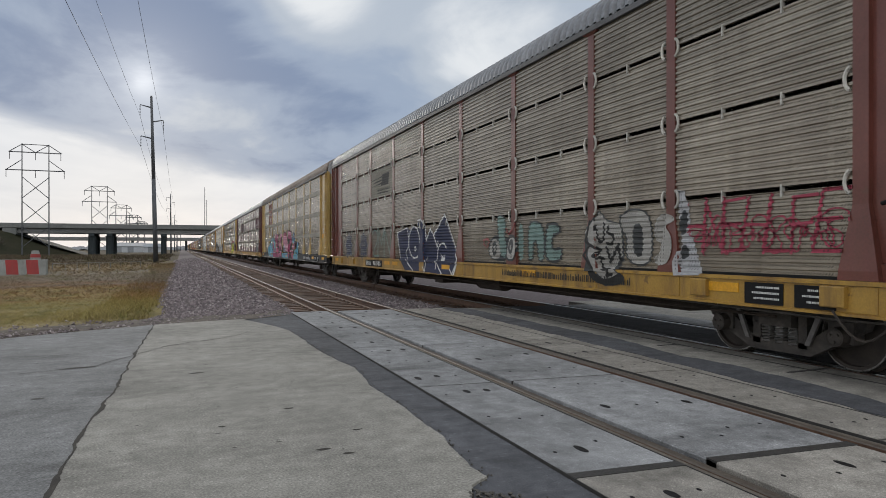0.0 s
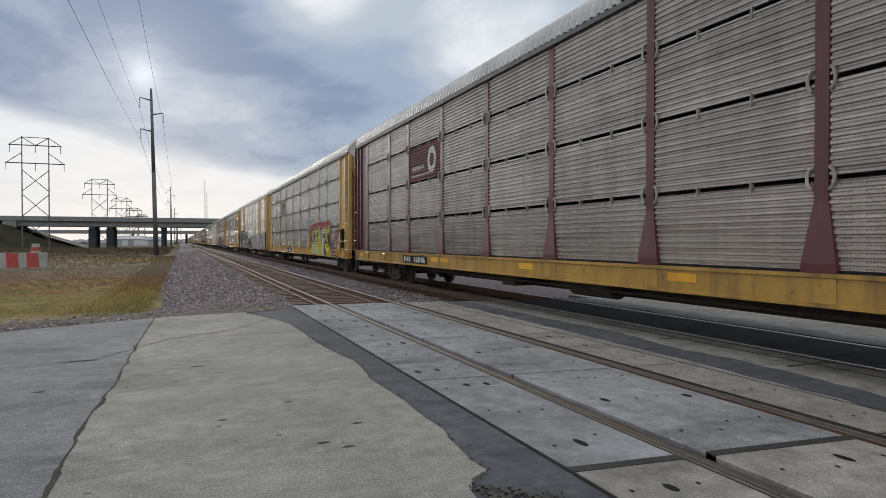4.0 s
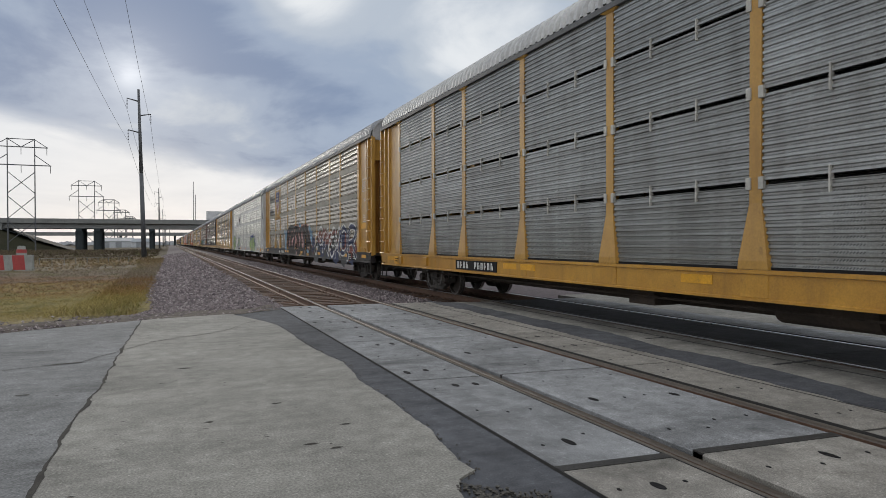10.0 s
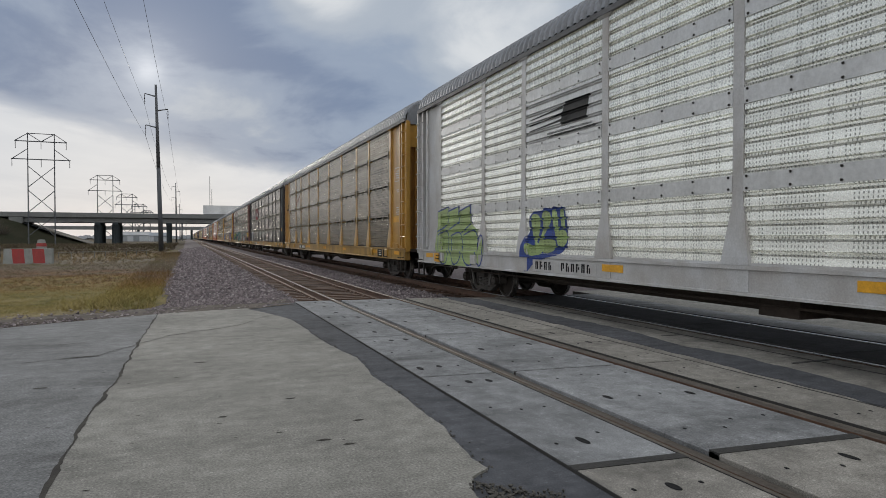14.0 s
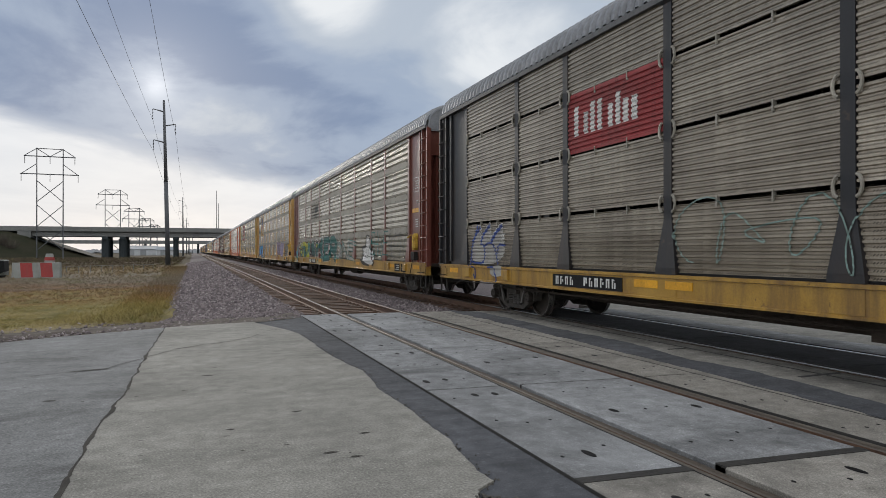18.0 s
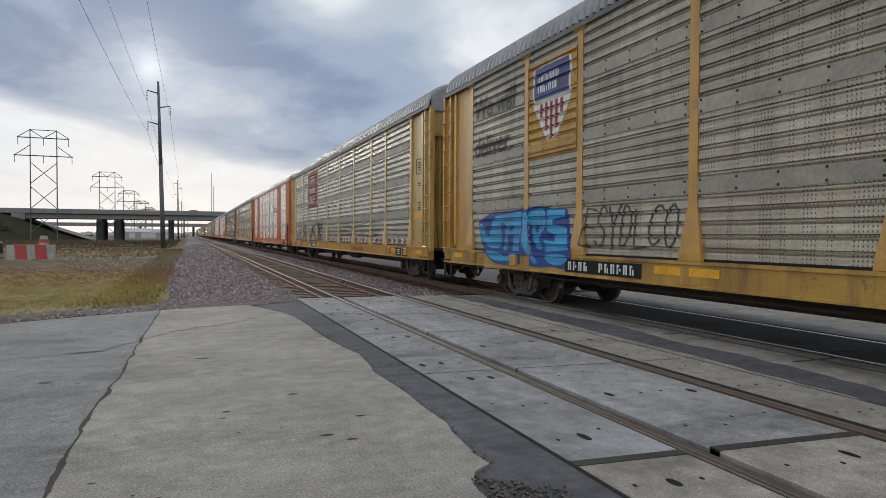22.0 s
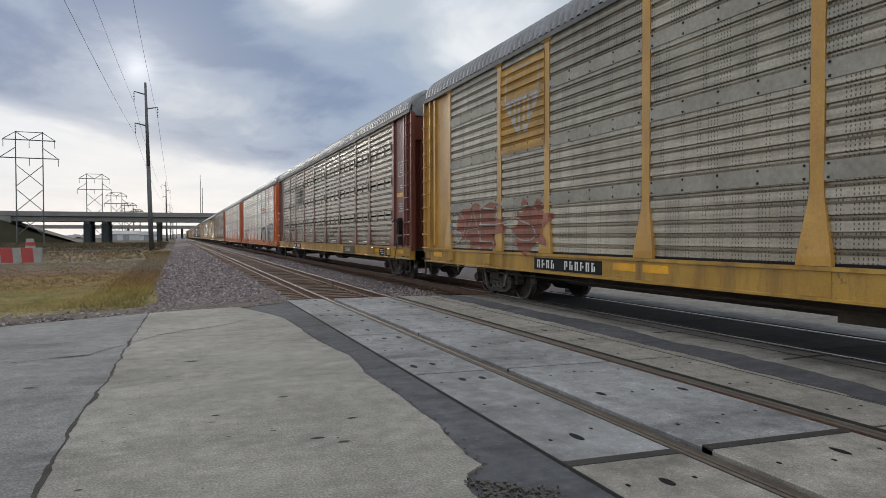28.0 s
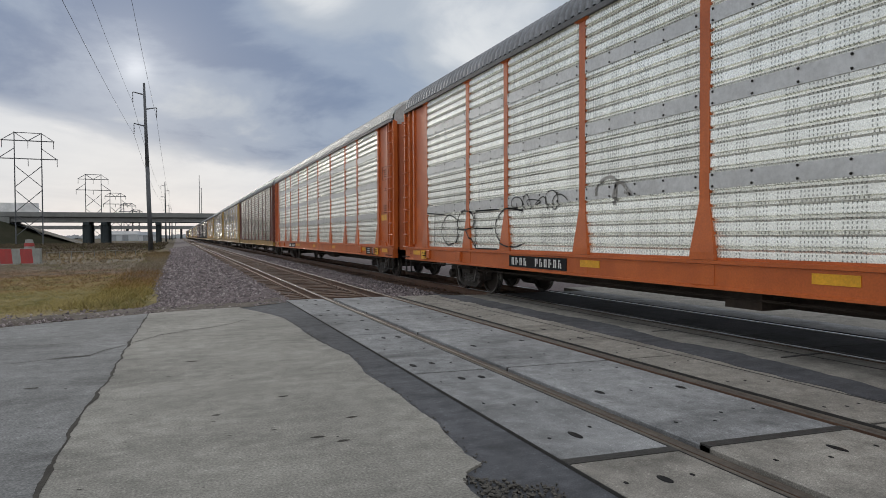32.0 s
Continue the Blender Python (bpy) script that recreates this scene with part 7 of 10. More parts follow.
def tag(k, text, y_left, y_right, z0, z1, fill, line, halo=None, seed=0, fat=0.05, rim=0.06, shear=0.0, label="", lift=0.0, clump=1.12, block=False, shine=None, drop=None, top=None):
    """Spray-painted letters from y_left (seen at the left) to y_right, each drawn with round fat strokes."""
    rng = random.Random(seed + 31 * k)
    n = len(text)
    cell = (y_left - y_right) / n
    r = max(0.016, 0.026 + fat * 0.95)
    band = slab_strokes if block else ribbon
    layers = [("graffiti_shadow", drop, r + rim * 0.6)] if drop else []
    layers += [("graffiti_glow", halo, r + rim * 1.2)] if halo else []
    layers += [("graffiti_outline", line, r + rim * 0.75), ("graffiti_letter", fill, r)]
    for i, ch in enumerate(text):
        rot, size, up = rng.uniform(-0.10, 0.10), rng.uniform(0.92, 1.06), rng.uniform(-0.05, 0.08)
        lines = []
        for stroke in STROKES[ch]:
            if ch in "BCDGOPRSU2" and len(stroke) > 3:
                for _ in range(2):
                    cut = [stroke[0]]
                    for (a, b), (c, d) in zip(stroke, stroke[1:]):
                        cut += [(a * 0.75 + c * 0.25, b * 0.75 + d * 0.25), (a * 0.25 + c * 0.75, b * 0.25 + d * 0.75)]
                    stroke = cut + [stroke[-1]]
            out = []
            for x, y in stroke:
                x += 0.08 * noise.noise((x * 2 + i * 7, y * 2, seed + 0.5))
                y += 0.06 * noise.noise((x * 2 + i * 7, y * 2, seed + 9.5))
                u = (x - 0.5) * max(0.12, cell * clump - 2 * r) * size
                w = (y - 0.5) * max(0.2, z1 - z0 - 2 * r) * size
                u += shear * w
                u, w = u * math.cos(rot) - w * math.sin(rot), u * math.sin(rot) + w * math.cos(rot)
                out.append((y_left - (i + 0.5) * cell - u, (z0 + z1) / 2 + up * (z1 - z0) * 0.4 + w))
            lines.append(out)
        for depth, (name, mat, rad) in enumerate(layers):
            if mat is None:
                continue
            shift = (-0.13, -0.10) if name == "graffiti_shadow" else (0, 0)
            polys = [q for pts in lines for q in band([(a + shift[0], b + shift[1]) for a, b in pts], rad)]
            paint_on(k, polys, mat, 0.004 + 0.003 * depth + lift + 0.0008 * (i % 3), name, label if name == "graffiti_letter" else "", 0.0018 / max(1, len(polys)))
        if top:
            polys = [q for pts in lines for q in band(pts, r)]
            for u, w in ((0.5, 0), (0.78, 1)):
                paint_on(k, polys, top[w], 0.0045 + 0.003 * len(layers) + 0.001 * w + lift, "graffiti_shine", "", 0.0008 / max(1, len(polys)), z0 + u * (z1 - z0))
        if shine:
            polys = [q for pts in lines for q in band([(a + 0.35 * r, b + 0.45 * r) for a, b in pts], r * 0.2)]
            paint_on(k, polys, shine, 0.0075 + 0.003 * len(layers) + lift, "graffiti_shine", "", 0.0008 / max(1, len(polys)))


def blob(yc, zc, ry, rz, seed, n=36, rough=0.28):
    pts = []
    for i in range(n):
        a = 2 * math.pi * i / n
        r = 1 + rough * noise.noise((3 * math.cos(a) + seed, 3 * math.sin(a), seed * 1.7))
        pts.append((yc + ry * r * math.cos(a), zc + rz * r * math.sin(a)))
    return pts, [tuple(range(n))]


def rect(y0, y1, z0, z1):
    return [(y0, z0), (y1, z0), (y1, z1), (y0, z1)], [(0, 1, 2, 3)]


def scrawl(k, y0, y1, z0, z1, mat, seed, turns=6, width=0.03, label="thin spray-can scrawl"):
    """A looping thin line of spray paint."""
    rng = random.Random(seed)
    pts = []
    ph = rng.uniform(0, 6)
    n = turns * 14
    for i in range(n + 1):
        u = i / n
        a = u * turns * 6.283 + ph
        y = y1 + (y0 - y1) * u + 0.45 * (y1 - y0) / turns * math.cos(a) * (1 + 0.4 * math.sin(a * 0.37))
        z = (z0 + z1) / 2 + (z1 - z0) * 0.5 * math.sin(a + 0.6 * math.sin(a * 0.53 + seed)) * (0.6 + 0.4 * math.sin(a * 0.29 + seed))
        pts.append((y, z))
    polys = []
    for (a, b), (c, d) in zip(pts, pts[1:]):
        l = math.hypot(c - a, d - b) or 1
        ny, nz = -(d - b) / l * width / 2, (c - a) / l * width / 2
        polys.append(([(a + ny, b + nz), (c + ny, d + nz), (c - ny, d - nz), (a - ny, b - nz)], [(0, 1, 2, 3)]))
    paint_on(k, polys, mat, 0.012, "scrawl", label)


def word_bars(k, y_left, y_right, z0, z1, rows, mat, seed, lift=0.009, slant=0.0):
    """A name drawn as plain blocks."""
    rng = random.Random(seed)
    polys = []
    h = (z1 - z0) / rows
    for r in range(rows):
        y = y_left
        top = z1 - r * h - 0.12 * h
        bot = top - 0.68 * h
        end = y_right + (y_left - y_right) * rng.uniform(0.0, 0.25) * (rows > 1)
        while y - 0.45 * h > end:
            w = h * rng.uniform(0.12, 0.2)
            tall = rng.choice((1.0, 1.0, 0.72))
            t = bot + (top - bot) * tall
            polys.append(([(y - slant * h * tall, t), (y - w - slant * h * tall, t), (y - w, bot), (y, bot)], [(0, 1, 2, 3)]))
            y -= w + h * rng.choice((0.09, 0.1, 0.22))
    paint_on(k, polys, mat, lift, "lettering")


def board(k, bay, z0, z1, mat, label, inset=0.1, rows=2, ink="white", seed=1):
    y0, y1 = POST_Y[bay] + inset, POST_Y[bay + 1] - inset
    paint_on(k, [rect(y0, y1, z0, z1)], mat, 0.005, "name_board", label)
    word_bars(k, y1 - 0.2, y0 + 0.2, z0 + 0.15, z1 - 0.15, rows, COL[ink], seed)


def shield(k, bay, z0, z1, faded=False):
    y0, y1 = POST_Y[bay] + 0.08, POST_Y[bay + 1] - 0.08
    paint_on(k, [rect(y0, y1, z0 - 0.35, z1 + 0.12)], COL["badge_yellow"], 0.008, "badge_sheet", "plain yellow sheet carrying a shield badge")
    c, w, h = (y0 + y1) / 2, (y1 - y0) * 0.36, z1 - z0

    def half(z):
        u = (z - z0) / h
        return w * (min(1.0, 0.25 + 1.5 * u) if u < 0.45 else 0.94 + 0.06 * u) * (1.0 if u < 0.9 else 1.0 - 0.5 * (u - 0.9))
    steps_z = [z0 + h * i / 16 for i in range(17)]
    outer = [(c + half(z) * 1.1, z) for z in steps_z] + [(c, z1 + 0.05)] + [(c - half(z) * 1.1, z) for z in steps_z[::-1]]
    paint_on(k, [(outer, [tuple(range(len(outer)))])], COL["white" if not faded else "dim_white"], 0.011, "badge", "shield badge with stripes")
    zs = [z for z in steps_z if z >= z0 + 0.56 * h]
    up = [(c + half(z), z) for z in zs] + [(c - half(z), z) for z in zs[::-1]]
    paint_on(k, [(up, [tuple(range(len(up)))])], COL["shield_blue"] if not faded else COL["badge_yellow"], 0.014, "badge_field")
    if not faded:
        word_bars(k, c + w * 0.75, c - w * 0.75, z0 + 0.62 * h, z0 + 0.92 * h, 2, COL["white"], 5, 0.017)
    polys = []
    for j in range(-3, 4):
        yy = c + j * w * 0.29
        q = [z for z in steps_z if z <= z0 + 0.54 * h and half(z) > abs(yy - c) + w * 0.07]
        if len(q) > 1:
            polys.append(rect(yy - w * 0.08, yy + w * 0.08, q[0], q[-1]))
    paint_on(k, polys, COL["red"] if not faded else COL["badge_yellow"], 0.014, "badge_stripes")


def words(k, text, y_left, z_base, size, mat, lift=0.01):
    """Readable lettering in the built-in font."""
    cu = bpy.data.curves.new("words", "FONT")
    cu.body, cu.offset, cu.resolution_u, cu.fill_mode, cu.size = text, 0.012, 3, "FRONT", size
    ob = bpy.data.objects.new("words", cu)
    me = bpy.data.meshes.new_from_object(ob)
    polys = [([(y_left - v.co.x * 0.92, z_base + v.co.y) for v in me.vertices], [tuple(p.vertices) for p in me.polygons])]
    bpy.data.objects.remove(ob)
    bpy.data.curves.remove(cu)
    bpy.data.meshes.remove(me)
    paint_on(k, polys, mat, lift, "lettering", "black painted words")


def line_logo(k, bay, z0, z1, ink="charcoal", ground=None):
    """Three slanted stripes and blocks on a pale field."""
    y0, y1 = POST_Y[bay] + 0.1, POST_Y[bay + 1] - 0.1
    paint_on(k, [rect(y0, y1, z0, z1)], ground or BAND_GREY, 0.005, "name_board", "faded pale board with a dark striped emblem")
    polys = []
    for j in range(3):
        z = z1 - 0.35 - 0.11 * j
        polys.append(([(y1 - 0.15, z - 0.02), (y0 + 1.2 - 0.1 * j, z + 0.02), (y0 + 1.2 - 0.1 * j, z + 0.07), (y1 - 0.15, z)], [(0, 1, 2, 3)]))
    polys.append(([(y0 + 1.3, z1 - 0.62), (y0 + 0.45, z1 - 0.62), (y0 + 0.35, z1 - 0.22), (y0 + 1.15, z1 - 0.22)], [(0, 1, 2, 3)]))
    paint_on(k, polys, COL[ink], 0.009, "emblem")
    word_bars(k, y0 + 1.75, y0 + 0.15, z0 + 0.08, z1 - 0.7, 2, COL[ink], 8)


def swoosh(k, bay, z0, z1, ink="orange"):
    y0, y1 = POST_Y[bay] + 0.15, POST_Y[bay + 1] - 0.15
    word_bars(k, y1 - 0.15, y0 + 0.2, z0 + 0.1, z1, 1, COL[ink], 4, 0.01, 0.25)
    paint_on(k, [([(y1, z0), (y1 - 0.6, z0 + 0.07), (y0, z0 + 0.09), (y0, z0 + 0.03), (y1 - 0.6, z0 - 0.03)], [(0, 1, 2, 3, 4)])], COL["black"], 0.01, "emblem_stroke")


P = POST_Y


def paint_each(k, polys, material, lift, name, label="", step=0.0):
    """Every shape is a painted patch of its own."""
    for i, q in enumerate(polys):
        paint_on(k, [q], material, lift + 0.0004 * (i % 3), name, label, step)


def artist(k, y_left, y_right, z0, z1):
    """Two pens for wagon k that draw on a field of 100 by 100 between these limits: filled shapes, and lines of a given width."""
    level = [0]

    def place(pts, rounded, closed):
        for _ in range(2 if rounded else 0):
            ring = list(zip(pts, pts[1:] + pts[:1] if closed else pts[1:]))
            cut = [q for (a, b), (c, d) in ring for q in ((a * 0.75 + c * 0.25, b * 0.75 + d * 0.25), (a * 0.25 + c * 0.75, b * 0.25 + d * 0.75))]
            pts = cut if closed else [pts[0]] + cut + [pts[-1]]
        return [(y_left + (y_right - y_left) * u / 100, z0 + (z1 - z0) * v / 100) for u, v in pts]

    def lift():
        level[0] += 1
        return 0.004 + 0.0008 * level[0]

    def draw(col, pts, rounded=False):
        pts = place(pts, rounded, True)
        faces = geometry.tessellate_polygon([[Vector((y, z, 0)) for y, z in pts]])
        paint_on(k, [(pts, [tuple(f) for f in faces])], COL[col], lift(), "graffiti_shape", "%s spray-painted graffiti shape" % col.replace("_", " "))

    def line(col, width, pts, rounded=False):
        polys = ribbon(place(pts, rounded, False), width / 2)
        paint_on(k, polys, COL[col], lift(), "graffiti_line", "", 0.0006 / len(polys))
    return draw, line


def decorate():
    # 1: red-brown wagon
    tag(1, "HNEHLFE", P[1] - 0.3, P[0] + 0.15, 1.4, 2.1, COL["scarlet"], None, None, 3, -0.006, 0.03, 0.1, "faint red spray lettering")
    for z in (1.62, 1.7):
        scrawl(1, P[0] + 0.2, P[1] - 0.4, z - 0.25, z + 0.2, COL["scarlet"], 12 + int(z * 10), 9, 0.02)
    tag(1, "2MN", P[7] - 0.3, P[6] + 0.3, 1.2, 2.15, COL["faint_aqua"], None, None, 9, 0.0, 0.03, 0.0, "thin pale teal graffiti")
    word_bars(1, P[3] + 0.4, P[2] - 1.2, 0.84, 1.02, 1, COL["black"], 3, 0.03)
    line_logo(1, 6, 3.3, 4.3)
    # 2: pink and blue piece along the whole lower side
    board(2, 7, 3.35, 4.95, COL["rust"], "faded rust-red board with worn white lettering", 0.09, 3, "white", 12)
    scrawl(2, P[0] + 0.4, P[0] + 1.1, 1.5, 2.1, COL["black"], 5, 3, 0.02)
    # 3: maroon wagon
    for b in (0, 6):
        paint_each(3, [rect(P[b] + 0.1, P[b + 1] - 0.1, 3.28, 4.3)], COL["maroon"], 0.005, "name_board", "maroon board with a white emblem")
        word_bars(3, P[b + 1] - 0.4, P[b] + 1.3, 3.55, 3.75, 1, COL["white"], 4)
        ring = [(P[b] + 0.75 + 0.33 * math.cos(a * 0.2618), 3.8 + 0.38 * math.sin(a * 0.2618)) for a in range(24)]
        inner = [(P[b] + 0.75 + 0.17 * math.cos(a * 0.2618), 3.8 + 0.2 * math.sin(a * 0.2618)) for a in range(24)]
        paint_each(3, [(ring + inner, [(i, (i + 1) % 24, 24 + (i + 1) % 24, 24 + i) for i in range(24)])], COL["white"], 0.009, "emblem")
        paint_each(3, [rect(P[b] + 0.9, P[b + 1] - 0.3, 3.42, 3.46)], COL["white"], 0.009, "emblem_line")
    tag(3, "EGRMENSH", P[1] - 0.2, P[0] + 0.2, 1.25, 2.05, COL["charcoal"], None, None, 1, -0.014, 0.03, 0.2, "thin black marker graffiti", 0.0, 1.25)
    # 4: yellow and red piece
    line_logo(4, 6, 3.3, 4.3)
    # 5: long silver and black letters
    scrolls(5, 20.7, P[6] - 0.4, 0.738, 2.35, 4, 60)
    word_bars(5, P[8] - 0.5, P[7] + 0.5, 4.1, 4.5, 1, COL["navy"], 6)
    # 6: blue-grey wagon
    paint_each(6, [rect(P[2] + 0.1, P[3] - 0.1, 3.3, 4.28)], COL["white"], 0.005, "name_board", "white board with an orange-red emblem")
    swoosh(6, 2, 3.65, 4.1, "red")
    paint_each(6, [rect(P[2] + 0.2, P[3] - 0.4, 3.44, 3.52)], COL["red"], 0.01, "emblem_line")
    tag(6, "WOX", P[3] - 0.1, P[2] + 0.1, 0.95, 2.1, COL["cream"], COL["rust"], None, 4, 0.04, 0.06, 0.0, "cream and rust graffiti letters")
    # 7: white-rimmed letters on red and blue haze, then salmon-rimmed letters on black
    rr = random.Random(70)
    for j in range(26):
        paint_each(7, [blob(P[0] + 0.2 + (P[3] + 0.6 - P[0]) * (j + rr.random()) / 26, rr.uniform(0.95, 1.75), rr.uniform(0.35, 0.7), rr.uniform(0.3, 0.5), 80.0 + j, 24, 0.5)], COL[("brick", "dark_blue", "charcoal")[j % 3]], 0.003 + 0.0006 * (j % 4), "graffiti_haze")
    shield(7, 7, 3.35, 4.8)
    words(7, "We will", P[9] - 0.2, 4.25, 0.72, COL["charcoal"])
    words(7, "deliver.", P[9] - 0.2, 3.35, 0.72, COL["charcoal"])
    # 8: green bubble letters
    line_logo(8, 6, 3.3, 4.2, "black", BAND_STEEL)
    # 9
    scrawl(9, P[8], P[9] - 0.3, 1.5, 2.3, COL["dim_white"], 33, 5, 0.02)
    for j in range(4):
        paint_each(9, [blob(P[7] + 0.5 + 0.4 * j, 4.0 - 0.12 * j, 0.16, 0.08, 90.0 + j, 18, 0.6)], COL["rust"], 0.004, "worn_patch")
    words(9, "Quality", P[9] + 0.98, 3.62, 0.2, COL["black"], 0.012)
    words(9, "Auto Rac", P[9] + 1.0, 3.35, 0.2, COL["black"], 0.012)
    # 10
    board(10, 6, 3.25, 4.35, COL["board_red"], "faded red board with white lettering", 0.1, 1, "white", 3)
    scrawl(10, P[2] + 0.3, P[3] - 0.3, 1.2, 1.9, COL["white"], 35, 6, 0.025)
    scrawl(10, P[3] + 0.3, P[4] - 0.3, 1.2, 2.1, COL["dim_white"], 36, 6, 0.02)
    scrawl(10, P[4] + 0.3, P[6] - 0.3, 1.2, 2.2, COL["faint_aqua"], 37, 8, 0.02)
    # 11
    tag(11, "MONE", P[5] - 0.3, P[3] - 0.1, 1.1, 1.9, COL["dim_white"], COL["teal"], None, 6, 0.03, 0.05, 0.0, "pale graffiti letters with teal shading")
    tag(11, "EHLKE", P[2] - 0.1, P[1] - 0.4, 1.3, 2.2, COL["teal"], None, None, 8, -0.004, 0.04, 0.1, "faint teal graffiti letters", 0.0, 1.2)
    tag(11, "BCEOHJ", P[1] - 0.5, P[0] + 0.15, 1.2, 2.05, COL["charcoal"], None, None, 9, -0.012, 0.03, 0.25, "thin black spray tag", 0.0, 1.2)
    line_logo(11, 6, 3.3, 4.3)
    # 12
    tag(12, "SENHSOYNE", P[1] - 0.2, P[0] + 0.15, 1.2, 2.0, COL["charcoal"], None, None, 5, -0.017, 0.03, 0.3, "thin black spray tag", 0.0, 1.35)
    scrawl(12, P[0] + 0.3, P[1] - 0.4, 1.25, 1.7, COL["charcoal"], 77, 9, 0.018)
    tag(12, "ESYDLCO", P[7] - 0.15, P[6] + 0.25, 1.25, 1.95, COL["charcoal"], None, None, 7, -0.018, 0.03, 0.2, "thin black spray tag", 0.0, 0.95)
    shield(12, 7, 3.35, 4.8)
    words(12, "We will", P[9] - 0.2, 4.25, 0.72, COL["charcoal"])
    words(12, "deliver.", P[9] - 0.2, 3.35, 0.72, COL["charcoal"])
    word_bars(12, P[3] - 0.2, P[2] + 0.8, 0.8, 1.02, 1, COL["red"], 3, 0.03)
    # 13
    for i in range(9):
        polys_r, polys_w = [], []
        y = P[i] + 0.22
        j = 0
        while y + 0.25 < P[i + 1] - 0.2:
            (polys_r if j % 2 else polys_w).append(rect(y, y + 0.25, 1.2, 1.34))
            y += 0.25
            j += 1
            if j % 4 == 0:
                y += 0.12
        paint_each(13, polys_r, COL["red"], 0.006, "reflective_tape", "red and white reflective tape")
        paint_each(13, polys_w, COL["white"], 0.006, "reflective_tape")
    board(13, 6, 3.0, 5.0, COL["board_red"], "dark red board with white lettering", 0.09, 3, "white", 14)
    tag(13, "ROYSEEP", P[4], P[1] + 0.1, 1.4, 1.95, COL["charcoal"], None, None, 10, -0.015, 0.03, 0.1, "thin black spray tag")
    word_bars(13, P[3] + 0.2, P[2] + 0.9, 0.8, 1.02, 1, COL["red"], 3, 0.03)
    # 14
    swoosh(14, 2, 3.3, 3.75)
    # 15
    shield(15, 7, 3.55, 4.9, True)
    tag(15, "OEKAS", P[4], P[1] + 0.6, 1.15, 2.0, COL["dim_white"], None, None, 5, 0.03, 0.04, 0.0, "faded white graffiti letters")
    paint_each(15, [blob(P[8] + 1.0, 1.7, 1.2, 0.55, 31.0, 40, 0.5), blob(P[7] + 0.6, 1.6, 0.7, 0.5, 32.0, 40, 0.6)], COL["rust"], 0.004, "graffiti_smear", "smeared rust-red spray paint")
    tag(15, "DAEFS", P[9] - 0.2, P[7] + 0.4, 1.3, 2.1, COL["dim_white"], None, None, 6, -0.01, 0.04, 0.0, "worn white graffiti letters", 0.004)
    # 16
    line_logo(16, 6, 3.2, 4.3)
    scrawl(16, P[3] + 0.5, P[4] - 0.4, 1.2, 2.0, COL["dim_white"], 51, 3, 0.03)
    paint_each(16, [rect(P[3] - 0.9, P[2] + 0.1, 0.76, 1.05)], COL["charcoal"], 0.03, "sill_plate")
    word_bars(16, P[3] - 1.3, P[2] + 0.6, 0.8, 1.02, 1, COL["cream"], 3, 0.035)
    # 17
    tag(17, "TOREC", P[9] - 0.1, P[7] - 0.6, 1.15, 2.05, COL["black"], None, None, 8, -0.01, 0.04, 0.0, "thin black graffiti letters")
    scrawl(17, P[6] + 0.6, P[7] - 0.3, 1.9, 2.3, COL["black"], 61, 6, 0.02)
    scrawl(17, P[5] + 1.5, P[5] + 2.2, 1.9, 2.4, COL["dim_white"], 62, 2, 0.05)
    swoosh(17, 2, 3.35, 3.8)
    # 1: two dark stars with white edges near the rear end
    for b in (7, 8):
        yc = (P[b] + P[b + 1]) / 2
        draw, line = artist(1, yc + 0.62, yc - 0.62, 0.98, 2.18)
        tips = [(50 + (50 if j % 2 == 0 else 33) * math.sin(j * 0.3927), 50 + (50 if j % 2 == 0 else 33) * math.cos(j * 0.3927)) for j in range(17)]
        draw("navy", tips[:-1])
        line("dim_white", 0.03, tips)
        for j in range(3):
            line("dim_white", 0.028, [(24, 68 - 21 * j), (30, 80 - 21 * j), (36, 66 - 21 * j), (42, 80 - 21 * j), (50, 67 - 21 * j), (56, 80 - 21 * j), (64, 66 - 21 * j), (72, 78 - 21 * j)])
    # ends of the long pieces
    tag(7, "OR", 4.7, 2.05, 0.85, 2.2, COL["dark_blue"], COL["white"], None, 8, 0.06, 0.07, 0.15, "large dark blue graffiti letters with thick white rims", 0.008, 1.0)
    tag(11, "ER", 16.5, 13.0, 0.9, 2.2, COL["teal"], COL["black"], COL["white"], 4, 0.13, 0.055, 0.12, "large teal graffiti letters with black and white outlines", 0.0, 1.0, True)
    tag(12, "OM", 6.6, 4.95, 0.95, 2.2, COL["purple"], COL["dim_white"], None, 4, 0.16, 0.04, 0.0, "pale purple graffiti letters", 0.0, 1.15)
    tag(17, "B", 3.2, 2.15, 1.0, 2.35, COL["silver"], COL["black"], None, 6, 0.2, 0.05, 0.0, "large silver bubble graffiti with black outlines", 0.0, 1.2)
    # freehand pieces, each drawn on a field of 100 by 100
    draw, line = artist(1, 17.29, 12.24, 0.76, 2.38)
    draw("navy", [(0, 75), (19, 83), (25, 78), (31, 85), (39, 81), (39, 95), (45, 96), (51, 81), (54, 58), (59, 78), (65, 67), (81, 100), (84, 85), (100, 26), (94, 1), (73, 0), (60, 1), (41, 1), (17, 1), (6, 24)])
    line("white", 0.045, [(6, 24), (0, 75), (19, 83), (23, 60), (22, 46), (17, 36), (22, 15), (32, 2)])
    line("white", 0.05, [(31, 85), (25, 77), (21, 56), (25, 32), (32, 24), (40, 28), (43, 46), (41, 68), (37, 81), (31, 85)], True)
    line("white", 0.04, [(33, 46), (34, 47), (36, 41), (34, 37), (33, 46)], True)
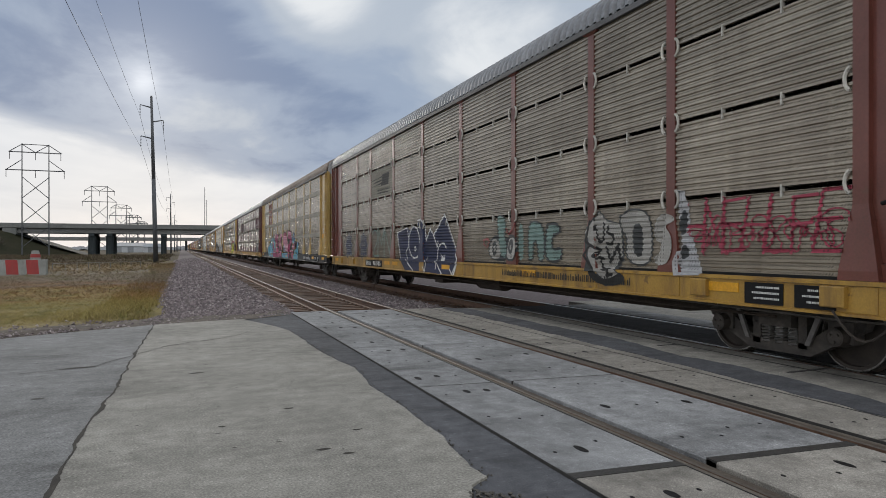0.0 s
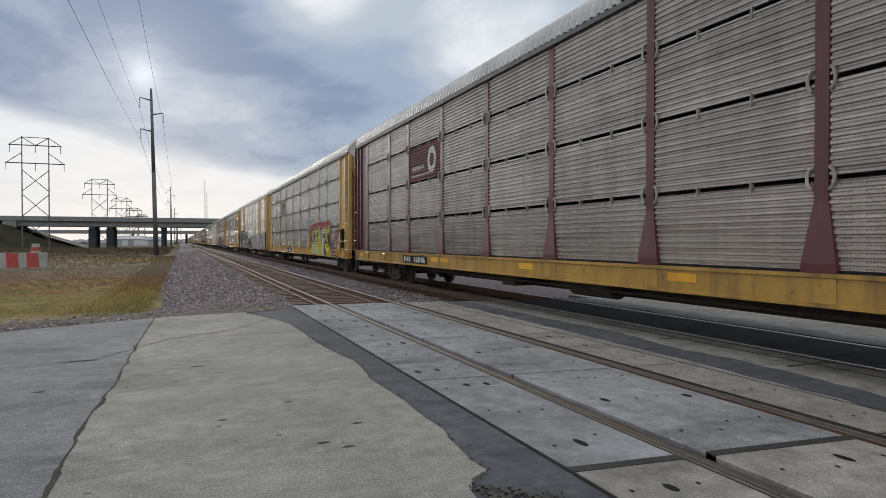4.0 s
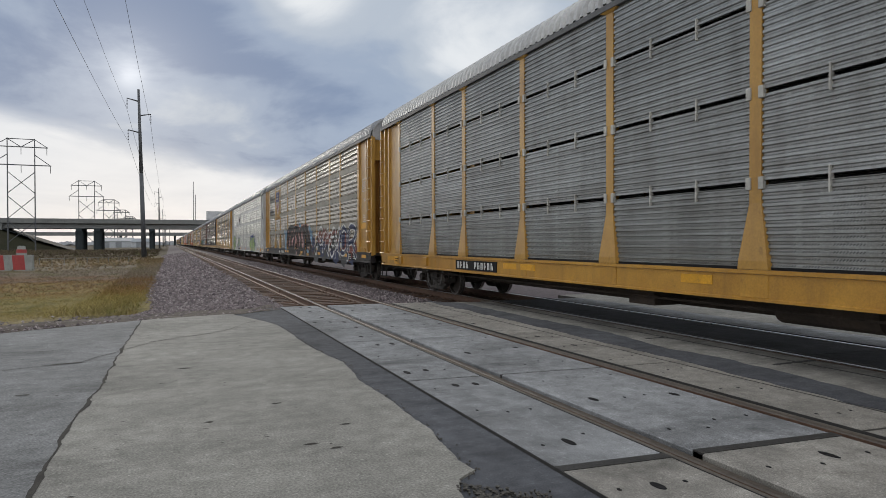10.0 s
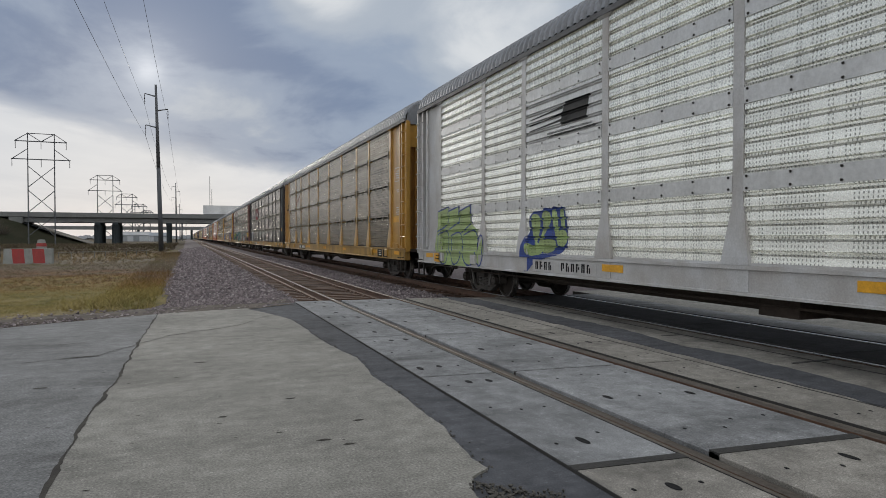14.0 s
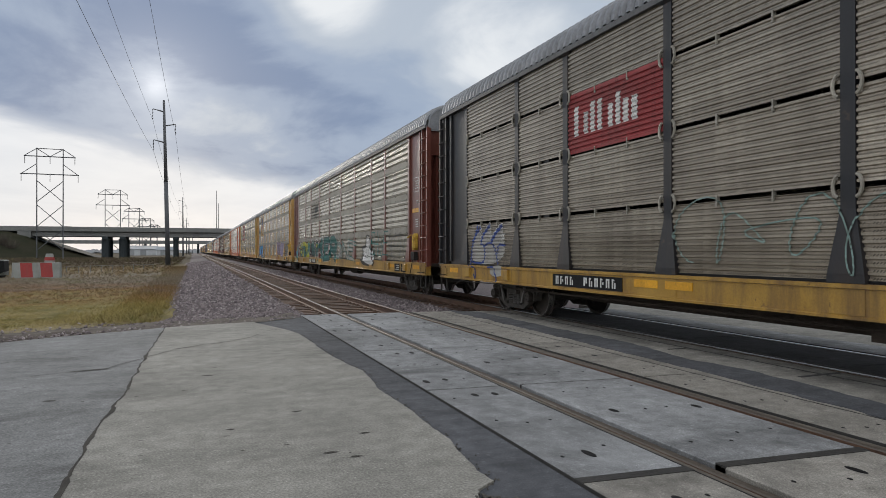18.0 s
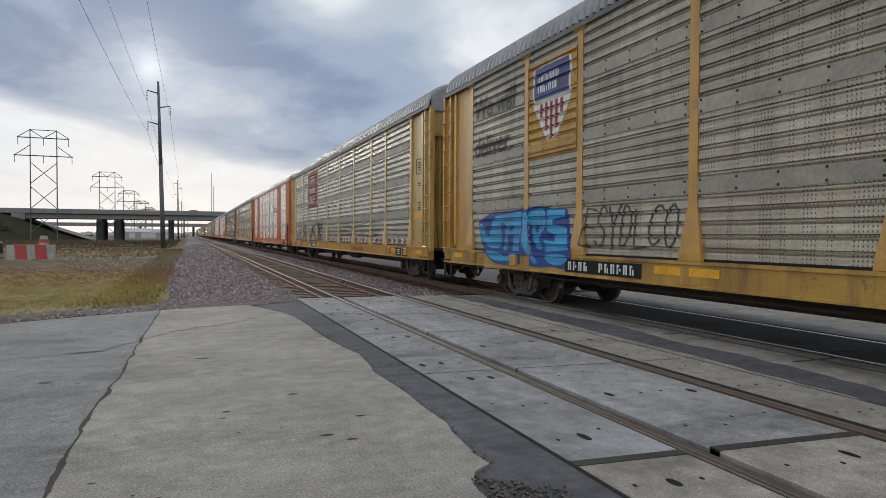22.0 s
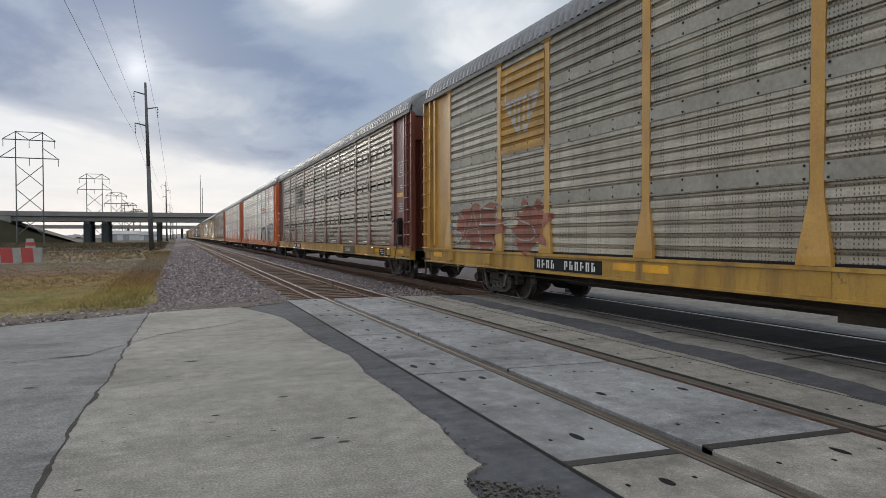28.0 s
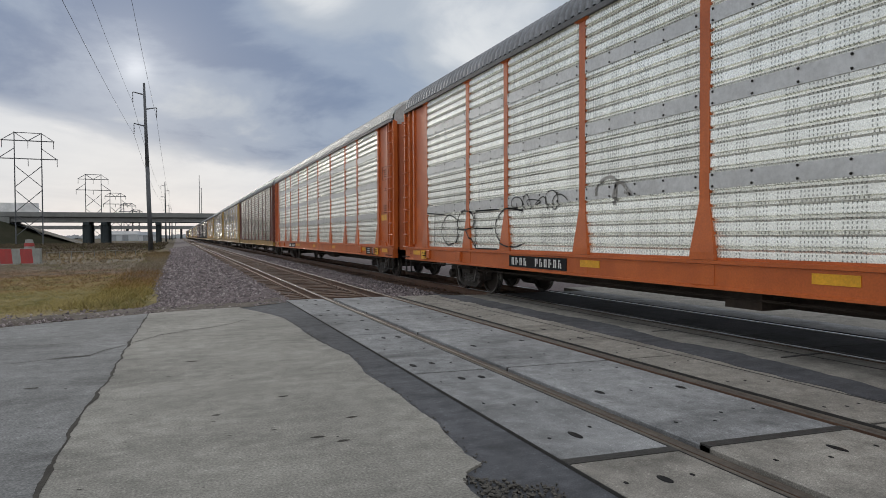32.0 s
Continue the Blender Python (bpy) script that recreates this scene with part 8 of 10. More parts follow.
    line("white", 0.05, [(39, 80), (39, 95), (45, 96), (51, 84), (53, 56), (59, 78), (64, 67), (70, 45), (71, 55)])
    line("white", 0.06, [(65, 67), (81, 100), (84, 87), (100, 26), (94, 1)])
    line("white", 0.05, [(70, 22), (71, 43), (75, 51), (80, 52), (83, 43)], True)
    draw("white", [(75, 35), (77, 27), (78, 33), (79, 27), (81, 34), (81, 22), (76, 22)])
    line("white", 0.05, [(49, 9), (52, 1), (55, 27)])
    line("white", 0.05, [(69, 8), (70, 21), (74, 9), (78, 1)])
    line("white", 0.05, [(89, 9), (92, 1), (98, 20)])
    draw, line = artist(1, 10.87, 9.18, 1.16, 2.22)
    draw("charcoal", [(17, 30), (26, 51), (41, 55), (46, 58), (42, 91), (49, 100), (65, 95), (69, 75), (65, 55), (73, 48), (83, 58), (100, 52), (100, 4), (83, 1), (72, 12), (63, 0), (32, 3), (19, 12)], True)
    draw("faint_aqua", [(44, 87), (49, 97), (64, 92), (67, 74), (63, 53), (70, 33), (67, 10), (60, 8), (54, 18), (50, 38), (48, 62)], True)
    draw("dim_white", [(20, 27), (27, 45), (41, 50), (50, 38), (54, 18), (48, 5), (32, 6), (22, 15)], True)
    draw("dim_white", [(73, 29), (78, 44), (88, 51), (99, 47), (99, 9), (85, 5), (76, 14)], True)
    draw("charcoal", [(29, 29), (33, 45), (42, 40), (43, 24), (38, 11), (30, 15)], True)
    draw("charcoal", [(80, 29), (84, 46), (92, 47), (94, 29), (90, 16), (84, 18)], True)
    draw("dim_white", [(33, 29), (36, 37), (41, 29), (37, 19)], True)
    draw("dim_white", [(84, 29), (87, 36), (90, 30), (88, 23)], True)
    line("faint_red", 0.05, [(15, 30), (21, 49), (0, 47), (7, 34)], True)
    line("faint_red", 0.05, [(70, 68), (75, 54), (92, 69), (94, 80)], True)
    draw, line = artist(1, 9.16, 7.49, 1.18, 2.02)
    draw("faint_aqua", [(0, 95), (12, 95), (14, 5), (1, 1)], True)
    draw("faint_aqua", [(26, 92), (41, 98), (60, 85), (62, 6), (49, 1), (46, 50), (37, 50), (37, 5), (24, 5)], True)
    draw("faint_aqua", [(68, 88), (90, 89), (98, 69), (79, 63), (79, 27), (99, 35), (98, 7), (71, 2), (63, 26)], True)
    line("charcoal", 0.04, [(26, 5), (24, 92), (41, 100), (62, 85), (63, 6), (49, 0), (46, 50), (37, 50), (37, 5), (26, 5)], True)
    line("charcoal", 0.05, [(68, 88), (90, 90), (99, 69), (79, 63), (79, 27), (100, 37), (99, 6), (71, 1), (63, 26), (68, 88)], True)
    draw, line = artist(1, 6.76, 5.64, 0.83, 2.10)
    draw("charcoal", [(0, 72), (18, 87), (37, 100), (55, 87), (88, 81), (96, 57), (95, 35), (82, 22), (100, 13), (88, 4), (55, 0), (27, 9), (4, 16), (12, 36)])
    draw("dim_white", [(4, 72), (37, 98), (54, 85), (88, 80), (92, 41), (75, 24), (85, 18), (59, 2), (30, 20), (15, 39), (15, 61)])
    line("black", 0.05, [(27, 79), (34, 58), (48, 58), (48, 82)], True)
    line("black", 0.05, [(59, 78), (55, 69), (72, 67), (69, 54), (55, 56)], True)
    line("black", 0.05, [(20, 54), (41, 47), (27, 39), (48, 36)])
    line("black", 0.06, [(55, 50), (65, 32), (82, 54), (88, 33)])
    line("black", 0.05, [(41, 35), (48, 21), (69, 23), (55, 13), (72, 16)], True)
    line("black", 0.05, [(15, 86), (8, 59), (20, 54), (4, 40), (27, 23)])
    draw("black", [(8, 18), (27, 20), (41, 10), (62, 9), (88, 18), (100, 15), (95, 4), (62, 0), (27, 5)], True)
    draw, line = artist(1, 5.81, 4.02, 1.07, 2.29)
    draw("dim_white", [(0, 73), (14, 83), (36, 79), (43, 60), (44, 24), (36, 10), (18, 11), (8, 24), (11, 45), (2, 58)], True)
    draw("charcoal", [(18, 61), (29, 65), (32, 46), (31, 21), (21, 21), (18, 40)], True)
    draw("dim_white", [(45, 60), (53, 75), (69, 71), (72, 64), (59, 59), (69, 47), (70, 25), (63, 11), (46, 12), (45, 24), (58, 26), (56, 38), (46, 42)], True)
    line("charcoal", 0.03, [(0, 73), (14, 83), (36, 79), (43, 60), (44, 24), (36, 10), (18, 11), (8, 24), (11, 45), (2, 58), (0, 73)], True)
    draw("silver", [(72, 100), (80, 98), (85, 80), (88, 50), (100, 2), (72, 0), (71, 16), (78, 35), (75, 66)])
    draw("charcoal", [(75, 66), (82, 80), (85, 61), (80, 45), (75, 51)], True)
    draw("charcoal", [(75, 28), (82, 39), (87, 25), (79, 17)], True)
    draw, line = artist(2, 22.82, 14.44, 0.78, 2.62)
    draw("black", [(46, 99), (57, 96), (68, 95), (69, 48), (75, 76), (77, 77), (80, 62), (81, 96), (91, 95), (91, 78), (89, 51), (97, 47), (97, 17), (92, 2), (60, 3), (48, 7), (35, 2), (33, 22)])
    draw("blue", [(0, 33), (4, 45), (9, 61), (14, 59), (18, 42), (27, 49), (32, 72), (35, 74), (36, 63), (42, 82), (45, 82), (46, 44), (50, 44), (51, 24), (35, 0), (34, 2), (2, 4)], True)
    draw("blue", [(28, 67), (28, 78), (30, 79), (30, 93), (33, 93), (34, 78), (36, 74), (35, 63)], True)
    draw("blue", [(19, 62), (18, 75), (21, 76), (23, 67), (26, 77), (26, 59), (22, 54)], True)
    line("deep_blue", 0.05, [(18, 40), (27, 48), (28, 62), (28, 78), (30, 80), (30, 93), (33, 93), (34, 78), (36, 74), (36, 65)], True)
    line("deep_blue", 0.05, [(1, 33), (5, 47), (10, 63), (15, 59), (17, 38)], True)
    line("white", 0.03, [(9, 55), (12, 49), (11, 33), (7, 40), (9, 55)], True)
    draw("yellow_line", [(19, 17), (27, 8), (30, 6), (30, 20), (29, 16)])
    draw("rose", [(22, 38), (25, 53), (27, 30), (32, 26), (20, 34)])
    draw("pink", [(30, 47), (39, 68), (40, 41), (36, 38), (30, 38)])
    draw("pink_mid", [(35, 21), (38, 38), (43, 39), (48, 27), (51, 22), (35, 21)])
    draw("pink", [(48, 93), (56, 93), (56, 72), (58, 73), (58, 24), (52, 22), (53, 65), (48, 66)])
    draw("rose", [(47, 95), (56, 95), (56, 86), (54, 84), (49, 84)])
    draw("pink", [(58, 93), (68, 92), (68, 48), (63, 47), (63, 67), (64, 67), (64, 49), (61, 46), (61, 61), (59, 46), (58, 65)])
    draw("rose", [(59, 92), (67, 91), (67, 78), (64, 79), (60, 77)])
    draw("pink_mid", [(58, 31), (60, 43), (67, 40), (74, 30), (71, 23), (62, 20)], True)
    draw("pink", [(70, 57), (76, 73), (77, 71), (77, 42), (75, 26), (74, 34), (73, 53), (70, 48)])
    draw("rose", [(70, 58), (76, 72), (77, 67), (72, 57)])
    draw("pink", [(81, 91), (91, 94), (90, 86), (85, 59), (89, 34), (87, 27), (82, 34), (79, 58)])
    draw("rose", [(81, 91), (90, 92), (88, 82), (83, 77), (80, 73)])
    draw("pink_mid", [(78, 17), (80, 25), (85, 27), (91, 22), (91, 11), (90, 2), (86, 8), (80, 2)], True)
    draw("rose", [(89, 42), (92, 46), (96, 36), (96, 33), (92, 32)], True)
    draw("pink", [(34, 18), (51, 21), (57, 21), (58, 3), (50, 1), (42, 5), (37, 3)])
    draw("pink", [(59, 6), (63, 19), (70, 23), (72, 17), (69, 3), (63, 1)], True)
    draw("pink_mid", [(72, 15), (77, 18), (77, 1), (72, 3)])
    line("white", 0.035, [(47, 96), (56, 95), (68, 94)])
    line("white", 0.035, [(81, 92), (91, 94), (90, 85), (85, 59), (89, 34)])
    line("white", 0.035, [(70, 58), (76, 74), (77, 72), (77, 53)])
    line("white", 0.035, [(58, 34), (60, 43), (67, 40), (74, 30)], True)
    line("white", 0.035, [(77, 22), (80, 26), (85, 27), (88, 23)], True)
    line("white", 0.03, [(35, 22), (39, 38), (42, 41), (47, 30), (51, 24)])
    line("yellow_line", 0.03, [(45, 98), (46, 68), (47, 46), (52, 43), (52, 24), (45, 27)])
    line("yellow_line", 0.03, [(68, 100), (69, 94), (68, 48), (74, 76), (77, 77), (79, 66), (81, 97), (82, 100)])
    line("yellow_line", 0.04, [(89, 48), (92, 62), (88, 46)])
    line("yellow_line", 0.04, [(92, 14), (94, 3), (96, 12), (100, 20)])
    draw("blue", [(93, 12), (95, 4), (100, 2), (100, 18), (97, 15)])
    draw, line = artist(2, 15.00, 8.43, 0.79, 2.72)
    draw("blue", [(3, 17), (40, 18), (40, 1), (0, 1)])
    draw("black", [(34, 99), (60, 92), (61, 76), (70, 49), (78, 59), (90, 58), (90, 36), (82, 16), (75, 1), (48, 1), (40, 1), (36, 48)])
    draw("rose", [(3, 74), (8, 91), (20, 93), (27, 85), (31, 68), (34, 51), (39, 46), (40, 32), (37, 22), (25, 25), (6, 47)], True)
    draw("pink_mid", [(3, 77), (7, 91), (20, 93), (27, 85), (30, 73), (21, 78), (10, 78)], True)
    draw("purple", [(4, 43), (12, 46), (20, 35), (21, 25), (14, 21), (6, 28)], True)
    draw("white", [(4, 41), (6, 32), (8, 42), (11, 33), (13, 42), (15, 30), (18, 37), (18, 26), (21, 30), (20, 23), (14, 35), (6, 44)])
    draw("white", [(6, 22), (9, 32), (11, 22), (13, 30), (15, 22), (18, 27), (19, 21)])
    line("black", 0.035, [(3, 74), (8, 91), (20, 94), (28, 86), (32, 68), (34, 51), (39, 47), (41, 32), (38, 21), (25, 25)], True)
    line("yellow_line", 0.03, [(2, 77), (6, 97), (20, 100), (30, 90), (34, 67), (34, 53)], True)
    line("charcoal", 0.04, [(29, 38), (31, 32), (29, 30), (28, 35), (29, 38)], True)
    line("pink", 0.05, [(12, 72), (14, 68)], True)
    line("pink", 0.06, [(23, 63), (25, 60)], True)
    draw("pink", [(37, 94), (59, 90), (60, 76), (63, 74), (64, 59), (52, 38), (48, 23), (40, 23), (44, 47), (52, 64), (47, 68), (44, 67), (37, 73)])
    draw("rose", [(37, 93), (58, 89), (58, 81), (48, 81), (40, 79)])
    draw("pink", [(40, 18), (52, 18), (48, 8), (43, 2), (41, 4)])
    draw("pink_mid", [(59, 26), (63, 32), (70, 24), (74, 13), (74, 0), (67, 1), (62, 13)], True)
    draw("rose", [(48, 20), (53, 29), (58, 30), (58, 22)], True)
    draw("pink_mid", [(66, 48), (75, 47), (75, 32), (66, 32)])
    draw("pink", [(78, 54), (87, 54), (82, 35), (78, 32)])
    line("white", 0.03, [(45, 89), (60, 88), (60, 75), (63, 74)])
    line("white", 0.035, [(66, 51), (75, 48)])
    line("white", 0.03, [(79, 55), (87, 54)])
    line("white", 0.03, [(60, 27), (64, 32), (69, 27), (70, 22)], True)
    draw("blue", [(75, 15), (83, 16), (88, 35), (91, 16), (100, 19), (100, 0), (76, 1)])
    draw("blue", [(65, 69), (68, 72), (71, 70), (71, 83), (74, 87), (76, 82), (75, 69), (78, 65), (81, 69), (83, 67), (83, 59), (79, 59), (77, 49), (67, 52)], True)
    line("deep_blue", 0.07, [(65, 68), (68, 72), (71, 70), (71, 83), (74, 87), (76, 82), (75, 69), (78, 65), (81, 69), (83, 67)], True)
    line("yellow_line", 0.04, [(65, 68), (66, 54), (68, 49), (76, 48), (78, 59), (84, 60)])
    line("yellow_line", 0.04, [(90, 58), (90, 41), (88, 35), (83, 16), (75, 15), (76, 1)])
    draw("black", [(87, 54), (90, 56), (90, 39), (88, 36), (87, 44)])
    draw("blue", [(89, 37), (93, 39), (94, 51), (97, 54), (99, 52), (100, 47), (100, 19), (91, 17)], True)
    line("deep_blue", 0.07, [(93, 39), (94, 50), (97, 54), (99, 52), (100, 47)], True)
    draw, line = artist(4, 9.29, 2.42, 0.76, 2.53)
    draw("red", [(5, 88), (28, 95), (44, 96), (59, 97), (64, 93), (71, 98), (78, 100), (83, 88), (83, 61), (81, 45), (88, 28), (87, 2), (10, 1), (0, 34), (7, 61)], True)
    draw("black", [(7, 48), (18, 59), (28, 76), (43, 84), (50, 73), (64, 83), (66, 76), (78, 84), (80, 62), (77, 53), (84, 23), (83, 3), (9, 0)])
    draw("lime", [(10, 65), (23, 77), (24, 67), (16, 60), (27, 25), (26, 3), (12, 1), (10, 39), (19, 31)])
    draw("lime", [(10, 41), (20, 31), (27, 19), (26, 2), (12, 3)])
    draw("silver", [(26, 72), (37, 80), (37, 67), (31, 66), (31, 53), (36, 52), (36, 45), (31, 43), (31, 31), (40, 28), (40, 2), (28, 2)])
    draw("lime", [(37, 74), (43, 86), (46, 81), (48, 46), (54, 29), (54, 1), (41, 1), (38, 32), (40, 61)])
    draw("silver", [(50, 72), (54, 76), (65, 84), (65, 64), (60, 63), (55, 57), (55, 49), (63, 50), (62, 41), (57, 39), (60, 28), (61, 1), (55, 1), (53, 32), (50, 56)])
    draw("lime", [(60, 81), (65, 86), (65, 63), (62, 62)])
    draw("lime", [(66, 72), (75, 82), (80, 84), (80, 66), (76, 63), (70, 57), (76, 33), (72, 33), (67, 54)])
    draw("lime", [(67, 36), (77, 28), (80, 19), (83, 20), (83, 1), (69, 1), (68, 18)])
    draw("black", [(70, 59), (75, 61), (76, 33), (73, 36)])
    line("faint_red", 0.06, [(90, 52), (91, 63), (93, 64), (94, 55), (93, 45), (90, 52)], True)
    line("faint_red", 0.06, [(93, 29), (94, 37), (98, 38), (100, 29), (99, 8), (96, 6), (93, 19), (93, 29)], True)
    draw, line = artist(4, 2.80, 1.78, 1.36, 2.00)
    line("red", 0.05, [(0, 97), (8, 78), (12, 95), (20, 81), (26, 100)])
    line("red", 0.05, [(28, 80), (30, 100), (39, 95), (32, 86), (44, 80)])
    line("red", 0.05, [(48, 81), (49, 98)])
    line("red", 0.05, [(55, 97), (67, 97)])
    line("red", 0.05, [(61, 98), (62, 78)])
    line("red", 0.05, [(71, 80), (73, 98), (81, 98)])
    line("red", 0.05, [(73, 89), (80, 87)])
    line("red", 0.05, [(85, 78), (85, 98), (92, 78), (93, 98)])
    line("red", 0.05, [(10, 41), (11, 61), (22, 55), (12, 50)])
    line("red", 0.05, [(26, 41), (26, 61), (32, 42), (35, 59)])
    line("red", 0.05, [(39, 59), (40, 41)])
    line("red", 0.05, [(46, 36), (47, 61), (59, 58)])
    line("red", 0.05, [(77, 39), (77, 58), (85, 52), (79, 48), (87, 39)])
    line("red", 0.05, [(90, 39), (92, 59), (100, 58)])
    line("red", 0.05, [(32, 2), (39, 20), (42, 2)])
    line("red", 0.05, [(46, 2), (47, 20), (52, 3), (54, 20)])
    line("red", 0.05, [(66, 2), (67, 20), (75, 14), (68, 9), (75, 2)])
    line("red", 0.05, [(81, 20), (81, 2), (88, 2)])
    line("red", 0.05, [(92, 12), (96, 22), (100, 11), (96, 0), (92, 12)], True)
    draw, line = artist(5, 17.07, 7.56, 0.74, 2.09)
    line("white", 0.06, [(1.8, 73), (2, 82), (3.6, 89), (5.2, 93), (5.8, 86), (6.5, 79), (8, 64), (10.1, 47), (12.3, 36), (10.6, 55), (9.5, 69), (9.5, 83), (10.6, 90), (12.2, 93), (13.4, 92), (13.6, 81), (13.7, 73), (14.6, 57), (16.5, 41), (18.2, 29), (18.2, 16), (17.2, 4), (15.8, 0), (14.6, 0), (11.7, 10), (9, 25), (6.6, 46), (8.3, 29), (9.9, 18), (10, 8), (9, 0), (6.8, 0), (5.2, 1), (3.5, 16), (2.5, 46), (1.8, 73)], True)
    line("white", 0.06, [(18.7, 83), (19.6, 95), (20.7, 98), (21.6, 90), (22.5, 81), (24.8, 67), (28.5, 45), (31.9, 29), (33.5, 17), (33.1, 7), (31.9, 0), (30.4, 0), (29.3, 0), (27.9, 10), (26.1, 27), (24.1, 25), (22.2, 22), (23.8, 16), (24.5, 6), (23.8, 0), (21.8, 0), (19.7, 1), (18.3, 10), (18.4, 29), (17.2, 41), (17.6, 57), (18.3, 73), (18.7, 83)], True)
    line("white", 0.06, [(24.5, 76), (25.4, 85), (27.9, 93), (28.9, 92), (29.5, 75), (32.1, 53), (35.3, 34), (33.4, 57), (33.2, 81), (33.4, 92), (35.6, 94), (37.3, 92), (37.4, 77), (37.3, 57), (38.4, 36), (39.2, 17), (38.9, 9), (36.8, 0), (35.3, 2), (32.9, 21), (28.7, 46), (25.1, 68), (24.5, 76)], True)
    line("white", 0.06, [(37.6, 80), (41.2, 89), (45.3, 93), (46, 87), (46.1, 72), (45.3, 66), (40.5, 67), (40.5, 49), (43.3, 53), (44.7, 54), (45.1, 45), (42.4, 39), (41.5, 34), (42.6, 29), (46.6, 33), (48.5, 32), (49.4, 20), (50.4, 8), (49.1, 6), (46.6, 7), (44, 4), (42, 0), (40.5, 4), (39.3, 17), (38.6, 40), (37.6, 57), (37.6, 80)], True)
    draw("black", [(1.8, 73), (2, 82), (3.6, 89), (5.2, 93), (5.8, 86), (6.5, 79), (8, 64), (10.1, 47), (12.3, 36), (10.6, 55), (9.5, 69), (9.5, 83), (10.6, 90), (12.2, 93), (13.4, 92), (13.6, 81), (13.7, 73), (14.6, 57), (16.5, 41), (18.2, 29), (18.2, 16), (17.2, 4), (15.8, 0), (14.6, 0), (11.7, 10), (9, 25), (6.6, 46), (8.3, 29), (9.9, 18), (10, 8), (9, 0), (6.8, 0), (5.2, 1), (3.5, 16), (2.5, 46)], True)
    draw("black", [(18.7, 83), (19.6, 95), (20.7, 98), (21.6, 90), (22.5, 81), (24.8, 67), (28.5, 45), (31.9, 29), (33.5, 17), (33.1, 7), (31.9, 0), (30.4, 0), (29.3, 0), (27.9, 10), (26.1, 27), (24.1, 25), (22.2, 22), (23.8, 16), (24.5, 6), (23.8, 0), (21.8, 0), (19.7, 1), (18.3, 10), (18.4, 29), (17.2, 41), (17.6, 57), (18.3, 73)], True)
    draw("black", [(24.5, 76), (25.4, 85), (27.9, 93), (28.9, 92), (29.5, 75), (32.1, 53), (35.3, 34), (33.4, 57), (33.2, 81), (33.4, 92), (35.6, 94), (37.3, 92), (37.4, 77), (37.3, 57), (38.4, 36), (39.2, 17), (38.9, 9), (36.8, 0), (35.3, 2), (32.9, 21), (28.7, 46), (25.1, 68)], True)
    draw("black", [(37.6, 80), (41.2, 89), (45.3, 93), (46, 87), (46.1, 72), (45.3, 66), (40.5, 67), (40.5, 49), (43.3, 53), (44.7, 54), (45.1, 45), (42.4, 39), (41.5, 34), (42.6, 29), (46.6, 33), (48.5, 32), (49.4, 20), (50.4, 8), (49.1, 6), (46.6, 7), (44, 4), (42, 0), (40.5, 4), (39.3, 17), (38.6, 40), (37.6, 57)], True)
    draw("white", [(20.9, 67), (23, 50), (24.9, 34), (23.3, 33), (21.6, 31), (20.7, 47)])
    draw("badge_yellow", [(20.9, 54), (21.9, 44), (23, 35), (21.6, 34)])
    draw("silver", [(48.2, 84), (48.5, 90), (50.4, 93), (52.5, 93), (53.4, 76), (55.4, 64), (58, 53), (61.1, 39), (59.6, 50), (57.5, 64), (57.3, 78), (58.9, 91), (60.9, 96), (61.8, 90), (62.5, 71), (63.8, 56), (65.6, 42), (66.9, 27), (67.7, 13), (67.4, 5), (65.6, 0), (64, 0), (63, 0), (60.6, 18), (57, 36), (53.8, 50), (55.9, 30), (57.6, 16), (58.9, 9), (58.3, 0), (56.6, 0), (54.9, 0), (52.7, 9), (50.9, 26), (49.3, 50), (48.3, 71)], True)
    line("black", 0.085, [(48.2, 84), (48.5, 90), (50.4, 93), (52.5, 93), (53.4, 76), (55.4, 64), (58, 53), (61.1, 39), (59.6, 50), (57.5, 64), (57.3, 78), (58.9, 91), (60.9, 96), (61.8, 90), (62.5, 71), (63.8, 56), (65.6, 42), (66.9, 27), (67.7, 13), (67.4, 5), (65.6, 0), (64, 0), (63, 0), (60.6, 18), (57, 36), (53.8, 50), (55.9, 30), (57.6, 16), (58.9, 9), (58.3, 0), (56.6, 0), (54.9, 0), (52.7, 9), (50.9, 26), (49.3, 50), (48.3, 71), (48.2, 84)], True)
    draw("silver", [(66, 79), (66.5, 88), (68.1, 97), (69.6, 99), (70.7, 91), (71.3, 76), (73.5, 62), (76.3, 46), (79, 36), (80.8, 25), (82, 15), (82.2, 9), (81.4, 2), (79.3, 0), (78.3, 0), (76.7, 10), (75.3, 25), (73.4, 24), (71.1, 23), (72.1, 15), (73.2, 4), (71.3, 2), (68.1, 1), (67.5, 15), (66.9, 30), (66, 40), (65.8, 65)], True)
    line("black", 0.085, [(66, 79), (66.5, 88), (68.1, 97), (69.6, 99), (70.7, 91), (71.3, 76), (73.5, 62), (76.3, 46), (79, 36), (80.8, 25), (82, 15), (82.2, 9), (81.4, 2), (79.3, 0), (78.3, 0), (76.7, 10), (75.3, 25), (73.4, 24), (71.1, 23), (72.1, 15), (73.2, 4), (71.3, 2), (68.1, 1), (67.5, 15), (66.9, 30), (66, 40), (65.8, 65), (66, 79)], True)
    line("black", 0.07, [(69.4, 67), (70.1, 58), (73.2, 40), (70.1, 35), (69.5, 41), (69.4, 67)])
    draw("silver", [(72, 75), (75, 96), (78, 91), (82, 53), (83, 93), (85, 100), (87, 90), (87, 57), (88, 34), (89, 12), (86, 0), (83, 6), (79, 32), (74, 62)], True)
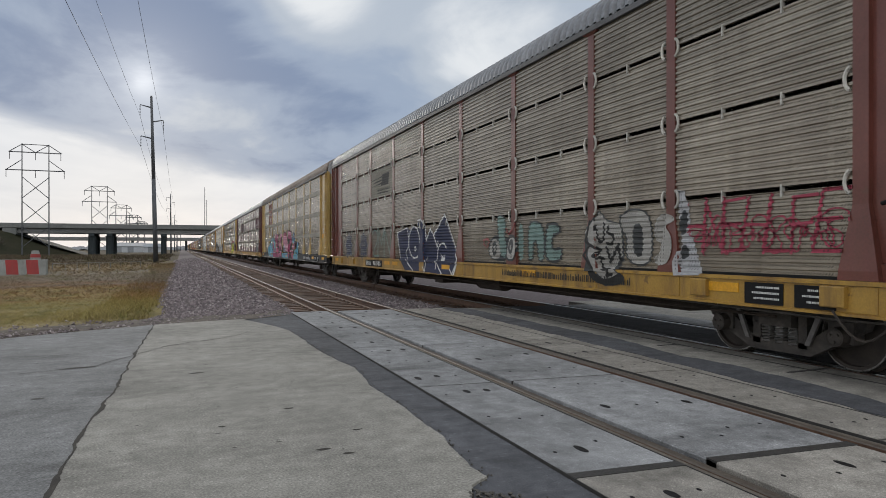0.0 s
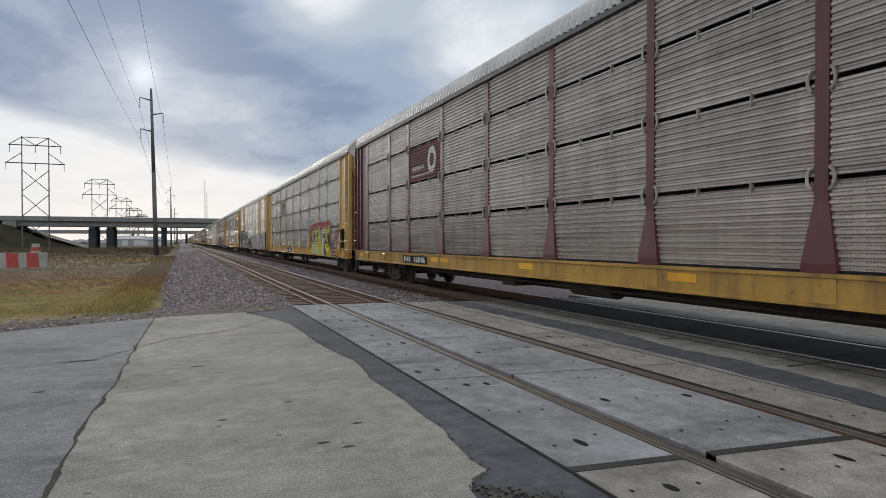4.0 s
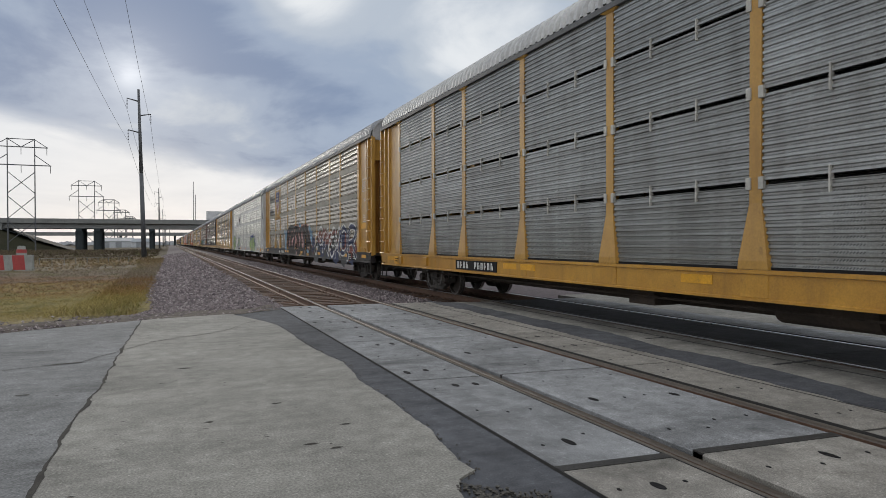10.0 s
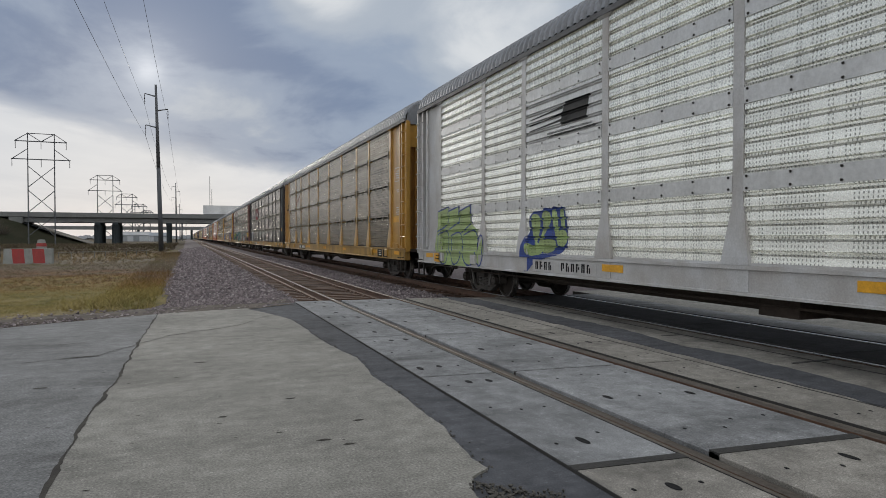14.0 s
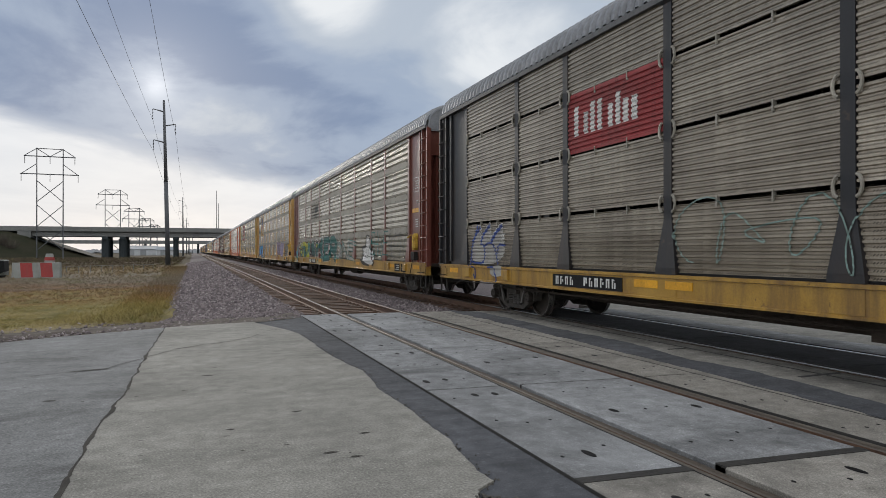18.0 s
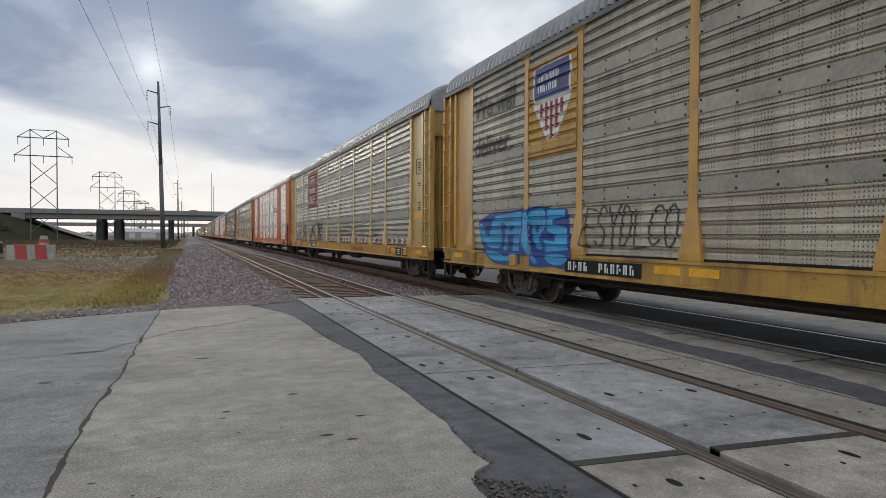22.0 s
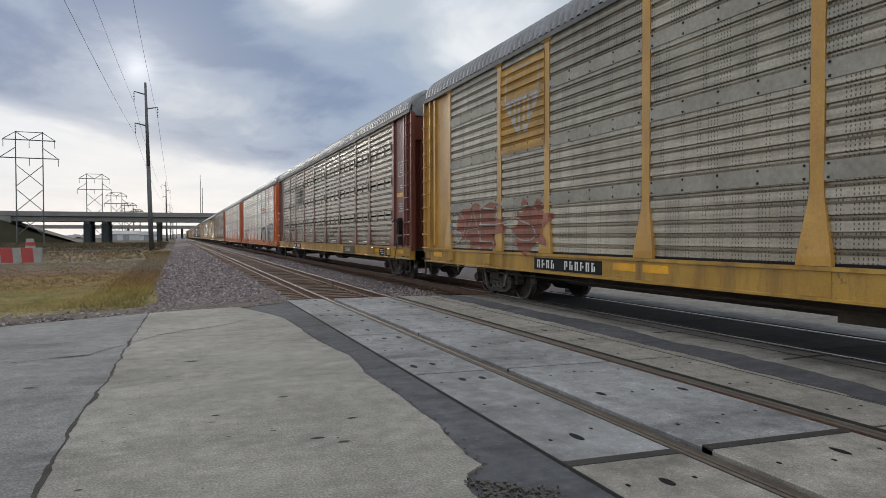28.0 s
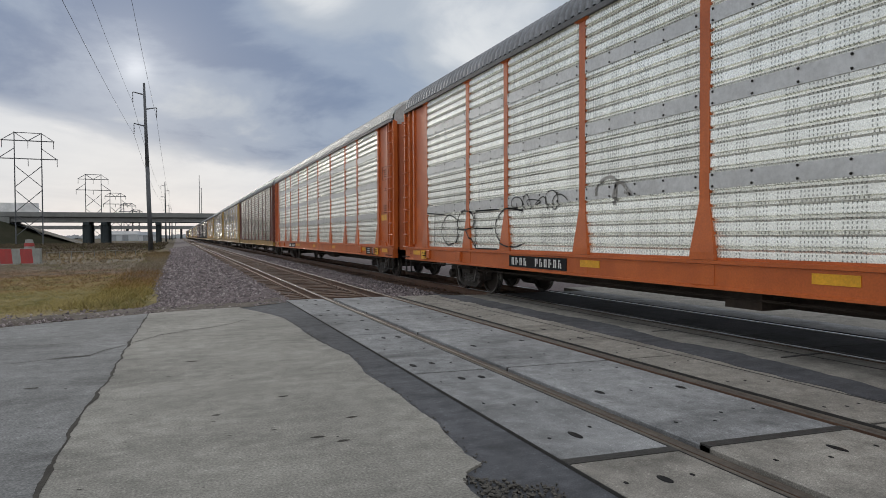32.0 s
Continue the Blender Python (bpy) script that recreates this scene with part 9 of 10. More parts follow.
    draw("silver", [(87, 76), (89, 90), (95, 93), (95, 72), (91, 64), (90, 57), (93, 55), (94, 46), (92, 38), (91, 31), (94, 33), (98, 43), (100, 29), (100, 13), (91, 0), (88, 12), (87, 38)], True)
    line("black", 0.07, [(72, 75), (75, 96), (78, 91), (82, 53), (83, 93), (85, 100), (87, 90), (87, 57), (88, 34), (89, 12), (86, 0), (83, 6), (79, 32), (74, 62), (72, 75)], True)
    line("black", 0.07, [(87, 76), (89, 90), (95, 93), (95, 72), (91, 64), (90, 57), (93, 55), (94, 46), (92, 38), (91, 31), (94, 33), (98, 43), (100, 29), (100, 13), (91, 0), (88, 12), (87, 38), (87, 76)], True)
    draw, line = artist(5, 6.69, 0.89, 0.74, 2.23)
    draw("silver", [(0, 53), (5, 88), (17, 95), (21, 74), (19, 58), (12, 53), (13, 35), (23, 31), (24, 0), (7, 0), (1, 23)], True)
    draw("silver", [(23, 69), (26, 93), (33, 87), (34, 52), (38, 94), (42, 91), (43, 37), (46, 0), (34, 0), (28, 20), (24, 3)], True)
    draw("silver", [(42, 68), (47, 97), (55, 100), (61, 85), (63, 47), (63, 5), (51, 0), (44, 12)], True)
    draw("silver", [(62, 80), (67, 97), (76, 97), (79, 84), (78, 52), (74, 43), (76, 0), (67, 0), (63, 29)], True)
    draw("silver", [(79, 81), (83, 95), (92, 96), (96, 80), (95, 55), (90, 43), (98, 35), (100, 24), (96, 19), (89, 31), (92, 0), (84, 0), (80, 26)], True)
    draw("charcoal", [(6, 56), (9, 70), (13, 53), (9, 35)], True)
    draw("charcoal", [(50, 52), (51, 62), (55, 57), (56, 33), (53, 25), (50, 32)], True)
    draw("charcoal", [(71, 78), (74, 80), (74, 60), (71, 56)], True)
    draw("charcoal", [(85, 70), (89, 72), (89, 57), (86, 54)], True)
    line("black", 0.05, [(0, 53), (5, 88), (17, 95), (21, 74), (19, 58), (12, 53), (13, 35), (23, 31), (24, 0), (7, 0), (1, 23), (0, 53)], True)
    line("black", 0.05, [(23, 69), (26, 93), (33, 87), (34, 52), (38, 94), (42, 91), (43, 37), (46, 0), (34, 0), (28, 20), (24, 3), (23, 69)], True)
    line("black", 0.06, [(42, 68), (47, 97), (55, 100), (61, 85), (63, 47), (63, 5), (51, 0), (44, 12), (42, 68)], True)
    line("black", 0.06, [(62, 80), (67, 97), (76, 97), (79, 84), (78, 52), (74, 43), (76, 0), (67, 0), (63, 29), (62, 80)], True)
    line("black", 0.06, [(79, 81), (83, 95), (92, 96), (96, 80), (95, 55), (90, 43), (98, 35), (100, 24), (96, 19), (89, 31), (92, 0), (84, 0), (80, 26), (79, 81)], True)
    draw, line = artist(7, 9.76, 4.53, 0.78, 2.23)
    line("white", 0.07, [(10, 72), (6, 77), (1, 71), (0, 48), (3, 35), (7, 39), (10, 57), (12, 48), (12, 22), (9, 4), (3, 14), (2, 26)], True)
    line("white", 0.08, [(23, 65), (28, 70), (26, 50), (22, 57), (18, 65), (16, 80), (21, 94), (30, 100), (35, 89), (35, 68), (31, 44), (25, 38), (20, 44), (16, 74)], True)
    line("white", 0.07, [(48, 80), (44, 85), (40, 72), (38, 81), (35, 48), (31, 28), (34, 13), (40, 21), (44, 44), (44, 63), (50, 59), (56, 70), (58, 92), (56, 94), (52, 83), (50, 63)], True)
    line("white", 0.07, [(65, 82), (61, 74), (59, 58), (56, 48), (53, 30), (56, 9), (59, 5), (62, 21), (62, 41)], True)
    line("white", 0.11, [(76, 64), (72, 66), (69, 57), (67, 73), (72, 88), (77, 93), (82, 87), (82, 70), (79, 50), (75, 34), (68, 38), (67, 50)], True)
    line("white", 0.1, [(67, 77), (64, 57), (63, 34), (67, 8), (72, 3), (78, 14), (82, 30), (83, 53)], True)
    line("white", 0.12, [(99, 88), (95, 90), (90, 83), (87, 72), (85, 56), (83, 32), (87, 36), (94, 50), (99, 62)], True)
    line("white", 0.08, [(87, 36), (92, 25), (97, 17), (100, 5)], True)
    line("white", 0.06, [(83, 26), (84, 0)], True)
    draw, line = artist(7, 18.77, 10.38, 0.75, 2.59)
    draw("black", [(12, 82), (23, 95), (41, 90), (53, 93), (61, 81), (67, 93), (77, 91), (82, 92), (87, 88), (90, 73), (96, 43), (100, 24), (100, 6), (93, 3), (79, 4), (61, 4), (50, 4), (17, 7), (12, 31)])
    draw("sky_pale", [(0, 80), (3, 84), (4, 66), (7, 85), (9, 67), (11, 82), (12, 14), (8, 14), (2, 26)])
    draw("sky_pale", [(56, 100), (61, 99), (65, 90), (61, 83), (57, 87)], True)
    draw("sky_pale", [(88, 86), (91, 77), (92, 88), (95, 78), (96, 82), (100, 67), (100, 24), (95, 47), (92, 68)])
    draw("sky_pale", [(85, 17), (88, 20), (92, 20), (92, 11), (87, 9)], True)
    line("salmon", 0.05, [(41, 92), (53, 93), (61, 79), (69, 93), (72, 85), (72, 92), (77, 91), (80, 82), (82, 93), (87, 87), (90, 71), (96, 42), (100, 25)])
    line("salmon", 0.03, [(20, 92), (22, 77), (15, 73), (17, 58), (27, 60), (27, 32), (17, 31), (12, 40), (23, 51), (25, 35), (17, 18)], True)
    line("salmon", 0.03, [(35, 92), (37, 73), (28, 74), (29, 64), (37, 72), (33, 32), (30, 28), (35, 58)], True)
    line("salmon", 0.03, [(42, 84), (46, 56), (49, 46), (46, 22), (44, 18), (48, 53), (41, 78)])
    line("salmon", 0.04, [(47, 79), (51, 49), (54, 39), (51, 33), (49, 26), (55, 17), (55, 42)], True)
    line("salmon", 0.03, [(54, 71), (57, 52), (57, 27), (60, 30), (63, 48), (60, 63), (57, 67)], True)
    line("salmon", 0.03, [(68, 74), (66, 68), (67, 39), (67, 30), (71, 22), (73, 28), (73, 44), (71, 61), (69, 70), (69, 55)], True)
    line("rose_pale", 0.03, [(70, 79), (74, 68), (77, 49), (78, 21), (78, 5), (79, 21)], True)
    draw("rose_pale", [(55, 71), (58, 64), (62, 51), (61, 39), (58, 25), (59, 48)])
    draw("rose_pale", [(66, 71), (68, 71), (71, 55), (74, 39), (72, 25), (68, 30), (69, 47), (67, 53)])
    draw("rose_pale", [(42, 79), (45, 70), (49, 46), (44, 17), (47, 49)])
    draw("rose_pale", [(21, 52), (24, 53), (23, 32), (17, 23), (20, 35)])
    draw("rose_pale", [(30, 49), (37, 55), (41, 59), (36, 45), (33, 28), (30, 32)])
    draw("salmon", [(78, 62), (80, 44), (84, 23), (86, 4), (84, 19), (80, 44)])
    draw("salmon", [(85, 27), (88, 27), (92, 32), (94, 13), (92, 23), (87, 23)])
    draw("salmon", [(85, 67), (88, 54), (89, 27), (88, 46)])
    draw("cream", [(80, 83), (82, 61), (84, 48), (82, 59), (79, 79)])
    draw("cream", [(85, 29), (88, 26), (85, 24)])
    draw("cream", [(91, 34), (93, 24), (90, 23)])
    draw("badge_yellow", [(60, 2), (67, 11), (70, 5), (62, 0)])
    draw("badge_yellow", [(85, 10), (91, 10), (93, 4), (86, 3)])
    draw("rose_pale", [(48, 3), (54, 17), (52, 4)])
    draw("rose_pale", [(60, 4), (65, 18), (61, 6)])
    draw, line = artist(8, 9.46, 5.70, 0.74, 2.30)
    draw("deep_blue", [(0, 47), (5, 88), (32, 88), (58, 89), (66, 100), (72, 95), (73, 81), (85, 85), (87, 63), (98, 54), (100, 30), (99, 0), (61, 0), (15, 0), (6, 19)], True)
    draw("green", [(2, 43), (7, 85), (15, 81), (19, 43), (26, 3), (15, 0), (5, 16)], True)
    draw("green", [(17, 77), (24, 83), (29, 60), (35, 0), (27, 1), (20, 29)], True)
    draw("green", [(30, 80), (38, 83), (41, 56), (44, 0), (36, 0), (32, 38)], True)
    draw("green", [(41, 68), (50, 84), (58, 39), (60, 0), (46, 0), (43, 39)], True)
    draw("green", [(53, 76), (61, 85), (66, 51), (73, 28), (72, 0), (62, 0), (58, 31)], True)
    draw("green", [(62, 88), (68, 95), (72, 79), (78, 73), (85, 80), (85, 63), (73, 43), (73, 24), (66, 47), (68, 67)], True)
    draw("green", [(73, 43), (86, 61), (87, 18), (94, 29), (87, 54), (97, 50), (98, 29), (97, 0), (78, 0), (75, 20)], True)
    draw, line = artist(8, 5.87, 2.94, 1.15, 2.02)
    line("deep_blue", 0.04, [(0, 87), (1, 60), (6, 62), (5, 84), (0, 87)], True)
    line("deep_blue", 0.04, [(17, 76), (13, 70), (14, 44), (19, 44)], True)
    line("deep_blue", 0.04, [(10, 34), (12, 7), (16, 7)], True)
    line("deep_blue", 0.04, [(18, 20), (22, 31), (22, 8), (19, 10)], True)
    line("deep_blue", 0.04, [(26, 20), (30, 25), (32, 0)], True)
    line("green", 0.03, [(79, 47), (81, 99), (85, 28), (92, 74), (95, 100), (98, 32)], True)
    line("green", 0.03, [(68, 43), (74, 56), (100, 72)], True)
    draw, line = artist(8, 25.52, 22.33, 0.74, 2.29)
    draw("green", [(1, 91), (29, 100), (30, 92), (51, 99), (52, 90), (74, 99), (74, 69), (85, 59), (89, 26), (98, 49), (100, 30), (93, 0), (85, 6), (66, 0), (46, 0), (14, 0), (2, 26)])
    line("deep_blue", 0.035, [(2, 0), (0, 91), (29, 100), (27, 70), (6, 57)])
    line("deep_blue", 0.035, [(8, 52), (23, 61), (30, 50), (27, 4), (18, 0), (10, 5), (8, 52)], True)
    line("deep_blue", 0.035, [(30, 92), (51, 99), (51, 73), (30, 61)])
    line("deep_blue", 0.035, [(34, 50), (51, 58), (58, 45), (56, 16), (46, 0), (36, 5), (34, 50)], True)
    line("deep_blue", 0.035, [(52, 90), (74, 99), (74, 69), (56, 55)])
    line("deep_blue", 0.035, [(60, 51), (79, 61), (87, 49), (87, 26), (76, 0), (61, 6), (58, 33)], True)
    line("deep_blue", 0.035, [(89, 26), (90, 45), (96, 53), (100, 38), (93, 0), (86, 7)], True)
    draw, line = artist(8, 20.60, 18.84, 0.74, 2.08)
    draw("deep_blue", [(0, 35), (10, 53), (22, 63), (16, 82), (28, 95), (42, 92), (51, 99), (66, 95), (73, 100), (82, 95), (88, 99), (94, 92), (99, 70), (100, 33), (34, 19), (16, 0), (3, 6)], True)
    draw("green", [(22, 90), (41, 89), (45, 75), (40, 53), (35, 46), (53, 43), (45, 27), (13, 27), (11, 49), (35, 38), (25, 66)], True)
    draw("green", [(45, 89), (56, 95), (67, 87), (66, 75), (56, 63), (48, 50), (61, 53), (78, 50), (76, 36), (53, 29), (37, 43), (53, 69)], True)
    draw("green", [(67, 90), (73, 97), (80, 87), (82, 62), (88, 66), (99, 62), (99, 45), (83, 39), (76, 53)], True)
    draw("green", [(84, 93), (89, 97), (93, 87), (95, 67), (88, 65)], True)
    draw, line = artist(10, 24.94, 23.05, 0.76, 2.15)
    draw("dim_white", [(2, 58), (22, 94), (33, 76), (54, 99), (62, 99), (63, 75), (89, 97), (95, 95), (96, 76), (100, 83), (100, 31), (6, 26)], True)
    line("deep_blue", 0.07, [(0, 26), (5, 58), (23, 96)])
    line("deep_blue", 0.06, [(6, 68), (31, 93)])
    line("white", 0.02, [(23, 96), (33, 96), (32, 68), (57, 98), (61, 100), (59, 72), (89, 96), (94, 96), (93, 67), (100, 79)])
    line("deep_blue", 0.08, [(34, 68), (40, 79), (58, 94)])
    line("deep_blue", 0.09, [(64, 67), (76, 81), (92, 92)])
    line("deep_blue", 0.05, [(33, 63), (45, 61), (44, 29), (15, 30), (6, 32)], True)
    line("deep_blue", 0.05, [(45, 60), (54, 65), (69, 63), (78, 47), (81, 30)], True)
    line("deep_blue", 0.05, [(81, 47), (83, 60), (89, 62), (100, 60)], True)
    line("deep_blue", 0.05, [(10, 23), (19, 22), (20, 0), (14, 9)], True)
    draw("dim_white", [(64, 26), (100, 28), (100, 9), (64, 8)], True)
    line("deep_blue", 0.05, [(60, 23), (78, 25), (75, 14), (81, 10), (82, 1)], True)
    draw, line = artist(11, 24.97, 16.54, 0.82, 2.26)
    draw("lime", [(2, 47), (6, 79), (20, 87), (30, 87), (35, 71), (44, 92), (49, 83), (51, 59), (50, 22), (37, 20), (5, 24)], True)
    draw("teal", [(6, 41), (9, 67), (19, 74), (21, 47), (19, 25), (8, 24)], True)
    draw("teal", [(20, 65), (30, 74), (35, 42), (34, 19), (26, 21), (22, 42)], True)
    draw("teal", [(37, 47), (42, 88), (46, 89), (50, 66), (49, 28), (44, 28), (43, 51), (40, 25)], True)
    line("black", 0.05, [(3, 24), (7, 70), (19, 81), (22, 42), (20, 25)], True)
    line("black", 0.05, [(29, 26), (34, 71), (37, 27), (40, 84)])
    line("lime", 0.05, [(5, 47), (15, 47)])
    line("white", 0.05, [(0, 23), (1, 71), (4, 97), (7, 76)], True)
    draw("black", [(53, 78), (63, 93), (69, 65), (73, 26), (70, 24), (62, 26), (56, 25), (53, 46)])
    draw("teal", [(55, 74), (59, 76), (63, 31), (60, 28), (56, 54)])
    draw("teal", [(59, 78), (63, 90), (67, 65), (70, 29), (67, 27), (64, 46)])
    line("white", 0.05, [(52, 76), (54, 46), (58, 17), (60, 3)])
    line("white", 0.05, [(55, 78), (57, 92), (60, 78), (63, 97), (67, 73), (70, 51), (73, 19)])
    line("white", 0.05, [(70, 53), (70, 74), (74, 91), (78, 94), (82, 85), (84, 74)], True)
    draw("black", [(71, 57), (74, 80), (78, 88), (82, 82), (84, 72), (85, 26), (74, 24)], True)
    draw("teal", [(72, 53), (74, 73), (77, 81), (81, 78), (81, 66), (78, 60), (77, 39), (79, 35), (80, 46), (78, 47), (84, 65), (84, 29), (78, 25), (74, 31)], True)
    draw("lime", [(75, 64), (75, 74), (79, 72), (79, 61), (76, 58)], True)
    draw("teal", [(84, 69), (94, 90), (99, 95), (100, 78), (96, 61), (98, 42), (100, 25), (100, 17), (98, 12), (92, 24), (89, 52), (89, 64), (85, 42)])
    draw("black", [(88, 52), (90, 54), (91, 42), (95, 25), (91, 28)])
    line("white", 0.06, [(84, 72), (87, 85), (89, 98), (92, 92), (96, 100), (99, 100), (100, 80), (99, 73), (96, 61), (97, 42), (100, 25)])
    line("white", 0.05, [(84, 39), (86, 31), (85, 13), (82, 2)])
    line("white", 0.05, [(86, 29), (89, 44), (92, 31), (95, 13)])
    draw("teal", [(79, 10), (84, 15), (83, 6), (79, 4)], True)
    draw("badge_yellow", [(94, 13), (95, 19), (97, 21), (98, 15), (97, 3), (96, 0), (94, 4)], True)
    draw, line = artist(11, 26.31, 23.40, 0.76, 2.88)
    draw("badge_yellow", [(0, 34), (6, 52), (19, 58), (32, 59), (40, 50), (42, 32), (36, 14), (23, 8), (4, 11)], True)
    draw("sky_pale", [(1, 32), (8, 51), (21, 57), (33, 55), (40, 48), (41, 32), (35, 15), (26, 0), (16, 0), (4, 14)], True)
    draw("aqua", [(4, 31), (10, 48), (22, 55), (33, 52), (37, 41), (36, 23), (30, 8), (19, 9), (7, 19)], True)
    line("lime", 0.035, [(21, 54), (22, 48), (25, 49), (25, 53)], True)
    line("lime", 0.03, [(29, 52), (29, 47)])
    line("dim_white", 0.05, [(16, 36), (19, 39), (22, 38), (19, 32), (16, 30)], True)
    line("dim_white", 0.04, [(23, 39), (32, 42), (29, 30)])
    draw("teal", [(8, 25), (16, 17), (32, 17), (30, 8), (16, 2)], True)
    line("dim_white", 0.03, [(2, 94), (6, 100), (9, 90), (13, 96), (16, 87), (20, 97), (24, 87), (29, 93), (32, 84)], True)
    line("dim_white", 0.03, [(3, 85), (7, 74), (11, 83), (16, 74), (18, 81), (27, 82), (32, 76), (27, 71), (32, 67)], True)
    line("dim_white", 0.03, [(9, 66), (11, 62), (16, 66), (19, 60), (23, 67), (25, 60), (32, 65)], True)
    draw("yellow_dark", [(58, 44), (79, 42), (87, 51), (100, 36), (100, 18), (88, 19), (60, 17)])
    draw("black", [(60, 40), (78, 40), (87, 49), (97, 33), (88, 19), (67, 17)])
    draw("teal", [(65, 37), (88, 38), (92, 31), (89, 20), (67, 19)])
    draw("lime", [(68, 35), (84, 36), (85, 27), (70, 27)])
    line("white", 0.03, [(49, 42), (51, 25)])
    line("white", 0.03, [(48, 39), (58, 28)])
    line("white", 0.03, [(53, 49), (60, 43), (60, 66), (64, 57), (59, 65)], True)
    line("white", 0.03, [(65, 47), (67, 54), (71, 52), (70, 47)], True)
    line("white", 0.03, [(75, 56), (76, 47)])
    line("white", 0.04, [(92, 45), (94, 57), (98, 52), (100, 58)], True)
    draw, line = artist(12, 9.34, 6.54, 0.79, 2.44)
    draw("maroon_dim", [(1, 71), (16, 87), (45, 88), (64, 90), (75, 88), (91, 84), (92, 25), (59, 22), (10, 23), (14, 45)], True)
    draw("purple", [(9, 76), (21, 88), (31, 85), (33, 73), (24, 70), (20, 63), (30, 54), (33, 39), (26, 24), (15, 22), (11, 29), (22, 36), (21, 44), (12, 55)], True)
    draw("purple", [(33, 77), (39, 88), (47, 84), (46, 73), (40, 70), (40, 48), (46, 38), (44, 24), (37, 24), (33, 45)], True)
    draw("purple", [(47, 85), (57, 88), (65, 50), (60, 44), (65, 25), (55, 24), (53, 39), (51, 24), (46, 24), (51, 56)])
    draw("purple", [(58, 81), (79, 87), (80, 55), (84, 37), (88, 25), (76, 24), (73, 50), (68, 47), (66, 60), (73, 65), (72, 75), (64, 73)])
    line("dim_white", 0.03, [(9, 76), (21, 88), (31, 85), (33, 73), (24, 70), (20, 63), (30, 54), (33, 39), (26, 24)], True)
    line("dim_white", 0.03, [(33, 77), (39, 88), (47, 84), (46, 73), (40, 70), (40, 48), (46, 38)], True)
    line("dim_white", 0.03, [(47, 85), (57, 88), (66, 73), (79, 87), (80, 55), (84, 37), (88, 25)])
    line("dim_white", 0.03, [(55, 78), (66, 79), (67, 89), (74, 89)], True)
    line("dim_white", 0.04, [(1, 92), (8, 99), (4, 100), (0, 89), (9, 89), (12, 99), (14, 92), (18, 90)], True)
    line("dim_white", 0.04, [(20, 100), (26, 99), (21, 92), (27, 93)], True)
    line("dim_white", 0.04, [(31, 99), (35, 99), (36, 92), (32, 92), (31, 99)], True)
    line("dim_white", 0.04, [(71, 99), (80, 100), (82, 96), (73, 94), (76, 98), (77, 90)], True)
    draw("purple", [(12, 20), (31, 19), (31, 2), (22, 2)])
    draw("dim_white", [(91, 85), (99, 83), (100, 39), (90, 37), (89, 59)], True)
    draw("board_yellow", [(30, 20), (78, 21), (78, 0), (32, 1)])
    line("red", 0.06, [(33, 17), (46, 16)])
    line("red", 0.06, [(39, 16), (41, 2)])
    line("red", 0.06, [(45, 16), (57, 16)])
    line("red", 0.06, [(50, 16), (51, 2)])
    line("red", 0.06, [(57, 18), (68, 1)])
    line("red", 0.06, [(56, 1), (66, 18)])
    draw, line = artist(12, 24.85, 20.66, 0.81, 2.06)
    draw("deep_blue", [(0, 78), (7, 84), (15, 94), (34, 94), (53, 98), (58, 95), (64, 100), (75, 99), (84, 92), (94, 94), (95, 85), (97, 44), (100, 29), (99, 2), (89, 2), (84, 5), (68, 0), (54, 6), (45, 0), (20, 1), (7, 29)], True)
    draw("sky", [(1, 73), (7, 76), (10, 53), (16, 49), (19, 85), (30, 90), (32, 90), (29, 75), (32, 31), (19, 28), (7, 38)], True)
    draw("sky", [(27, 88), (52, 94), (52, 61), (50, 26), (43, 26), (44, 54), (38, 54), (37, 26), (33, 26), (35, 72), (28, 78)])
    draw("sky", [(11, 25), (31, 23), (34, 13), (44, 22), (50, 23), (43, 8), (20, 6)], True)
    draw("sky", [(53, 89), (58, 91), (63, 26), (70, 8), (66, 6), (55, 38), (55, 73)])
    draw("sky", [(58, 91), (72, 99), (76, 88), (76, 64), (68, 48), (75, 32), (68, 30), (63, 50), (64, 68), (60, 72)], True)
    draw("sky", [(77, 94), (93, 91), (92, 81), (82, 77), (82, 69), (94, 65), (95, 31), (76, 27), (74, 46), (84, 43), (84, 54), (77, 60)])
    draw("sky", [(75, 22), (95, 26), (96, 14), (88, 6), (79, 10)], True)
    draw("deep_blue", [(66, 70), (70, 70), (70, 58), (67, 57)])
    draw("deep_blue", [(39, 70), (44, 70), (43, 62), (40, 59)])
    draw, line = artist(13, 24.25, 16.33, 0.74, 2.24)
    line("black", 0.035, [(1, 32), (4, 65), (6, 59), (9, 77), (13, 91), (12, 53), (17, 66), (19, 97), (23, 99)], True)
    draw("charcoal", [(0, 37), (3, 62), (5, 24)])
    draw("charcoal", [(18, 19), (22, 53), (23, 20)])
    line("black", 0.04, [(24, 63), (25, 91), (30, 92), (31, 53), (27, 48), (29, 39), (33, 80), (35, 91), (39, 57), (40, 51)], True)
    draw("charcoal", [(35, 24), (37, 51), (38, 24)])
    draw("black", [(56, 44), (59, 58), (62, 25), (60, 24)])
    draw("black", [(60, 67), (66, 83), (69, 87), (68, 70), (66, 67), (64, 59), (61, 61)])
    line("black", 0.03, [(69, 87), (73, 85), (73, 79), (71, 55), (70, 32), (71, 25)], True)
    line("black", 0.04, [(66, 67), (67, 53), (68, 68)])
    line("black", 0.035, [(74, 80), (78, 89), (80, 100), (83, 97), (87, 94)], True)
    line("black", 0.035, [(71, 42), (76, 40), (77, 36), (76, 26)], True)
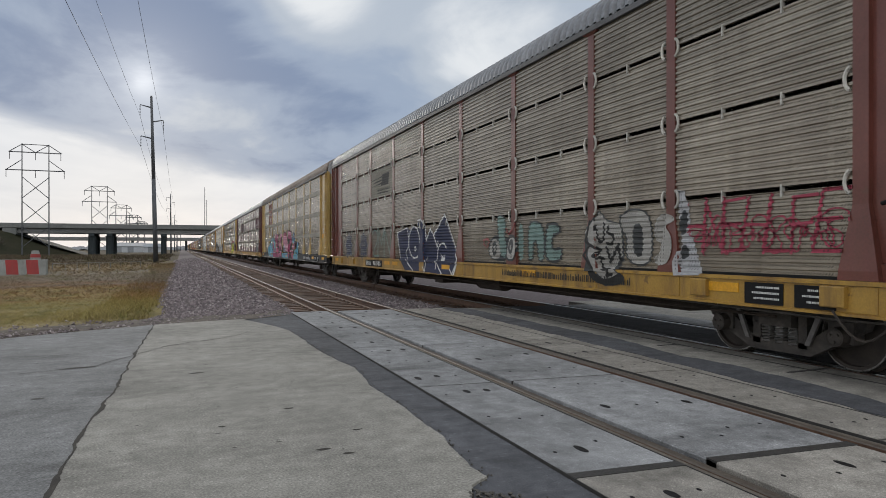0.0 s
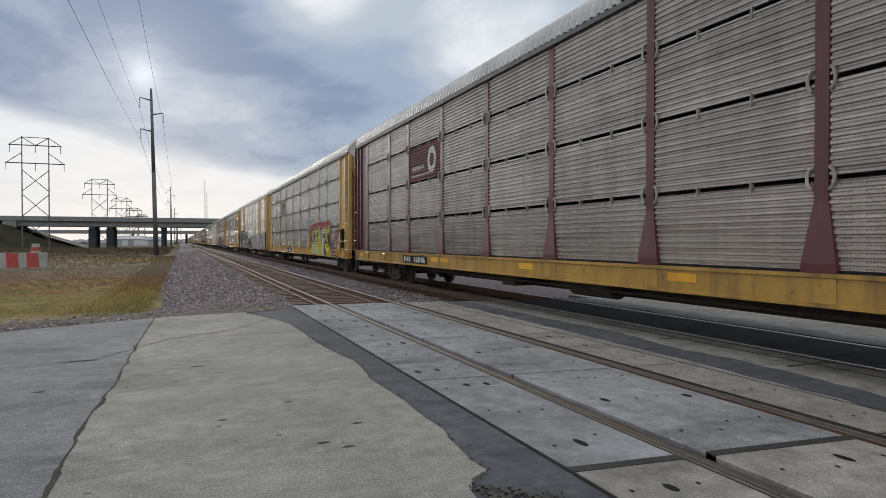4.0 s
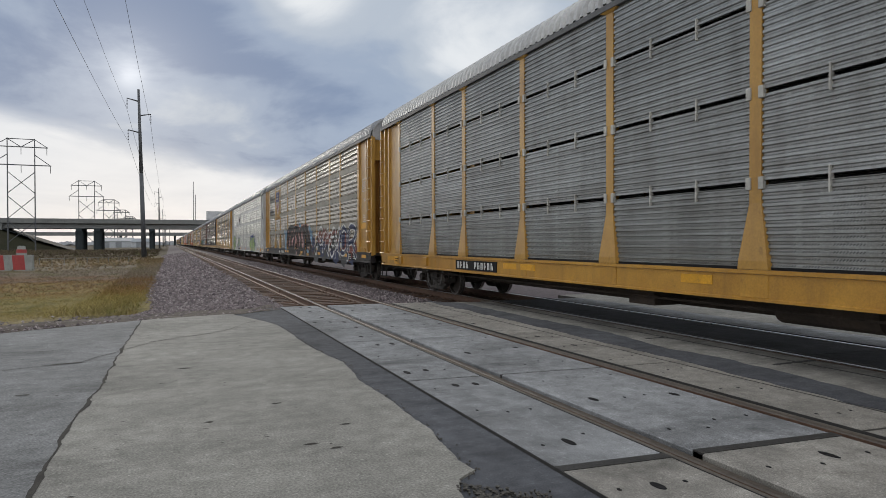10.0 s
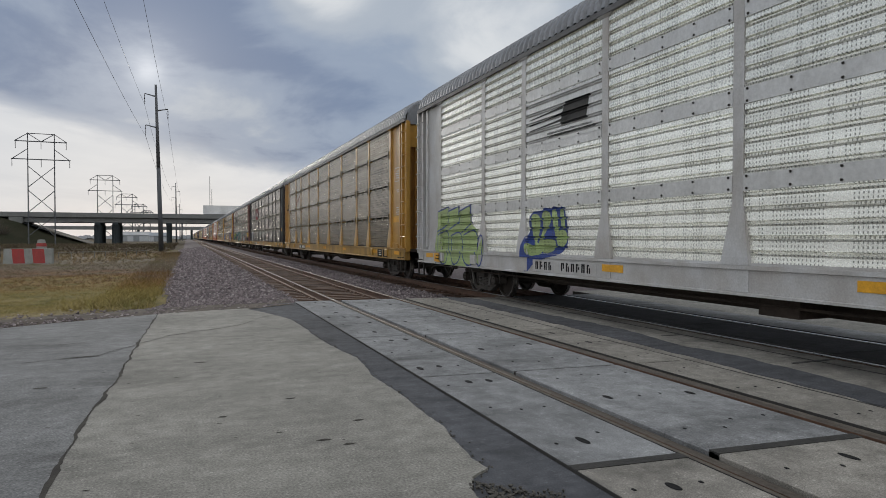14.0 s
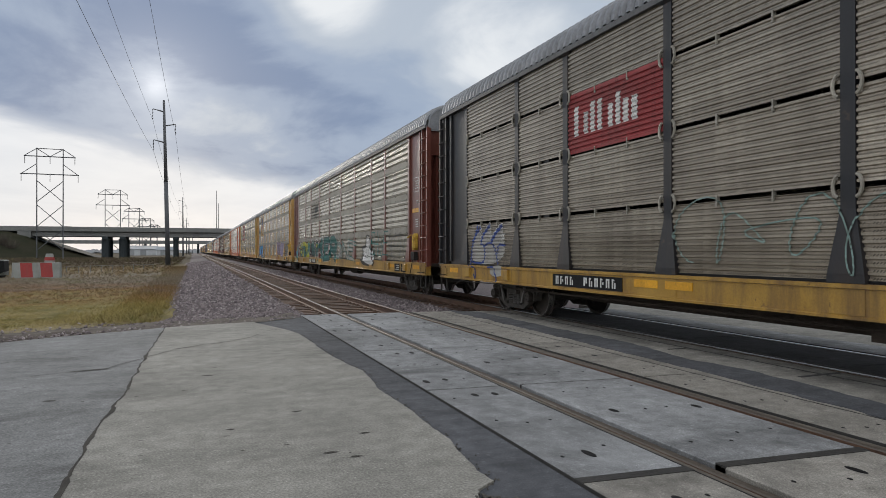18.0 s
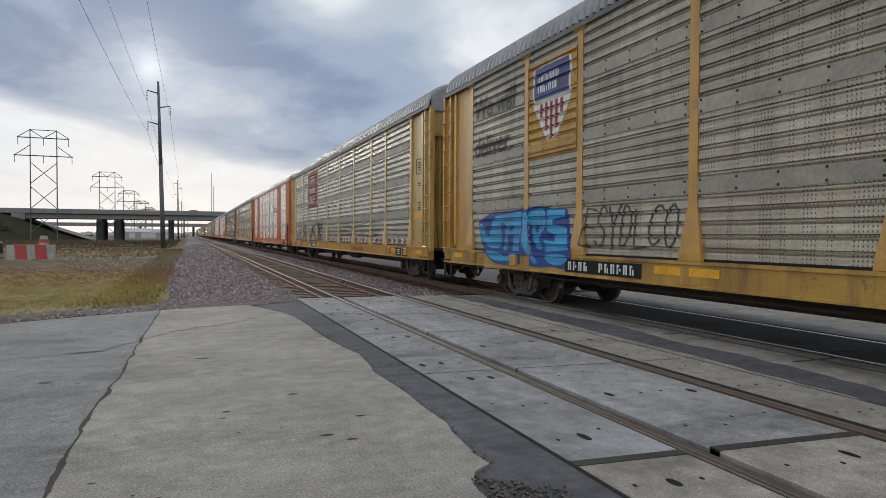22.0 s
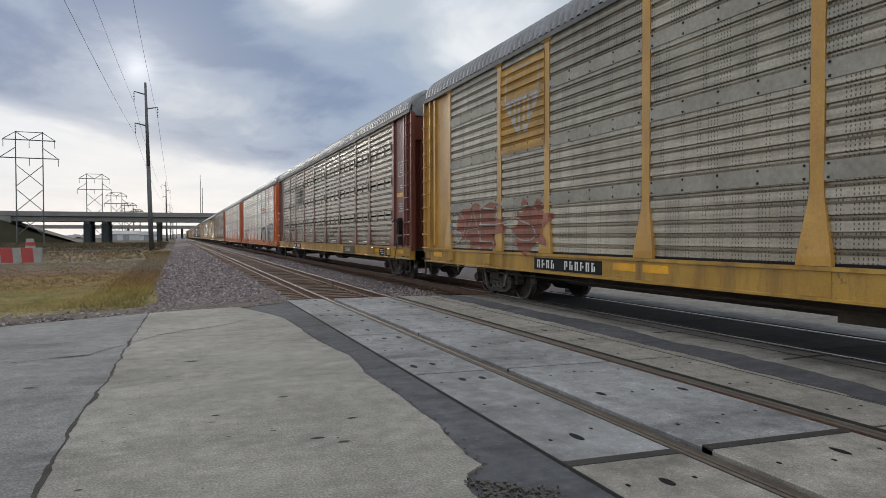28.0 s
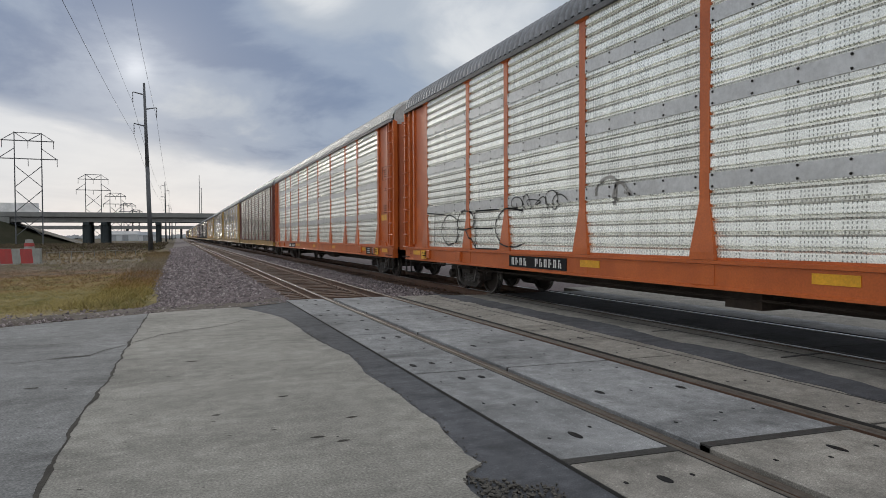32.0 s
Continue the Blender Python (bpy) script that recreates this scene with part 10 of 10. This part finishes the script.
    line("black", 0.035, [(76, 65), (77, 55), (76, 36)], True)
    draw("black", [(84, 92), (87, 95), (87, 78), (85, 73), (89, 89), (90, 85), (92, 55), (86, 53), (87, 61), (90, 66), (84, 70)])
    line("black", 0.05, [(86, 53), (86, 43), (87, 37)])
    line("black", 0.05, [(89, 89), (91, 91), (95, 88), (96, 75), (97, 62), (98, 49), (98, 28)], True)
    draw("black", [(96, 78), (99, 87), (100, 86), (97, 73), (97, 66)])
    draw("black", [(92, 67), (93, 69), (95, 60), (93, 63)])
    draw("black", [(94, 52), (96, 52), (94, 36), (93, 27), (92, 34)])
    draw("charcoal", [(81, 48), (82, 41), (84, 30), (82, 23), (81, 0), (81, 21), (79, 30)])
    draw, line = artist(17, 9.28, 6.48, 0.89, 2.24)
    draw("black", [(0, 79), (10, 94), (32, 94), (52, 96), (62, 95), (76, 95), (86, 100), (92, 88), (99, 59), (100, 16), (92, 2), (76, 10), (51, 4), (19, 0), (3, 16)], True)
    draw("silver", [(5, 76), (12, 88), (19, 85), (21, 47), (24, 82), (30, 87), (36, 81), (38, 32), (30, 9), (15, 8), (8, 26)], True)
    draw("silver", [(39, 81), (48, 87), (55, 79), (57, 32), (51, 13), (40, 15)], True)
    draw("silver", [(58, 84), (66, 91), (74, 84), (71, 59), (76, 37), (76, 15), (59, 16), (56, 41)], True)
    draw("silver", [(76, 84), (85, 92), (91, 82), (86, 63), (94, 64), (92, 50), (97, 37), (97, 20), (89, 7), (83, 15), (81, 33), (78, 55)], True)
    line("black", 0.03, [(81, 33), (89, 41), (94, 33)], True)
    line("black", 0.03, [(66, 60), (76, 66)], True)
    draw, line = artist(17, 5.75, 3.06, 0.85, 2.46)
    draw("black", [(0, 57), (5, 79), (20, 93), (29, 89), (38, 96), (46, 92), (48, 96), (55, 100), (67, 95), (77, 98), (90, 98), (100, 99), (100, 9), (75, 3), (58, 0), (29, 1), (13, 6), (3, 24)], True)
    draw("silver", [(4, 57), (10, 78), (21, 88), (29, 85), (31, 71), (25, 61), (36, 62), (44, 50), (47, 31), (42, 11), (31, 6), (17, 7), (8, 24)], True)
    draw("silver", [(49, 84), (54, 96), (59, 96), (64, 82), (61, 69), (68, 60), (78, 48), (80, 27), (77, 14), (61, 8), (50, 20), (48, 60)], True)
    draw("silver", [(65, 87), (75, 94), (86, 91), (92, 78), (96, 58), (97, 32), (94, 14), (82, 13), (81, 44), (68, 60)], True)
    draw("silver", [(92, 88), (100, 93), (100, 13), (95, 14), (98, 43)], True)
    draw("rose_pale", [(31, 84), (40, 93), (45, 89), (46, 71), (40, 57), (38, 66)], True)
    draw("rose_pale", [(32, 31), (42, 43), (46, 29), (41, 11), (32, 7)], True)
    draw("rose_pale", [(13, 23), (31, 20), (31, 6), (20, 9)], True)
    draw("rose_pale", [(48, 23), (63, 26), (77, 24), (75, 13), (61, 8), (50, 12)], True)
    draw("rose_pale", [(83, 23), (94, 27), (100, 25), (100, 11), (85, 13)], True)
    line("black", 0.035, [(4, 42), (20, 52), (15, 45), (27, 49), (33, 46)], True)
    line("black", 0.04, [(25, 61), (36, 62), (44, 50), (47, 31), (42, 11)], True)
    line("black", 0.04, [(50, 59), (58, 58), (64, 45), (63, 24), (62, 10)], True)
    line("black", 0.04, [(65, 55), (72, 59), (79, 47), (82, 27), (78, 12)], True)
    line("black", 0.03, [(20, 77), (25, 80), (23, 73), (29, 77)], True)
    line("black", 0.03, [(50, 79), (54, 73), (58, 79), (59, 72), (67, 78), (68, 75)], True)
    line("black", 0.03, [(77, 70), (78, 79), (81, 70), (84, 76), (88, 68), (93, 74), (98, 65)], True)
    draw, line = artist(11, 8.17, 6.04, 0.85, 2.16)
    draw("black", [(0, 20), (11, 41), (4, 66), (33, 63), (35, 92), (49, 100), (67, 93), (70, 60), (93, 53), (100, 25), (96, 0), (42, 2), (11, 5)], True)
    draw("white", [(9, 22), (19, 38), (14, 59), (38, 55), (40, 87), (50, 95), (62, 90), (66, 54), (87, 48), (94, 25), (91, 5), (45, 8)], True)
    line("black", 0.03, [(38, 55), (40, 33), (54, 36), (54, 56)])
    line("black", 0.03, [(66, 54), (68, 37)])
    line("black", 0.03, [(19, 38), (37, 27), (69, 31), (87, 29)], True)
    draw, line = artist(5, 26.67, 19.55, 0.74, 2.78)
    draw("charcoal", [(0, 23), (2, 79), (18, 96), (37, 97), (54, 100), (67, 100), (77, 98), (87, 95), (94, 89), (100, 78), (100, 52), (59, 60)], True)
    draw("black", [(1, 0), (2, 49), (5, 74), (18, 83), (37, 85), (50, 85), (58, 86), (67, 85), (75, 85), (81, 82), (87, 84), (94, 78), (98, 68), (100, 69), (100, 0), (77, 1), (39, 0)], True)
    line("white", 0.05, [(1, 0), (2, 49), (4, 76), (9, 85)], True)
    line("white", 0.05, [(11, 77), (12, 87), (16, 90), (19, 85), (20, 76)], True)
    line("white", 0.05, [(20, 76), (22, 88), (26, 85), (29, 72)], True)
    line("white", 0.05, [(29, 72), (30, 85), (35, 84), (36, 75)], True)
    line("white", 0.05, [(36, 80), (38, 87), (42, 83), (44, 73)], True)
    line("white", 0.05, [(44, 73), (46, 87), (50, 87), (53, 77)], True)
    line("white", 0.05, [(53, 71), (54, 87), (58, 89), (60, 84), (62, 78)], True)
    line("white", 0.06, [(62, 78), (65, 87), (68, 85), (71, 78), (71, 70)], True)
    line("white", 0.06, [(71, 79), (74, 89), (77, 85), (79, 77), (80, 58)], True)
    line("white", 0.06, [(79, 77), (81, 84), (85, 87), (88, 87), (91, 75)], True)
    line("white", 0.06, [(91, 75), (92, 81), (94, 79), (96, 70), (97, 62), (97, 45)], True)
    draw("white", [(10, 27), (11, 43), (14, 49), (17, 43), (18, 31), (14, 34), (12, 18)], True)
    draw("white", [(15, 34), (18, 48), (21, 51), (22, 41), (20, 31), (23, 19), (26, 18), (25, 6), (22, 2), (19, 10), (17, 20)], True)
    line("white", 0.02, [(13, 69), (16, 53), (18, 48)], True)
    line("white", 0.02, [(21, 71), (22, 61), (19, 44)], True)
    draw("white", [(32, 31), (34, 34), (35, 53), (37, 49), (38, 31), (35, 25), (36, 18), (39, 9), (42, 9), (43, 22), (39, 25), (43, 19), (43, 6), (39, 2), (35, 12)], True)
    line("white", 0.03, [(31, 69), (33, 51), (37, 46)], True)
    line("white", 0.025, [(42, 70), (42, 52), (36, 31)], True)
    line("white", 0.025, [(28, 37), (33, 42), (35, 37)], True)
    line("white", 0.03, [(45, 62), (47, 51), (45, 37), (47, 25), (51, 20), (53, 9), (55, 0)], True)
    draw("white", [(50, 28), (51, 34), (53, 30), (53, 24), (51, 26)], True)
    line("white", 0.035, [(58, 42), (54, 44), (51, 43), (48, 38)], True)
    draw("white", [(48, 55), (50, 58), (51, 51), (49, 49)], True)
    draw("white", [(53, 57), (56, 64), (56, 57), (53, 52)], True)
    line("white", 0.035, [(62, 78), (63, 61), (61, 55), (60, 60), (62, 62), (63, 52), (60, 42), (62, 34), (62, 21)], True)
    line("white", 0.035, [(61, 28), (59, 25), (59, 12), (61, 8)], True)
    draw("white", [(65, 34), (66, 45), (69, 47), (72, 43), (74, 54), (74, 47), (71, 34), (71, 22), (72, 10), (73, 3), (68, 15), (67, 31), (66, 29), (66, 19)], True)
    line("white", 0.03, [(67, 68), (68, 53), (70, 46)], True)
    line("white", 0.03, [(73, 62), (71, 53), (72, 46)], True)
    line("white", 0.03, [(78, 62), (78, 50), (76, 36), (72, 24)], True)
    draw("white", [(72, 16), (76, 13), (78, 18), (77, 23), (78, 25), (80, 18), (79, 6), (76, 4), (73, 10)], True)
    line("white", 0.035, [(82, 55), (82, 41), (84, 27), (87, 23)], True)
    draw("white", [(84, 23), (87, 23), (88, 33), (90, 31), (88, 24), (87, 15), (86, 16)], True)
    line("white", 0.04, [(86, 16), (88, 5), (91, 0)], True)
    line("white", 0.045, [(84, 72), (86, 64), (87, 55), (84, 59), (83, 60), (84, 53)], True)
    draw("white", [(94, 64), (96, 67), (96, 55), (97, 45), (98, 26), (99, 15), (98, 18), (96, 43), (94, 53), (93, 55)], True)
    line("white", 0.03, [(90, 64), (92, 57), (94, 53)], True)
    draw("white", [(94, 20), (95, 30), (97, 27), (98, 17), (99, 8), (97, 18), (96, 25), (95, 20), (96, 8)], True)
    line("white", 0.05, [(100, 56), (98, 45), (98, 28), (100, 20)], True)

decorate()


def hand_brake(k, c):
    """A lever with its housing and a hanging chain on the end sheet."""
    s = Shape()
    s.turn([(0.0, -0.10), (0.07, -0.09), (0.11, -0.03), (0.12, 0.06)], "x", (SIDE, 1.18, 1.92), 14)
    s.prism([(1.09, 1.94), (1.27, 1.94), (1.33, 1.58), (1.27, 1.5), (1.08, 1.5), (1.03, 1.58)], "x", SIDE - 0.07, SIDE + 0.04)
    s.tube((SIDE - 0.10, 1.3, 1.98), (SIDE - 0.13, 1.55, 1.9), 0.022, 6)
    s.tube((SIDE - 0.12, 1.05, 1.9), (SIDE - 0.15, 0.9, 1.55), 0.022, 6)
    part("hand_brake", s, c, CARS[k], "hand brake lever and housing")
    part("brake_box", Shape().box(SIDE - 0.10, SIDE + 0.03, 1.02, 1.34, 1.18, 1.45, 0.02), M["black"], CARS[k])
    pts = [(SIDE - 0.08, 1.2 + 0.9 * u / 10, 1.2 - 1.0 * math.sin(3.14 * u / 10 * 0.8) * 0.7) for u in range(11)]
    part("brake_chain", Shape().path(pts, 0.014, 5), M["wheel"], CARS[k])


for _k, _c in ((4, M["dark"]), (11, COL["yellow_line"]), (12, COL["yellow_line"]), (16, M["dark"]), (1, M["dark"])):
    hand_brake(_k, _c)

# ---- traffic on the overpass ----
VEHICLES = []
LANE_RIGHT, LANE_LEFT = DECK_Y + 3.6, DECK_Y + 10.2


def wheel_part(parent, x, y, r, w=0.28):
    s = Shape().turn([(0.0, -w / 2), (r * 0.55, -w / 2), (r * 0.6, -w / 2 + 0.03), (r * 0.95, -w / 2), (r, -w / 4), (r, w / 4), (r * 0.95, w / 2), (0.0, w / 2)], "y", (x, y, r), 14)
    part("wheel", s, M["dark"], parent)


def semi(label, trailer, cab, lane, way, x_at, speed, letters=None):
    """A tractor and box trailer, built facing +x; way -1 turns it round. x_at: its trailer's rear end at a given second."""
    v = thing("semi_truck", label, "truck", group="road traffic")
    part("trailer_box", Shape().box(0, 16.6, -1.3, 1.3, 1.25, 4.15), trailer, v)
    part("trailer_chassis", Shape().box(0.2, 16.2, -0.5, 0.5, 0.9, 1.25), M["dark"], v)
    part("cab", Shape().prism([(17.2, 0.6), (21.9, 0.6), (22.0, 1.7), (20.4, 2.0), (19.9, 2.9), (19.3, 3.7), (17.2, 3.9)], "y", -1.2, 1.2), cab, v)
    part("windscreen", Shape().add([(20.43, -1.0, 2.03), (20.43, 1.0, 2.03), (19.95, 1.0, 2.85), (19.95, -1.0, 2.85)], [(0, 1, 2, 3)]), M["dark"], v)
    part("side_window", Shape().box(18.9, 19.8, -1.22, -1.19, 2.05, 2.75), M["dark"], v)
    for x in (1.6, 2.9, 14.9, 16.1, 18.2, 21.0):
        for y in (-1.15, 1.15):
            wheel_part(v, x, y, 0.5)
    if letters:
        q = Shape()
        for j in range(5):
            q.box(6.0 + 0.85 * j, 6.62 + 0.85 * j, -1.33, -1.305, 2.7, 3.4)
        part("lettering", q, letters, v, "dark blocky lettering")
    VEHICLES.append((v, lane, way, x_at, speed))
    return v


def car(label, c, lane, way, x_at, speed, van=False):
    v = thing("car", label, "car", group="road traffic")
    h = 1.95 if van else 1.45
    part("body", Shape().prism([(0, 0.35), (4.5, 0.35), (4.6, 0.75), (3.5, 0.95), (2.9, h), (0.9 if not van else 0.1, h), (0.0, 0.95)], "y", -0.88, 0.88), c, v)
    part("window", Shape().box(0.95, 2.95, -0.9, -0.87, 0.98, h - 0.12), M["dark"], v)
    for x in (0.8, 3.7):
        for y in (-0.8, 0.8):
            wheel_part(v, x, y, 0.33, 0.22)
    VEHICLES.append((v, lane, way, x_at, speed))


def hauler(label, lane, way, x_at, speed):
    v = thing("flatbed_truck", label, "truck", group="road traffic")
    part("bed", Shape().box(0, 7.4, -1.2, 1.2, 1.0, 1.25), M["steel_grey"], v)
    part("frame", Shape().box(0.2, 7.0, -1.1, 1.1, 3.0, 3.15), M["steel_grey"], v)
    for x in (0.4, 3.4, 6.6):
        part("stanchion", Shape().box(x - 0.08, x + 0.08, -1.1, 1.1, 1.25, 3.0), M["steel_grey"], v)
    part("load", Shape().prism([(0.6, 1.25), (6.3, 1.25), (6.2, 1.9), (4.6, 2.7), (2.4, 2.75), (1.0, 2.0)], "y", -0.8, 0.8), M["bridge_dark"], v)
    part("cab", Shape().prism([(7.6, 0.5), (9.9, 0.5), (10.0, 1.5), (9.3, 2.6), (7.6, 2.7)], "y", -1.1, 1.1), M["white"], v)
    for x in (1.6, 2.7, 8.8):
        for y in (-1.05, 1.05):
            wheel_part(v, x, y, 0.48)
    VEHICLES.append((v, lane, way, x_at, speed))


_pale = surface("pale_grey_trailer", (0.50, 0.51, 0.53), None, 0.5, 0, 0.3, 5, 0)
_whitebox = surface("white_trailer", (0.75, 0.75, 0.75), None, 0.5, 0, 0.3, 5, 0)
_redcab = surface("red_cab_paint", (0.40, 0.03, 0.03), None, 0.4, 0, 1, 5, 0)
_dullcab = surface("olive_cab_paint", (0.16, 0.15, 0.07), None, 0.4, 0, 1, 5, 0)
semi("semi truck with a red cab and pale grey trailer", _pale, _redcab, LANE_RIGHT, 1, (9.0, -15.8), 27.0)
semi("semi truck with a dark cab and white trailer", _whitebox, _dullcab, LANE_RIGHT, 1, (13.0, -20.5), 25.5)
semi("white semi truck with blue lettering on its trailer", _whitebox, M["white"], LANE_RIGHT, 1, (30.0, -27.0), 29.0, COL["deep_blue"])
semi("white semi truck with a plain white trailer", _whitebox, M["white"], LANE_LEFT, -1, (31.0, -16.3), 24.2)
hauler("flatbed truck carrying a low machine", LANE_RIGHT, 1, (2.0, -24.5), 27.5)
hauler("flatbed truck with a covered load", LANE_LEFT, -1, (8.0, -4.5), 23.4)
car("dark sedan on the overpass", M["dark"], LANE_LEFT, -1, (17.0, -12.0), 24.0)
car("dark sports car on the overpass", M["dark"], LANE_RIGHT, 1, (21.0, -28.5), 28.0)
car("dark red van on the overpass", _redcab, LANE_LEFT, -1, (7.0, -48.0), 24.0, True)

# ---- what moves ----
def motions():
    for k, car in CARS.items():
        walk(car, [(t, pose(TRACK_X, front_at(k, t), 0)) for t in range(0, 33, 2)])
    for v, lane, way, (t0, x0), speed in VEHICLES:
        walk(v, [(t, pose(x0 + way * speed * (t - t0), lane, DECK_TOP, 0, 0, 0 if way > 0 else 180)) for t in (0, 8, 16, 24, 32)])
    for k, wheels in WHEELS.items():
        if k > 18:
            continue
        # the wheels turn while their wagon is near enough to show it
        times = [i / FPS for i in range(0, int(SECONDS * FPS) + 1) if -12 - LENGTH < front_at(k, i / FPS) < 45]
        if not times:
            continue
        start = front_at(k, times[0])
        for w, y in wheels:
            rows = [(t, pose(0, y, WHEEL_R, math.degrees((front_at(k, t) - start) / WHEEL_R) * -1)) for t in times]
            if times[0] > 0:
                rows.insert(0, (0.0, pose(0, y, WHEEL_R, 0)))
            if times[-1] < SECONDS:
                rows.append((SECONDS, rows[-1][1]))
            walk(w, rows)


motions()
